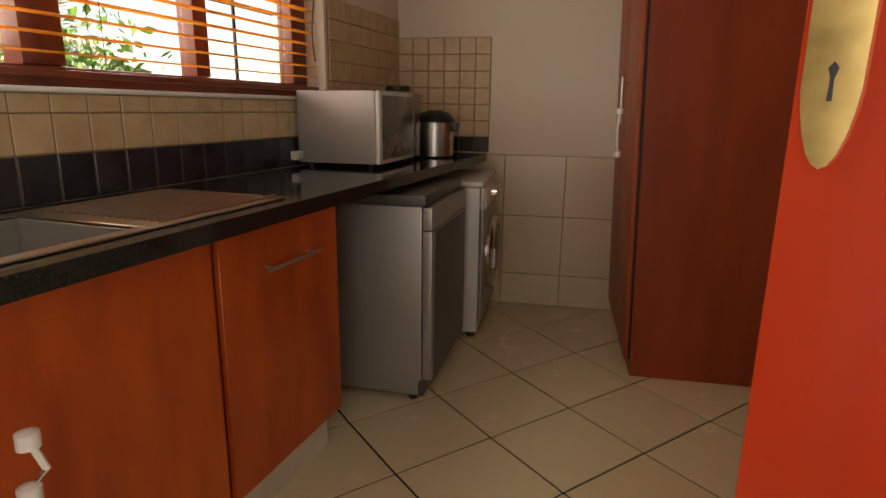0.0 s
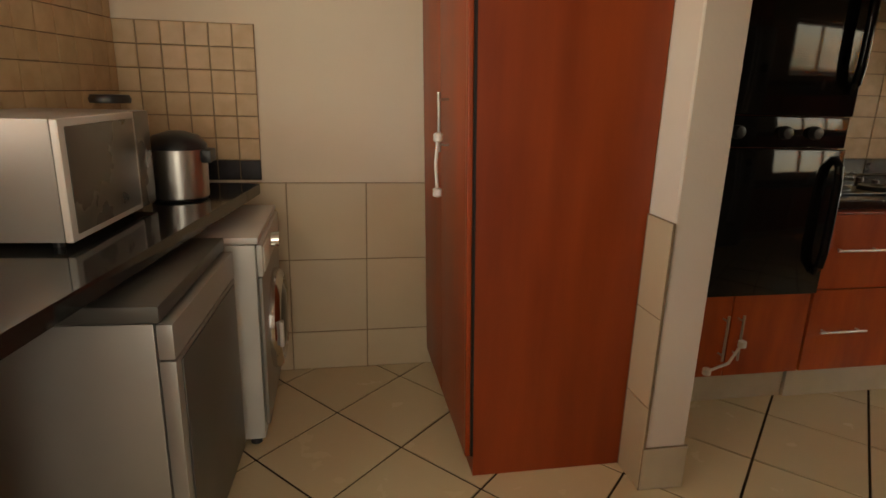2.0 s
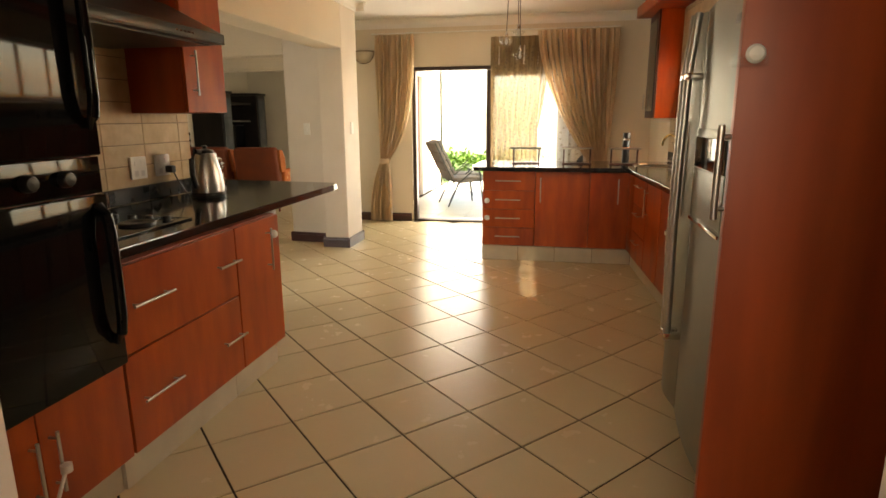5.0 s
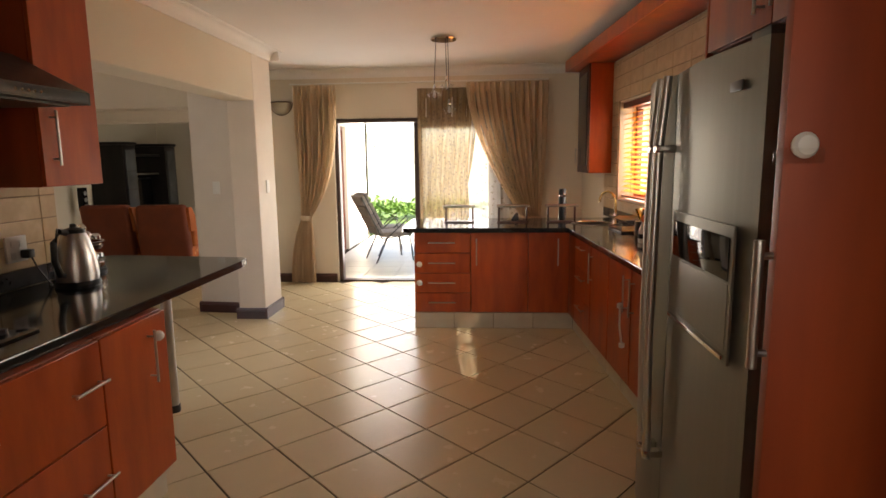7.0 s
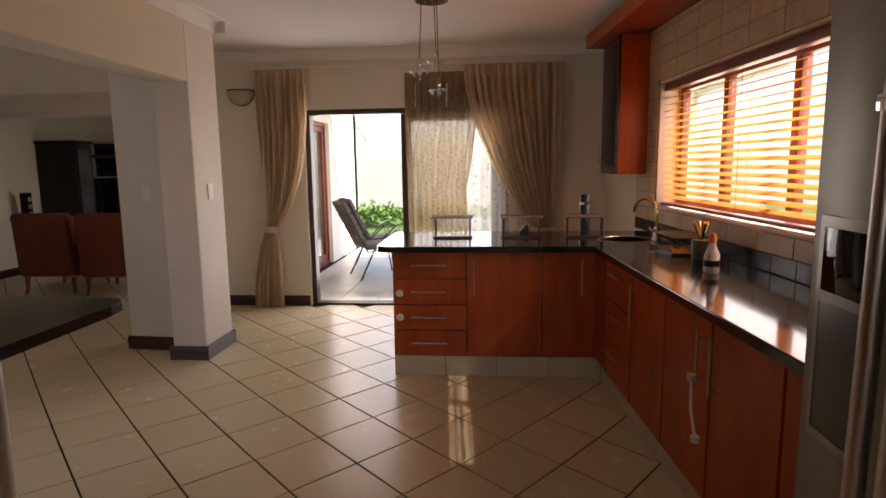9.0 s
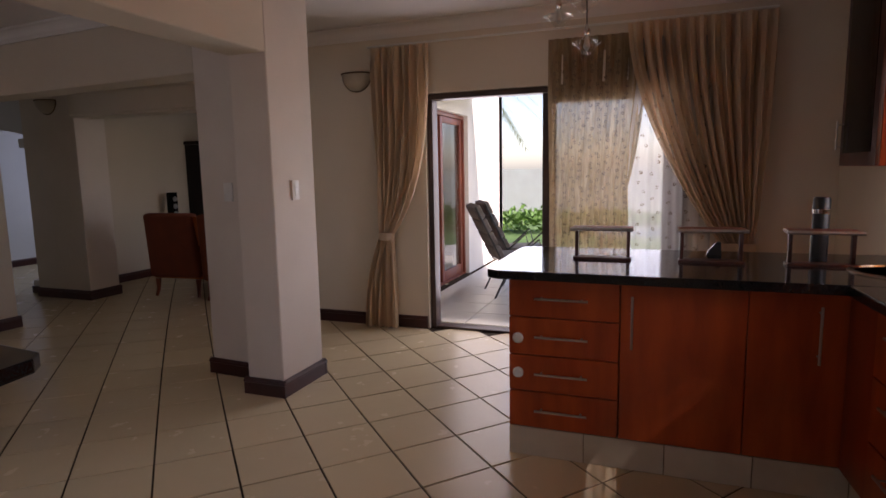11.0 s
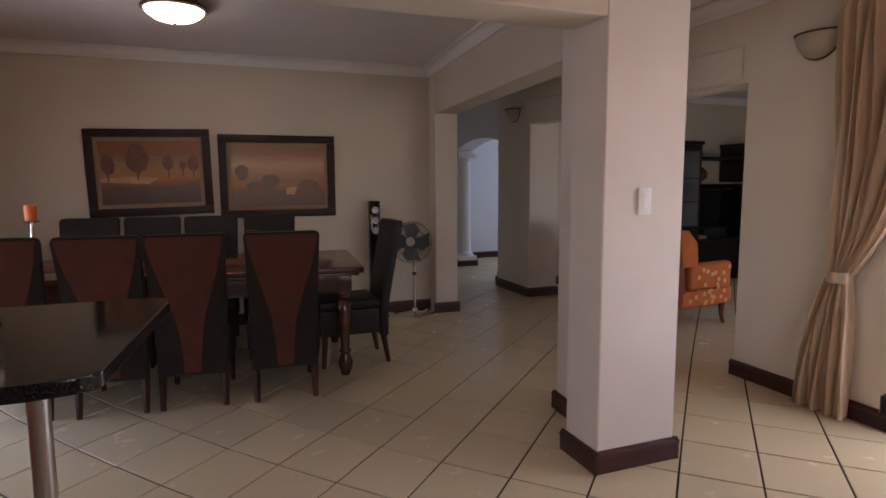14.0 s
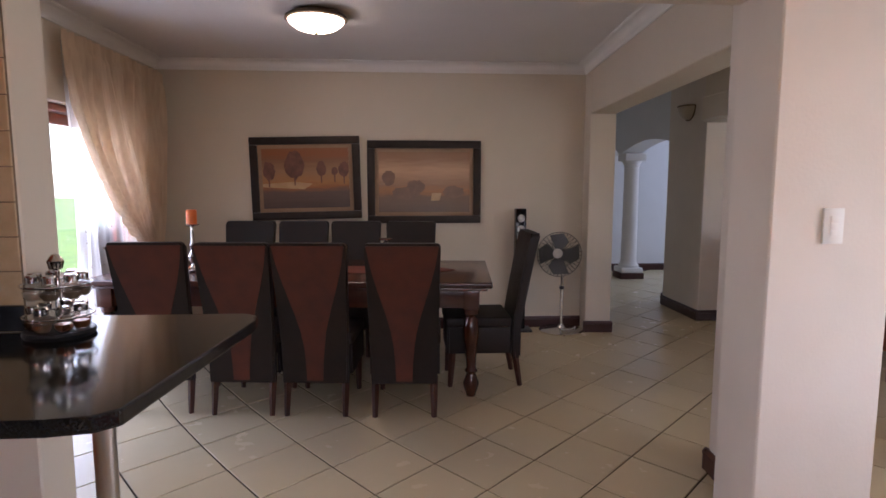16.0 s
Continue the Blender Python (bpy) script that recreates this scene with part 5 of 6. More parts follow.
def upper_corner_cabinet():
    t = thing("wall_cabinet", 7.2, 0.3, 1.33, 0, "cherry laminate wall cabinet with a dark glazed door by the window", "cabinet")
    part("body", cube(6.86, 7.46, 0.19, 0.42, 1.33, 2.36, 0.002), CHERRY, t)
    d = part("door", cube(6.862, 7.458, 0.422, 0.44, 1.332, 2.358, 0.002), DARKWOOD, t)
    part("door_pane", cube(6.93, 7.39, 0.4405, 0.444, 1.40, 2.29), BLACKGL, d)
    bar_handle(d, (7.42, 0.47, 1.42), (7.42, 0.47, 1.58), (0, -0.03, 0))
    p = thing("pelmet", 0, 0, 0, 0, "cherry laminate pelmet panel above the kitchen window", "pelmet")
    p.matrix_basis = R @ pose(-0.9, -0.45, 2.36)
    part("board", cube(-2.5, 1.5, -0.595, -0.28, 2.362, 2.385, 0.003), CHERRY_SIDE, p, m=R)
    part("fascia", cube(-2.5, 1.5, -0.278, -0.26, 2.362, 2.47, 0.003), CHERRY, p, m=R)


upper_corner_cabinet()


def fridge():
    t = thing("refrigerator", 2.95, 0.45, 0, 0, "satin grey side-by-side refrigerator with a water dispenser", "refrigerator")
    x0, xs, x1, y = 2.47, 3.10, 3.42, 0.80
    part("body", cube(x0 + 0.005, x1 - 0.005, 0.05, y - 0.075, 0.03, 1.735, 0.008), APPLDK, t)

    def leaf(a, b):
        pts = [(a, y - 0.07), (a, y - 0.02)] + [(a + (b - a) * k / 10, y - 0.012 + 0.022 * math.sin(math.pi * k / 10)) for k in range(11)] + [(b, y - 0.02), (b, y - 0.07)]
        bm = prism(bmesh.new(), pts, "z", 0.09, 1.74)
        return part("door", bm, FRIDGEST, t, "satin grey curved steel door")
    near, far = leaf(x0, xs - 0.004), leaf(xs + 0.004, x1)
    for x, leafp in ((xs - 0.035, near), (xs + 0.035, far)):
        hb = tube(bmesh.new(), [(x, y + 0.05, 0.42), (x, y + 0.058, 0.9), (x, y + 0.05, 1.5), (x, y + 0.03, 1.73)], 0.015, 12)
        h = part("handle", hb, STEEL, leafp, "long vertical steel handle")
        for z in (0.44, 1.50):
            part("bracket", cube(x - 0.018, x + 0.018, y - 0.002, y + 0.065, z - 0.012, z + 0.012, 0.004), CHROME, h)
    bar = part("home_bar", cube(2.535, 3.0, y + 0.006, y + 0.014, 0.95, 1.305, 0.003), FRIDGEST, near, "grey framed home bar door")
    part("display", cube(2.55, 2.985, y + 0.0142, y + 0.017, 1.165, 1.275, 0.002), BLACKGL, bar)
    part("flap", cube(2.55, 2.985, y + 0.0142, y + 0.0165, 0.985, 1.158, 0.002), FRIDGEST, bar)
    part("pull_edge", cube(2.55, 2.985, y + 0.0142, y + 0.024, 0.962, 0.974, 0.002), CHROME, bar, "bright pull edge")
    dsp = part("dispenser", cube(3.20, 3.36, y - 0.004, y + 0.012, 0.93, 1.33, 0.004), APPL, far, "water dispenser niche")
    part("screen", cube(3.22, 3.34, y + 0.0125, y + 0.015, 1.20, 1.31, 0.002), BLACKGL, dsp)
    part("niche", cube(3.22, 3.34, y + 0.0125, y + 0.014, 0.95, 1.18, 0.002), APPLDK, dsp)
    part("badge", cube(2.56, 2.63, y + 0.003, y + 0.007, 1.63, 1.655, 0.002), APPLDK, near, "small grey maker's badge")
    part("kick_grille", cube(x0 + 0.01, x1 - 0.01, y - 0.07, y - 0.05, 0.02, 0.085), BLACKPL, t)
    for x in (x0 + 0.08, x1 - 0.08):
        for yy in (0.12, 0.68):
            part("foot", turned(x, yy, [(0.02, 0), (0.02, 0.03)], 12), BLACKPL, t)
    part("hinge_cover", cube(x0 + 0.02, x0 + 0.12, y - 0.12, y - 0.02, 1.741, 1.765, 0.006), APPLDK, t)


fridge()


def tall_cupboard():
    t = thing("tall_cupboard", 2.22, 0.5, 0, 0, "tall brown laminate pantry cupboard beside the refrigerator", "cupboard")
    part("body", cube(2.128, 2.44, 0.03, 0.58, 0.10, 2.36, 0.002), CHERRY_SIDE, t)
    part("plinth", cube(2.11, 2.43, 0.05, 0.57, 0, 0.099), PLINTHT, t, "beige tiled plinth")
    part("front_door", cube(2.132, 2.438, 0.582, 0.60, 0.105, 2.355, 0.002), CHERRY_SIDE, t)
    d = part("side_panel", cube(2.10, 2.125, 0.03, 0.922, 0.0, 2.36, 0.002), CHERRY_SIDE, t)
    bar_handle(d, (2.112, 0.945, 1.10), (2.112, 0.945, 1.33), (0, -0.026, 0), 0.009)
    lk = thing("child_lock", 2.09, 0.885, 1.48, 0, "white plastic strap lock at the pantry door edge", "child lock")
    part("pad", turned(0, 0, [(0.02, 0), (0.022, 0.008), (0.016, 0.016), (0.003, 0.018)], 18), WHITEPL, lk, m=pose(2.10, 0.892, 1.49, 0, -90, 0))
    part("strap", cube(2.078, 2.09, 0.867, 0.945, 1.46, 1.485, 0.003), JARGL, lk, "clear plastic strap")
    u = thing("wall_cabinet", 2.95, 0.3, 1.9, 0, "cherry laminate wall cabinets above the refrigerator", "cabinet")
    part("body", cube(2.445, 3.47, 0.02, 0.55, 1.86, 2.36, 0.002), CHERRY_SIDE, u)
    for x0, x1, hx in ((2.45, 2.955, 2.90), (2.96, 3.465, 3.01)):
        dd = part("door", cube(x0, x1, 0.552, 0.57, 1.863, 2.357, 0.002), CHERRY, u)
        bar_handle(dd, (hx, 0.602, 1.90), (hx, 0.602, 2.08), (0, -0.032, 0))
    part("side_panel", cube(3.475, 3.493, 0.02, 0.57, 0.15, 2.36, 0.002), CHERRY, u)


tall_cupboard()


def pendant():
    t = thing("pendant_lamp", 6.38, 1.78, KC - 0.03, 0, "three-armed pendant lamp with small cut glass shades", "pendant lamp")
    part("rose", turned(6.38, 1.78, [(0.11, KC - 0.03), (0.115, KC - 0.02), (0.10, KC - 0.001)], 36), CHROME, t)
    for x, y, z in ((6.36, 1.735, 1.87), (6.36, 1.865, 2.0), (6.5, 1.765, 2.09)):
        part("cord", tube(bmesh.new(), [(6.38 + (x - 6.38) * 0.5, 1.78 + (y - 1.78) * 0.8, KC - 0.03), (x, y, z + 0.13)], 0.003, 6), BLACKPL, t)
        part("cap", turned(x, y, [(0.012, z + 0.085), (0.016, z + 0.1), (0.006, z + 0.132)], 16), CHROME, t)
        s = part("shade", turned(x, y, [(0.02, z), (0.034, z + 0.02), (0.07, z + 0.05), (0.03, z + 0.06), (0.012, z + 0.084)], 10), JARGL, t, "clear cut glass shade")
        part("bulb", turned(x, y, [(0.004, z + 0.012), (0.016, z + 0.03), (0.012, z + 0.05), (0.006, z + 0.08)], 14), WHITEAP, s)


pendant()


def sconce(x, y, z, rz, label="half-round frosted wall lamp with a bronze rim"):
    t = thing("wall_lamp", x, y, z, rz, label, "wall lamp", "wall lamps")
    bm = bmesh.new()
    n, rings = 20, []
    for j in range(8):
        f = j / 7
        r, zz = 0.135 * math.cos(math.pi / 2 * f * 0.96), -0.14 * math.sin(math.pi / 2 * f)
        rings.append([bm.verts.new((r * math.cos(math.pi * k / n), 0.75 * r * math.sin(math.pi * k / n) + 0.002, zz)) for k in range(n + 1)])
    for a, b in zip(rings, rings[1:]):
        for k in range(n):
            bm.faces.new((a[k], a[k + 1], b[k + 1], b[k]))
    part("bowl", bm, FROST, t, local=True)
    rim = [(0.137 * math.cos(math.pi * k / 24), 0.103 * math.sin(math.pi * k / 24) + 0.003, 0.0) for k in range(25)]
    part("rim", tube(bmesh.new(), rim, 0.006, 8), MOTIF, t, "dark bronze rim", local=True)
    arch = [(0.137 * math.cos(math.pi * k / 24), 0.004, -0.145 * math.sin(math.pi * k / 24)) for k in range(25)]
    part("wall_rim", tube(bmesh.new(), arch, 0.006, 8), MOTIF, t, local=True)
    part("back_plate", cube(-0.05, 0.05, 0.0, 0.012, -0.1, -0.01), MOTIF, t, local=True)


FROST = mat("frosted_lamp_glass", (0.50, 0.44, 0.34), (0.42, 0.36, 0.27), rough=0.4, scale=10)
sconce(8.058, 3.84, 2.17, 90)
sconce(8.088, 7.62, 2.17, 90)


def light_switch(name, m, label):
    t = thing(name, 0, 0, 0, 0, label, "light switch", "light switches")
    t.matrix_basis = m
    part("plate", cube(-0.036, 0.036, -0.010, -0.001, -0.06, 0.06, 0.003), WHITEPL, t, local=True)
    for k in (-0.024, 0.0, 0.024):
        part("rocker", cube(-0.012, 0.012, -0.013, -0.0105, k - 0.009, k + 0.009, 0.001), WHITEPL, t, local=True)


light_switch("light_switch", pose(6.565, 3.5, 1.245), "white light switch on the plastered column")
light_switch("light_switch", D @ pose(0, 0.25, 1.235, 0, 0, -90), "white light switch on the pier behind the column")

# ---- dining room ----
TB = pose(4.42, 5.86, 0, 0, 0, -5.5)     # the table's own frame, long side along local x


def dining_table():
    t = thing("dining_table", 4.42, 5.86, 0, -5.5, "long mahogany dining table with turned legs and a red runner", "table")
    part("tabletop", cube(-1.32, 1.32, -0.53, 0.53, 0.725, 0.765, 0.012, 3), TABLEWOOD, t, local=True)
    part("moulding", cube(-1.29, 1.29, -0.50, 0.50, 0.705, 0.724, 0.006), TABLEWOOD, t, local=True)
    for x0, x1, y0, y1 in ((-1.2, 1.2, -0.45, -0.425), (-1.2, 1.2, 0.425, 0.45), (-1.2, -1.175, -0.42, 0.42), (1.175, 1.2, -0.42, 0.42)):
        part("apron", cube(x0, x1, y0, y1, 0.585, 0.704, 0.003), TABLEWOOD, t, local=True)
    prof = [(0.03, 0), (0.034, 0.02), (0.048, 0.06), (0.052, 0.09), (0.036, 0.13), (0.03, 0.15), (0.042, 0.17), (0.03, 0.19), (0.034, 0.26), (0.05, 0.38), (0.056, 0.45), (0.042, 0.51), (0.032, 0.53), (0.05, 0.55), (0.05, 0.58)]
    for x in (-1.19, 1.19):
        for y in (-0.43, 0.43):
            leg = part("leg", turned(x, y, prof, 20), TABLEWOOD, t, local=True)
            part("leg_block", cube(x - 0.05, x + 0.05, y - 0.05, y + 0.05, 0.581, 0.7045, 0.004), TABLEWOOD, leg, local=True)
    r = thing("table_runner", 4.42, 5.86, 0.765, -5.5, "dark red woven runner lying along the table", "table runner")
    bm = bmesh.new()
    prism(bm, [(-0.9, -0.16), (-1.05, 0.0), (-0.9, 0.16), (0.9, 0.16), (1.08, 0.0), (0.9, -0.16)], "z", 0.0005, 0.004)
    part("cloth", bm, RUNNER, r, local=True)


RUNNER = mat("dark_red_runner_cloth", (0.20, 0.045, 0.02), (0.13, 0.03, 0.014), rough=0.85, scale=14, bump=0.3)
dining_table()


def back_outline(w0, w1, z0, z1, n=6):
    """Back panel outline, narrow below and wider above with rounded upper corners."""
    r = 0.025
    pts = [(-w0, z0), (w0, z0), (w1, z1 - r)]
    pts += [(w1 - r + r * math.cos(a), z1 - r + r * math.sin(a)) for a in [math.pi / 2 * k / n for k in range(1, n + 1)]]
    pts += [(-w1 + r + r * math.cos(a), z1 - r + r * math.sin(a)) for a in [math.pi / 2 + math.pi / 2 * k / n for k in range(0, n)]]
    pts += [(-w1, z1 - r)]
    return pts


def lean(bm, y_at, z0, k):
    """Slants everything above z0 backwards."""
    for v in bm.verts:
        if v.co.z > z0:
            v.co.y -= k * (v.co.z - z0) + 0.25 * k * (v.co.z - z0) ** 2
    return bm


def dining_chair():
    t = thing("dining_chair", 0, 0, 0, 0, "high-backed dark leather dining chair with brown suede back panel", "chair", "chairs round the dining table")
    sb = cube(-0.215, 0.215, -0.20, 0.25, 0.42, 0.49, 0.022, 3)
    part("seat", sb, LEATHER, t, "padded dark leather seat", local=True)
    for x0, x1, y0, y1 in ((-0.205, 0.205, 0.222, 0.24), (-0.21, -0.192, -0.19, 0.221), (0.192, 0.21, -0.19, 0.221)):
        part("skirt", cube(x0, x1, y0, y1, 0.24, 0.419, 0.004), LEATHER, t, local=True)
    bb = prism(bmesh.new(), back_outline(0.195, 0.215, 0.2, 1.05), "y", -0.265, -0.205)
    es = [e for e in bb.edges if abs(e.verts[0].co.y - e.verts[1].co.y) < 1e-6]
    bmesh.ops.bevel(bb, geom=es, offset=0.012, segments=2, affect="EDGES")
    for z in (0.42, 0.52, 0.62, 0.72, 0.82, 0.92):
        bmesh.ops.bisect_plane(bb, geom=bb.verts[:] + bb.edges[:] + bb.faces[:], plane_co=(0, 0, z), plane_no=(0, 0, 1))
    bk = part("backrest", lean(bb, -0.2, 0.42, 0.16), LEATHER, t, "tall dark leather backrest", local=True)
    pb = bmesh.new()
    zs = [0.22, 0.32, 0.42, 0.52, 0.62, 0.72, 0.82, 0.92, 1.035]
    ws = [0.048, 0.052, 0.06, 0.075, 0.1, 0.13, 0.16, 0.185, 0.205]
    rows = [[pb.verts.new((s * w, y, z)) for s in (-1, 1) for y in (-0.2685, -0.2645)] for z, w in zip(zs, ws)]
    for a, b in zip(rows, rows[1:]):
        pb.faces.new((a[0], a[2], b[2], b[0]))
        pb.faces.new((a[1], b[1], b[3], a[3]))
        pb.faces.new((a[0], b[0], b[1], a[1]))
        pb.faces.new((a[2], a[3], b[3], b[2]))
    pb.faces.new((rows[0][0], rows[0][1], rows[0][3], rows[0][2]))
    pb.faces.new((rows[-1][0], rows[-1][2], rows[-1][3], rows[-1][1]))
    part("back_panel", lean(pb, -0.2, 0.42, 0.16), SUEDE, bk, "tapering brown suede panel", local=True)
    for x in (-0.175, 0.175):
        for y0, y1 in ((0.20, 0.215), (-0.225, -0.265)):
            lb = bmesh.new()
            tube(lb, [(x, y1, 0.0), (x, (y0 + y1) / 2, 0.12), (x, y0, 0.24)], [0.016, 0.021, 0.024], 4)
            part("leg", lb, DARKWOOD, t, "dark wooden tapered leg", local=True)
    return t


chair = dining_chair()
spots = [(-0.70, -0.53, 4), (-0.18, -0.54, 0), (0.26, -0.54, 0), (0.78, -0.54, 2)]
chair.matrix_basis = TB @ pose(spots[0][0], spots[0][1], 0, 0, 0, spots[0][2])
for x, y, rz in spots[1:]:
    copy_thing(chair, TB @ pose(x, y, 0, 0, 0, rz))
for x in (-0.72, -0.25, 0.21, 0.69):
    copy_thing(chair, TB @ pose(x, 0.60, 0, 0, 0, 180))
copy_thing(chair, TB @ pose(1.25, -0.08, 0, 0, 0, 95))
copy_thing(chair, TB @ pose(-1.22, 0.12, 0, 0, 0, -80))


def picture_paint(name, warm):
    """Brushed landscape: glowing sky above dusky ground."""
    m = bpy.data.materials.new(name)
    m.use_nodes = True
    nt = m.node_tree
    b = nt.nodes["Principled BSDF"]
    tc = nt.nodes.new("ShaderNodeTexCoord")
    sp = nt.nodes.new("ShaderNodeSeparateXYZ")
    nz = nt.nodes.new("ShaderNodeTexNoise")
    mp = nt.nodes.new("ShaderNodeMapping")
    mp.inputs["Scale"].default_value = (3, 3, 14)
    nz.inputs["Scale"].default_value, nz.inputs["Detail"].default_value = 1.3, 5
    nt.links.new(tc.outputs["Generated"], sp.inputs[0])
    nt.links.new(tc.outputs["Generated"], mp.inputs[0])
    nt.links.new(mp.outputs[0], nz.inputs["Vector"])
    ad = nt.nodes.new("ShaderNodeMath")
    ad.operation = "MULTIPLY_ADD"
    ad.inputs[1].default_value = 0.22
    nt.links.new(nz.outputs["Fac"], ad.inputs[0])
    nt.links.new(sp.outputs["Z"], ad.inputs[2])
    rp = nt.nodes.new("ShaderNodeValToRGB")
    e = rp.color_ramp.elements
    stops = [(0.1, (0.07, 0.045, 0.035)), (0.38, (0.13, 0.08, 0.06)), (0.46, (0.30, 0.11, 0.035)), (0.55, (0.38, 0.17, 0.05)), (0.72, (0.32, 0.17, 0.08)), (0.9, (0.22, 0.10, 0.045)), (1.0, (0.26, 0.09, 0.03))]
    if warm:
        stops = [(0.1, (0.10, 0.06, 0.04)), (0.36, (0.16, 0.09, 0.05)), (0.46, (0.34, 0.14, 0.045)), (0.56, (0.27, 0.14, 0.07)), (0.8, (0.46, 0.28, 0.15)), (1.0, (0.26, 0.13, 0.06))]
    e[0].position, e[0].color = stops[0][0], (*stops[0][1], 1)
    e[1].position, e[1].color = stops[-1][0], (*stops[-1][1], 1)
    for p, c in stops[1:-1]:
        q = e.new(p)
        q.color = (*c, 1)
    nt.links.new(ad.outputs[0], rp.inputs[0])
    nt.links.new(rp.outputs[0], b.inputs["Base Color"])
    b.inputs["Roughness"].default_value = 0.32
    return m


PAINTTREE = mat("painted_maroon_foliage", (0.19, 0.075, 0.045), (0.11, 0.045, 0.03), rough=0.4, scale=20)
PAINTHAZE = mat("painted_brown_foliage", (0.20, 0.11, 0.065), (0.14, 0.08, 0.05), rough=0.4, scale=20)
PAINTLIGHT = mat("painted_pale_field", (0.50, 0.33, 0.17), (0.40, 0.24, 0.11), rough=0.4, scale=16)
FRAMEDK = mat("near_black_picture_frame", (0.028, 0.016, 0.012), (0.016, 0.01, 0.008), rough=0.4, spec=0.3, scale=12, bump=0.1)
PMOUNT = mat("painting_mount", (0.30, 0.19, 0.11), (0.26, 0.16, 0.09), rough=0.6, scale=20)


def painting(x0, x1, z0, z1, roll, warm, label):
    w, h = x1 - x0, z1 - z0
    t = thing("painting", (x0 + x1) / 2, 7.105, z0, 0, label, "painting", "paintings in dark frames")
    t.matrix_basis = pose((x0 + x1) / 2, 7.105, (z0 + z1) / 2) @ pose(0, 0, 0, 0, roll, 0)
    f = 0.07
    for a, b, c, d in ((-w / 2, w / 2, h / 2 - f, h / 2), (-w / 2, w / 2, -h / 2, -h / 2 + f), (-w / 2, -w / 2 + f, -h / 2 + f + 0.001, h / 2 - f - 0.001), (w / 2 - f, w / 2, -h / 2 + f + 0.001, h / 2 - f - 0.001)):
        part("frame", cube(a, b, -0.04, -0.002, c, d, 0.008), FRAMEDK, t, "near-black wooden frame", local=True)
    part("mount", cube(-w / 2 + f, w / 2 - f, -0.02, -0.012, -h / 2 + f, h / 2 - f), PMOUNT, t, local=True)
    g = f + 0.035
    cv = part("canvas", cube(-w / 2 + g, w / 2 - g, -0.026, -0.0205, -h / 2 + g, h / 2 - g), picture_paint("painted_landscape", warm), t, local=True)
    rnd = random.Random(5 if warm else 2)

    def blob(cx, cz, rx, rz, material, y):
        pts = [(cx + rx * math.cos(a) * rnd.uniform(0.86, 1.1), cz + rz * math.sin(a) * rnd.uniform(0.86, 1.1)) for a in [2 * math.pi * k / 22 for k in range(22)]]
        part("painted_tree", prism(bmesh.new(), pts, "y", -0.0262 - y, -0.0275 - y), material, cv, local=True)
    if not warm:
        part("painted_field", prism(bmesh.new(), [(-w / 2 + g, -0.075), (-0.02, -0.10), (0.06, -0.05), (-0.1, -0.03), (-w / 2 + g, -0.045)], "y", -0.0262, -0.0268), PAINTLIGHT, cv, local=True)
        for cx, cz, rx, rz in ((-0.33, 0.07, 0.055, 0.085), (-0.10, 0.12, 0.085, 0.125), (0.14, 0.085, 0.045, 0.07), (0.26, 0.06, 0.03, 0.04), (0.345, 0.075, 0.05, 0.07)):
            blob(cx, cz, rx, rz, PAINTTREE, 0.0008)
            part("painted_trunk", cube(cx - 0.006, cx + 0.006, -0.0275, -0.0262, cz - rz - 0.06, cz - rz + 0.01), PAINTTREE, cv, local=True)
    else:
        for cx, cz, rx, rz, mm in ((-0.33, 0.04, 0.06, 0.07, PAINTHAZE), (-0.17, -0.10, 0.14, 0.06, PAINTHAZE), (-0.08, -0.04, 0.09, 0.06, PAINTHAZE), (0.27, -0.09, 0.10, 0.055, PAINTHAZE)):
            blob(cx, cz, rx, rz, mm, 0.0008 + 0.0006 * (cx + 0.33))
        part("painted_water", prism(bmesh.new(), [(0.06, -0.17), (0.14, -0.17), (0.16, -0.10), (0.07, -0.10)], "y", -0.0262, -0.0266), PAINTLIGHT, cv, local=True)


painting(3.75, 4.74, 1.05, 1.80, -1.2, False, "framed landscape painting of maroon trees at dusk, hung slightly askew")
painting(4.80, 5.85, 1.01, 1.77, 0.0, True, "framed landscape painting of misty trees by water")


def ceiling_light():
    t = thing("ceiling_light", 4.58, 5.57, DC - 0.13, 0, "lit round ceiling light with alabaster glass bowl and bronze rim", "ceiling light")
    part("rim", turned(4.58, 5.57, [(0.15, DC - 0.002), (0.195, DC - 0.03), (0.20, DC - 0.045), (0.185, DC - 0.05)], 40), MOTIF, t, "dark bronze rim")
    part("bowl", turned(4.58, 5.57, [(0.178, DC - 0.0505), (0.167, DC - 0.07), (0.125, DC - 0.10), (0.07, DC - 0.118), (0.01, DC - 0.124)], 40), glow_mat("lit_alabaster_glass", (1.0, 0.80, 0.55), 4.5), t, "glowing alabaster glass bowl")
    part("finial", turned(4.58, 5.57, [(0.008, DC - 0.1245), (0.012, DC - 0.131), (0.003, DC - 0.139)], 14), BRASS, t)


ceiling_light()


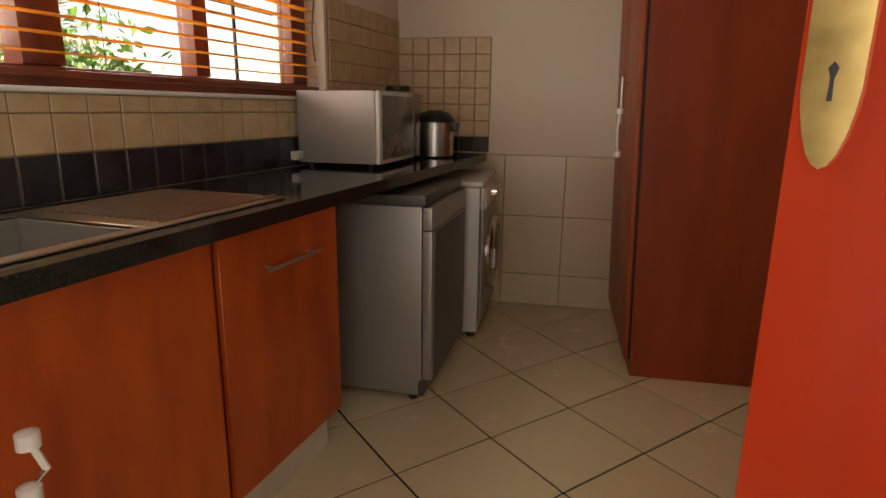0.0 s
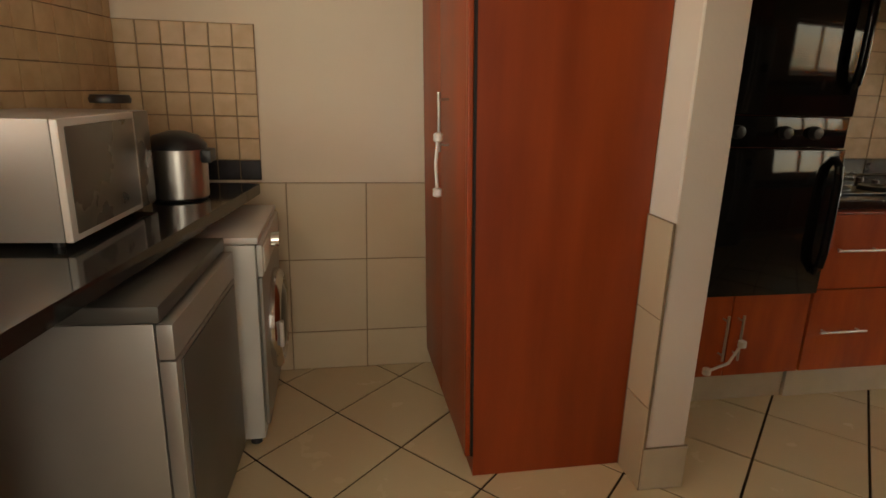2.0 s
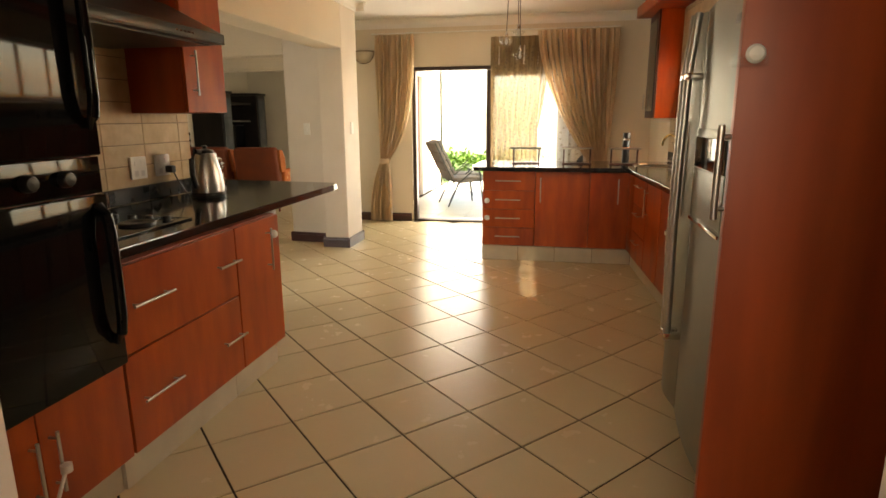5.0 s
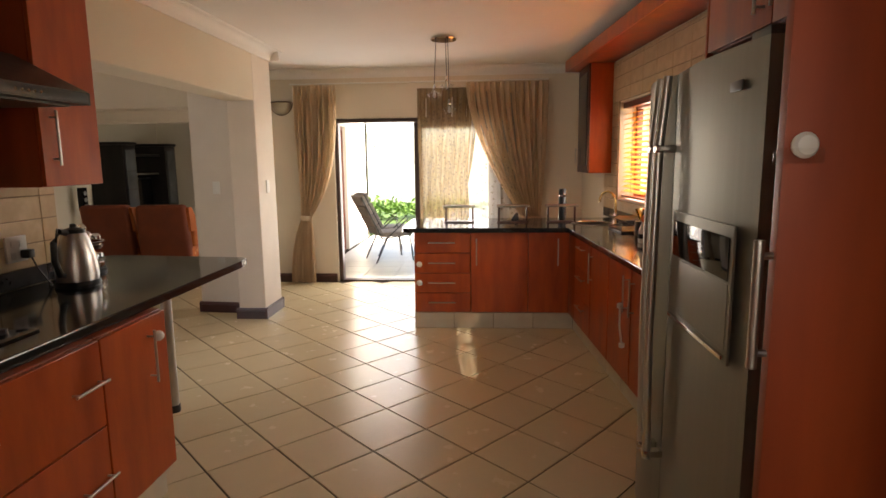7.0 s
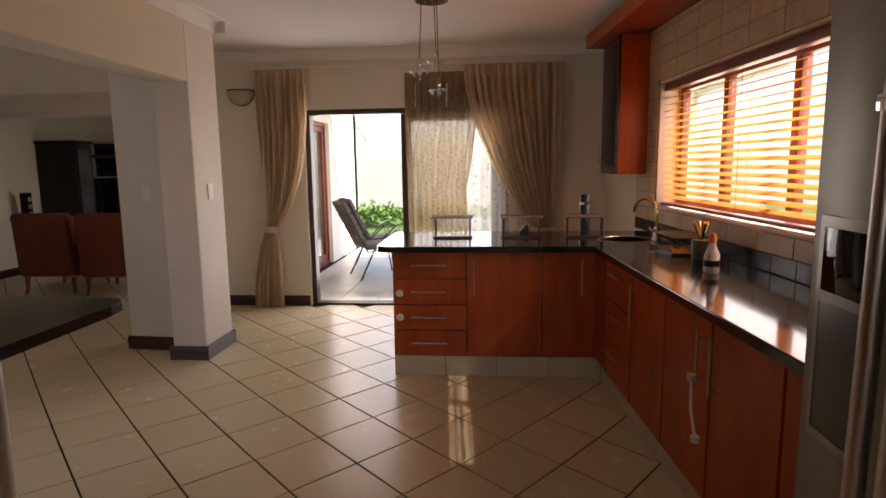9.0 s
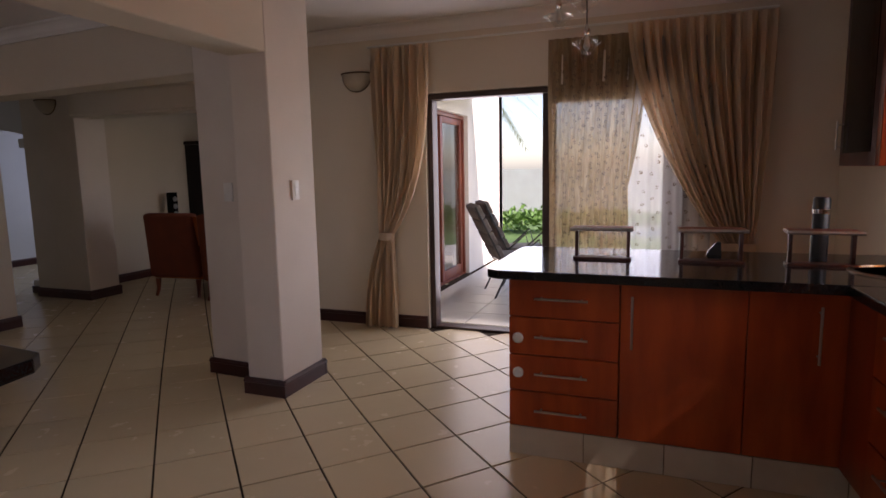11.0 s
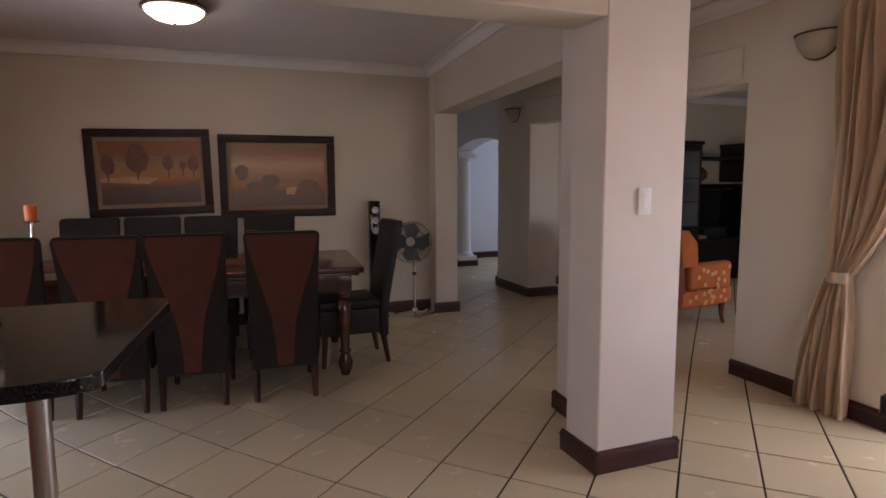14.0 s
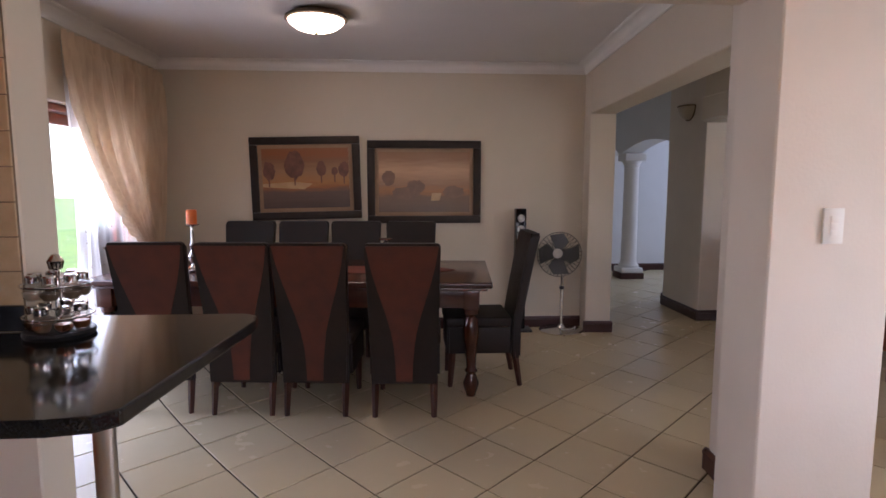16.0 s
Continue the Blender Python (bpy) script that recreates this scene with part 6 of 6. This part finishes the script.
def standing_fan():
    x, y = 6.60, 6.93
    t = thing("pedestal_fan", x, y, 0, 0, "steel pedestal fan with a round wire guard", "fan")
    part("base", turned(x, y, [(0.20, 0.0), (0.205, 0.012), (0.19, 0.022), (0.04, 0.035), (0.025, 0.06)], 36), CHROME, t)
    part("pole", turned(x, y, [(0.014, 0.061), (0.014, 0.66)], 16), CHROME, t)
    part("collar", turned(x, y, [(0.02, 0.40), (0.024, 0.41), (0.02, 0.43)], 16), BLACKPL, t)
    hm = pose(x - 0.06, y - 0.10, 0.74, 0, 0, -28) @ pose(0, 0, 0, 78, 0, 0) @ Matrix.Diagonal((1.15, 1.15, 1, 1))
    part("motor", turned(0, 0, [(0.03, -0.16), (0.055, -0.13), (0.055, -0.05), (0.02, -0.045)], 20), BLACKPL, t, m=hm)
    gb = bmesh.new()
    for k in range(36):
        a = 2 * math.pi * k / 36
        tube(gb, [(0.04 * math.cos(a), 0.04 * math.sin(a), 0.055), (0.12 * math.cos(a), 0.12 * math.sin(a), 0.05), (0.175 * math.cos(a), 0.175 * math.sin(a), 0.0), (0.12 * math.cos(a), 0.12 * math.sin(a), -0.045), (0.05 * math.cos(a), 0.05 * math.sin(a), -0.045)], 0.002, 4)
    for r, z in ((0.176, 0.0), (0.12, 0.051), (0.075, 0.054)):
        tube(gb, [(r * math.cos(2 * math.pi * k / 36), r * math.sin(2 * math.pi * k / 36), z) for k in range(37)], 0.003 if r > 0.15 else 0.0015, 6)
    part("guard", gb, APPLDK, t, "round wire guard", m=hm)
    part("hub_cap", turned(0, 0, [(0.04, 0.054), (0.035, 0.062), (0.004, 0.064)], 20), STEEL, t, m=hm)
    for k in range(4):
        b = bmesh.new()
        a0 = math.pi / 2 * k
        pts = [(0.02, -0.02, 0.02), (0.02, 0.02, 0.0), (0.15, 0.085, -0.012), (0.165, -0.03, 0.022), (0.10, -0.075, 0.03)]
        b.faces.new([b.verts.new(p) for p in pts])
        bmesh.ops.solidify(b, geom=b.faces[:], thickness=0.002)
        part("blade", b, APPLDK, t, m=hm @ pose(0, 0, 0, 0, 0, math.degrees(a0)))
    part("cable", tube(bmesh.new(), [(x - 0.02, y - 0.05, 0.03), (x + 0.02, y - 0.14, 0.045), (x + 0.12, y - 0.05, 0.04), (x + 0.16, y + 0.08, 0.02)], 0.004), WHITEPL, t)


standing_fan()


def tower_speaker(x, y, h, label, stand=False):
    t = thing("tower_speaker", x, y, 0, 0, label, "speaker", "tall black speakers")
    part("foot", cube(x - 0.11, x + 0.11, y - 0.11, y + 0.08, 0, 0.02, 0.006), BLACKPL, t)
    z0 = 0.021
    if stand:
        part("pole", turned(x, y, [(0.012, 0.021), (0.012, h - 0.36)], 12), BLACKPL, t)
        z0 = h - 0.359
    part("cabinet", cube(x - 0.05, x + 0.05, y - 0.05, y + 0.05, z0, h, 0.012), BLACKGL, t)
    for k in range(3):
        z = h - 0.09 - 0.1 * k
        part("driver", turned(0, 0, [(0.036, 0), (0.034, 0.006), (0.02, 0.002), (0.004, 0.004)], 20), APPL, t, m=pose(x, y - 0.0502, z, 90, 0, 0))


tower_speaker(6.21, 6.99, 1.15, "slim glossy black tower speaker against the dining wall")


def candle_stand(x, y, z, h, candle, label):
    t = thing("candle_holder", x, y, z, 0, label, "candle holder")
    prof = [(0.05, 0), (0.052, 0.012), (0.02, 0.03), (0.012, 0.05), (0.03, 0.08), (0.036, 0.105), (0.02, 0.13), (0.01, 0.15), (0.022, 0.165), (0.028, 0.18), (0.012, 0.2), (0.008, h - 0.02), (0.045, h - 0.008), (0.05, h)]
    part("stem", turned(x, y, [(r, z + q) for r, q in prof], 24), CHROME, t, "smoky glass and metal stem")
    if candle:
        part("candle", turned(x, y, [(0.034, z + h + 0.001), (0.036, z + h + 0.09), (0.03, z + h + 0.1), (0.004, z + h + 0.097)], 24), ORANGE, t, "orange pillar candle")


candle_stand(3.66, 5.80, 0.77, 0.33, True, "tall glass candle holder with an orange candle on the table")
candle_stand(5.0, 5.82, 0.77, 0.22, False, "short glass candle holder on the table")

# ---- lounge and hall ----


def armchair():
    t = thing("wing_armchair", 0, 0, 0, 0, "rust orange wing armchair with pale square print on wooden legs", "armchair", "lounge armchairs")
    part("seat_base", cube(-0.34, 0.36, -0.33, 0.33, 0.20, 0.36, 0.03, 3), ARMCH, t, local=True)
    part("seat_cushion", cube(-0.22, 0.38, -0.24, 0.24, 0.362, 0.50, 0.04, 3), ARMCH, t, local=True)
    bb = cube(-0.40, -0.24, -0.33, 0.33, 0.22, 0.92, 0.05, 3)
    for v in bb.verts:
        v.co.x -= 0.14 * max(0, v.co.z - 0.4)
        if v.co.z > 0.8:
            v.co.y *= 0.94
            v.co.z += 0.04 * math.cos(v.co.y * 4)
    part("backrest", bb, ARMBACK, t, "plain rust fabric backrest, darkened for the shade it stands in", local=True)
    for s in (-1, 1):
        y0, y1 = sorted((s * 0.25, s * 0.36))
        part("arm", cube(-0.26, 0.30, y0, y1, 0.361, 0.60, 0.04, 3), ARMCH, t, "rolled upholstered arm", local=True)
        wb = prism(bmesh.new(), [(-0.36, 0.58), (-0.16, 0.58), (-0.18, 0.78), (-0.30, 0.90), (-0.41, 0.90)], "y", y0 + 0.01, y1 - 0.02)
        part("wing", wb, ARMCH, t, local=True)
        rnd = random.Random(11 + s)
        for k in range(26):
            px, pz = rnd.uniform(-0.22, 0.27), rnd.uniform(0.22, 0.56)
            yy = s * (0.3605 if pz > 0.37 else 0.3305)
            q = 0.018
            part("print_square", cube(px - q, px + q, min(yy, yy + s * 0.0015), max(yy, yy + s * 0.0015), pz - q, pz + q), ARMPAT, t, local=True, smooth=False)
    for x, y in ((0.30, -0.27), (0.30, 0.27), (-0.34, -0.27), (-0.34, 0.27)):
        part("leg", tube(bmesh.new(), [(x * 1.06, y * 1.05, 0), (x * 1.0, y, 0.08), (x * 0.98, y, 0.2)], [0.016, 0.02, 0.03], 10), MERANTI, t, "curved wooden leg", local=True)
    return t


arm = armchair()
arm.matrix_basis = pose(8.82, 5.70, 0, 0, 0, 8)
copy_thing(arm, pose(8.86, 6.46, 0, 0, 0, 4))


def media_unit():
    t = thing("media_unit", 10.9, 7.55, 0, 0, "black wooden wall unit with glazed side cabinets and a television bay", "wall unit")
    for x0, x1 in ((10.24, 10.60), (11.50, 11.86)):
        c = part("side_cabinet", cube(x0, x1, 7.26, 7.84, 0.0, 1.78, 0.004), BLACKW, t)
        part("cornice", cube(x0 - 0.02, x1 + 0.02, 7.24, 7.845, 1.781, 1.83, 0.01), BLACKW, c)
        part("glass_door", cube(x0 + 0.05, x1 - 0.05, 7.245, 7.258, 0.75, 1.70, 0.003), CABGL, c, "pale reflecting glass door")
        part("lower_door", cube(x0 + 0.03, x1 - 0.03, 7.245, 7.258, 0.08, 0.70, 0.004), BLACKW, c)
        for z in (1.05, 1.35):
            part("shelf_edge", cube(x0 + 0.04, x1 - 0.04, 7.238, 7.2445, z, z + 0.015), BLACKW, c)
    part("base", cube(10.605, 11.495, 7.30, 7.84, 0.0, 0.55, 0.004), BLACKW, t)
    part("bridge_shelf", cube(10.605, 11.495, 7.40, 7.84, 1.28, 1.305, 0.003), STEEL, t, "thin metallic bridge shelf")
    part("top_rail", cube(10.605, 11.495, 7.36, 7.84, 1.60, 1.64, 0.004), BLACKW, t)
    part("back", cube(10.605, 11.495, 7.815, 7.84, 0.551, 1.279), BLACKW, t)
    tv = thing("television", 11.05, 7.5, 0.55, 0, "flat black television on the wall unit", "television")
    part("screen", cube(10.68, 11.42, 7.50, 7.53, 0.70, 1.20, 0.004), BLACKGL, tv)
    part("frame", cube(10.655, 11.445, 7.531, 7.56, 0.675, 1.225, 0.004), BLACKPL, tv)
    part("stand", cube(10.85, 11.25, 7.42, 7.62, 0.551, 0.674, 0.006), BLACKPL, tv)
    v = thing("copper_vase", 10.86, 7.60, 1.305, 0, "round copper vase on the bridge shelf", "vase")
    part("body", turned(10.86, 7.60, [(0.05, 1.306), (0.12, 1.36), (0.135, 1.42), (0.10, 1.48), (0.03, 1.52), (0.028, 1.55), (0.05, 1.565)], 28), COPPER, v)
    sb = thing("set_top_box", 11.05, 7.5, 0.0, 0, "silver player on the wall unit base", "media player")
    part("case", cube(10.68, 10.84, 7.36, 7.60, 0.551, 0.60, 0.004), STEEL, sb)


BLACKW = mat("black_stained_wood", (0.018, 0.014, 0.013), (0.010, 0.008, 0.008), rough=0.4, spec=0.25, scale=9, stretch=(1, 1, 0.15), bump=0.05)
CABGL = mat("grey_reflecting_glass", (0.10, 0.11, 0.12), (0.06, 0.065, 0.07), rough=0.06, scale=3)
media_unit()
tower_speaker(9.75, 7.66, 1.12, "slim black speaker on a thin stand in the lounge", True)


def hall_column(x, y, half=False):
    t = thing("plaster_column", x, y, 0, 0, "white plaster column with moulded base and capital", "column", "hall columns")
    part("base", cube(x - 0.16, x + 0.16, y - 0.16, y + 0.16, 0.085, 0.16, 0.02, 3), WHITECOL, t)
    part("base_skirting", cube(x - 0.17, x + 0.17, y - 0.17, y + 0.17, 0, 0.084, 0.004), SKIRT, t, "dark wooden skirting round the base")
    part("shaft", turned(x, y, [(0.145, 0.161), (0.145, 0.19), (0.118, 0.22), (0.11, 0.26), (0.10, 1.60), (0.115, 1.62), (0.11, 1.64), (0.14, 1.69)], 32), WHITECOL, t)
    part("capital", cube(x - 0.155, x + 0.155, y - 0.155, y + 0.155, 1.691, 1.80, 0.015, 2), WHITECOL, t)


hall_column(8.42, 9.94)
hall_column(8.36, 8.16)

# ---- patio ----


def patio_chair():
    t = thing("patio_chair", 0, 0, 0, 0, "metal garden lounge chair with grey striped cushion", "chair", "patio chairs")
    for y in (-0.26, 0.26):
        fb = tube(bmesh.new(), [(0.28, y, 0.0), (0.22, y, 0.40), (-0.2, y, 0.36), (-0.50, y, 0.98)], 0.012, 8)
        part("side_frame", fb, APPLDK, t, local=True)
        part("rear_leg", tube(bmesh.new(), [(-0.30, y, 0.0), (-0.12, y, 0.37), (0.18, y, 0.62), (0.24, y, 0.40)], 0.011, 8), APPLDK, t, local=True)
    sb = cube(-0.20, 0.28, -0.24, 0.24, 0.38, 0.45, 0.02, 3)
    c = part("seat_cushion", sb, CUSHION, t, local=True)
    for k in range(4):
        m = pose(-0.20, 0, 0.42, 0, -26, 0) @ pose(0, 0, 0.16 * k)
        part("back_cushion", cube(-0.05, 0.03, -0.24, 0.24, 0.005, 0.155, 0.02, 3), CUSHION, t, local=True, m=m)
    return t


pc = patio_chair()
pc.matrix_basis = pose(9.75, 2.86, -0.012, 0, 0, -62)
copy_thing(pc, pose(10.4, 2.95, -0.012, 0, 0, -62))


def patio_table():
    t = thing("patio_table", 9.6, 1.75, -0.012, 0, "glass topped metal patio table", "table")
    part("tabletop", cube(9.1, 10.2, 1.2, 1.95, 0.70, 0.712, 0.004), JARGL, t)
    for x in (9.15, 10.15):
        for y in (1.25, 1.9):
            part("leg", turned(x, y, [(0.018, -0.012), (0.018, 0.699)], 12), APPLDK, t)


patio_table()

# ---- tiles ----
GAP = 0.0095


def lay(iu, iv):
    """Corner of the diagonal floor tiling; the courses drift a little across the rooms."""
    u, v = (iu - 12) / 10, (iv - 3) / 10
    uu, vv, uv = u * u, v * v, u * v
    return Vector((3.8628 + 2.6706 * u + 2.5096 * v + 0.0984 * uu + -0.4192 * uv + 0.2676 * vv,
                   2.5072 + 2.6910 * u + -2.5287 * v + 0.0246 * uu + -0.2288 * uv + 0.2634 * vv, 0))


def tile_mesh(name, a, b, h, material, bev=0.0025):
    """A flat tile of size a by b, its face at z = 0."""
    vs = [(-a, -b, -h), (a, -b, -h), (a, b, -h), (-a, b, -h), (-a, -b, -bev), (a, -b, -bev), (a, b, -bev), (-a, b, -bev)]
    vs += [(-a + bev, -b + bev, 0), (a - bev, -b + bev, 0), (a - bev, b - bev, 0), (-a + bev, b - bev, 0)]
    fs = [(8, 9, 10, 11)]
    for k in range(4):
        n = (k + 1) % 4
        fs += [(k, n, 4 + n, 4 + k), (4 + k, 4 + n, 8 + n, 8 + k)]
    me = bpy.data.meshes.new(name)
    me.from_pydata(vs, [], fs)
    me.materials.append(material)
    return me


def floor_tile_faces(iu, iv, h=0.0058, bev=0.0018):
    """Vertices round the tile's centre, its faces and the centre."""
    ring = [lay(iu + a, iv + b) for a, b in ((0, 0), (0, 1), (1, 1), (1, 0))]
    c = sum(ring, Vector()) / 4
    vs = []
    for z, cut in ((-h, GAP / 2), (-bev, GAP / 2), (0, GAP / 2 + bev)):
        for p in ring:
            d = p - c
            vs.append(tuple(d * (1 - cut * 1.414 / d.length) + Vector((0, 0, z))))
    fs = [(8, 9, 10, 11)]
    for k in range(4):
        n = (k + 1) % 4
        fs += [(k, n, 4 + n, 4 + k), (4 + k, 4 + n, 8 + n, 8 + k)]
    return vs, fs, c


cells = []
for iu in range(-8, 46):
    for iv in range(-22, 26):
        c = lay(iu + 0.5, iv + 0.5)
        if -1.2 < c.x < 12.3 and -0.4 < c.y < 10.8:
            if c.x > 8.04 and c.y < 3.95 or c.y > 3.75 and c.x < 2.92:
                continue
            if (S.inverted() @ c).x < 0.02 or c.x > 1.42 and (R.inverted() @ c).y < -0.58:
                continue
            d = min(math.hypot(c.x - a, c.y - b) for a, b in ((0.3, 1.6), (1.6, 1.9), (2.8, 1.8), (4.0, 1.9), (5.2, 2.4), (5.4, 3.6)))
            cells.append((d, iu, iv))
cells.sort()
for d, iu, iv in cells[:298]:
    vs, fs, c = floor_tile_faces(iu, iv)
    me = bpy.data.meshes.new("floor_tile")
    me.from_pydata(vs, [], fs)
    me.materials.append(FLOORT)
    o = new("floor_tile", me)
    o.matrix_basis = pose(c.x, c.y, random.uniform(-0.0004, 0.0004), random.uniform(-0.12, 0.12), random.uniform(-0.12, 0.12), 0)
    o.parent = floor
vs, fs = [], []
for d, iu, iv in cells[298:]:
    v1, f1, c = floor_tile_faces(iu, iv)
    fs += [tuple(len(vs) + i for i in f) for f in f1]
    vs += [(x + c.x, y + c.y, z) for x, y, z in v1]
me = bpy.data.meshes.new("far_floor_tiles")
me.from_pydata(vs, [], fs)
me.materials.append(FLOORT)
far_tiles = tagged(new("far_floor_tiles", me), kind="stuff")
far_tiles.parent = floor


def joined(name, mesh, poses, material, parent, label=""):
    """Many alike pieces in one mesh, for those too many or too far to tell apart."""
    base = [v.co.copy() for v in mesh.vertices]
    polys = [tuple(p.vertices) for p in mesh.polygons]
    vs, fs = [], []
    for m in poses:
        k = len(vs)
        vs += [tuple(m @ c) for c in base]
        fs += [tuple(k + i for i in p) for p in polys]
    me = bpy.data.meshes.new(name)
    me.from_pydata(vs, [], fs)
    me.materials.append(material)
    o = tagged(new(name, me), label, kind="stuff")
    o.parent = parent
    return o


pt = tile_mesh("patio_tile", 0.196, 0.196, 0.008, PAVE)
joined("patio_tiles", pt, [pose(8.52 + 0.4 * i, -1.2 + 0.4 * k, -0.004) for i in range(12) for k in range(12)], PAVE, bpy.data.objects["patio_slab"])


def tile_field(name, m, x0, x1, z0, z1, w, h, material, parent, gap=0.004, phase=0.0, skip=None, th=0.009):
    """Wall tiles on a plane: local x along the wall, z up, faces looking to -y."""
    cache = {}
    nx, nz = math.ceil((x1 - x0) / w + phase), math.ceil((z1 - z0) / h - 0.02)
    for i in range(-1, nx + 1):
        for k in range(nz):
            a, b = max(x0, x0 + w * (i - phase)), min(x1, x0 + w * (i + 1 - phase))
            c, d = z0 + h * k, min(z1, z0 + h * (k + 1))
            if b - a < 0.015 or d - c < 0.015 or (skip and skip((a + b) / 2, (c + d) / 2)):
                continue
            key = (round(b - a, 3), round(d - c, 3))
            if key not in cache:
                cache[key] = tile_mesh(name, (b - a - gap) / 2, (d - c - gap) / 2, th, material, 0.002)
            o = new(name, cache[key])
            o.matrix_basis = m @ pose((a + b) / 2, -th - 0.003, (c + d) / 2, 90, 0, 0)
            o.parent = parent


def bed(name, m, x0, x1, z0, z1, label):
    """The grout bed behind a field of tiles."""
    return solid(name, cube(x0, x1, -0.008, -0.0005, z0, z1), WGROUT, label, "tiled wall", "structure", m)


BW = pose(0, 3.395, 0)
b1 = bed("tiled_wall_scullery_low", BW, -0.6, 0.73, 0, 0.89, "pale beige wall tiles behind the washing machine")
tile_field("wall_tile", BW, -0.6, 0.73, 0, 0.19, 0.345, 0.19, WTILEB, b1, phase=0.09)
tile_field("wall_tile", BW, -0.6, 0.73, 0.19, 0.89, 0.345, 0.35, WTILEB, b1, phase=0.09)
b2 = bed("tiled_wall_scullery_splash", BW, -0.575, -0.04, 0.902, 1.53, "small cream wall tiles above a charcoal row")
tile_field("wall_tile", BW, -0.575, -0.04, 0.902, 0.987, 0.09, 0.085, DTILE, b2)
tile_field("wall_tile", BW, -0.575, -0.04, 0.987, 1.53, 0.09, 0.0905, WTILE, b2)
SW = SC
b3 = bed("tiled_wall_scullery_window", SW, -3.4, -0.005, 0.902, 1.17, "cream wall tiles above a charcoal row under the window")
tile_field("wall_tile", SW, -3.4, -0.005, 0.902, 1.022, 0.104, 0.12, DTILE, b3)
tile_field("wall_tile", SW, -3.4, -0.005, 1.022, 1.17, 0.104, 0.1, WTILE, b3)
b4 = bed("tiled_wall_scullery_side", SW, -0.79, -0.005, 1.17, 1.62, "cream wall tiles beside the scullery window")
tile_field("wall_tile", SW, -0.79, -0.005, 1.17, 1.62, 0.104, 0.09, WTILE, b4)
HW = pose(0, 3.602, 0)
b5 = bed("tiled_wall_hob", HW, 2.24, 3.895, 0.902, 2.0, "cream wall tiles behind the hob above a charcoal row")
tile_field("wall_tile", HW, 2.24, 3.895, 0.902, 0.99, 0.31, 0.088, DTILE, b5)
tile_field("wall_tile", HW, 2.24, 3.895, 0.99, 2.0, 0.31, 0.112, WTILE, b5)
KW = R @ pose(0, -0.6, 0) @ pose(0, 0, 0, 0, 0, 180)
b6 = bed("tiled_wall_sink", KW, -1.1, 2.48, 0.902, 1.085, "cream wall tiles above a charcoal row under the kitchen window")
tile_field("wall_tile", KW, -1.1, 2.48, 0.902, 0.99, 0.2, 0.088, DTILE, b6)
tile_field("wall_tile", KW, -1.1, 2.48, 0.99, 1.085, 0.31, 0.1, WTILE, b6)
b7 = bed("tiled_wall_sink_side", KW, -1.1, -0.67, 1.087, 2.35, "cream wall tiles beside the kitchen window")
tile_field("wall_tile", KW, -1.1, -0.67, 1.087, 2.35, 0.31, 0.112, WTILE, b7)
b8 = bed("tiled_wall_sink_right", KW, 1.55, 2.48, 1.087, 2.35, "cream wall tiles between window and refrigerator")
tile_field("wall_tile", KW, 1.55, 2.48, 1.087, 2.35, 0.31, 0.112, WTILE, b8)
b9 = bed("tiled_wall_sink_over", KW, -0.67, 1.55, 1.985, 2.35, "cream wall tiles over the kitchen window")
tile_field("wall_tile", KW, -0.67, 1.55, 1.985, 2.35, 0.31, 0.112, WTILE, b9)
NB = pose(1.272, 0, 0, 0, 0, -90)
b10 = bed("tiled_nib", NB, -3.39, -2.345, 0, 0.93, "pale tiles cladding the foot of the wall end")
tile_field("wall_tile", NB, -2.49, -2.345, 0, 0.93, 0.345, 0.31, WTILEB, b10)
b11 = bed("tiled_nib_foot", pose(0, 2.352, 0), 1.262, 1.425, 0, 0.16, "beige tile at the foot of the wall end")
tile_field("wall_tile", pose(0, 2.352, 0), 1.262, 1.425, 0, 0.16, 0.17, 0.16, PLINTHT, b11)
PW = pose(6.105, 0, 0, 0, 0, -90)
b12 = bed("plinth_peninsula", PW, -2.04, -0.60, 0, 0.142, "beige tiled plinth under the peninsula")
tile_field("plinth_tile", PW, -2.04, -0.60, 0, 0.142, 0.345, 0.142, PLINTHT, b12)
wall("plinth_core_peninsula", 6.106, 6.6, 0.6, 2.035, 0, 0.143, PLINTHT, "plinth under the peninsula cabinets")
RW = R @ pose(0, -0.095, 0, 0, 0, 180)
wall("plinth_core_sink", -2.46, 0.12, -0.5, -0.096, 0, 0.143, PLINTHT, "plinth under the sink run cabinets", R)
b13 = bed("plinth_sink", RW, -0.12, 2.46, 0, 0.142, "beige tiled plinth under the sink run")
tile_field("plinth_tile", RW, -0.12, 2.46, 0, 0.142, 0.345, 0.142, PLINTHT, b13)
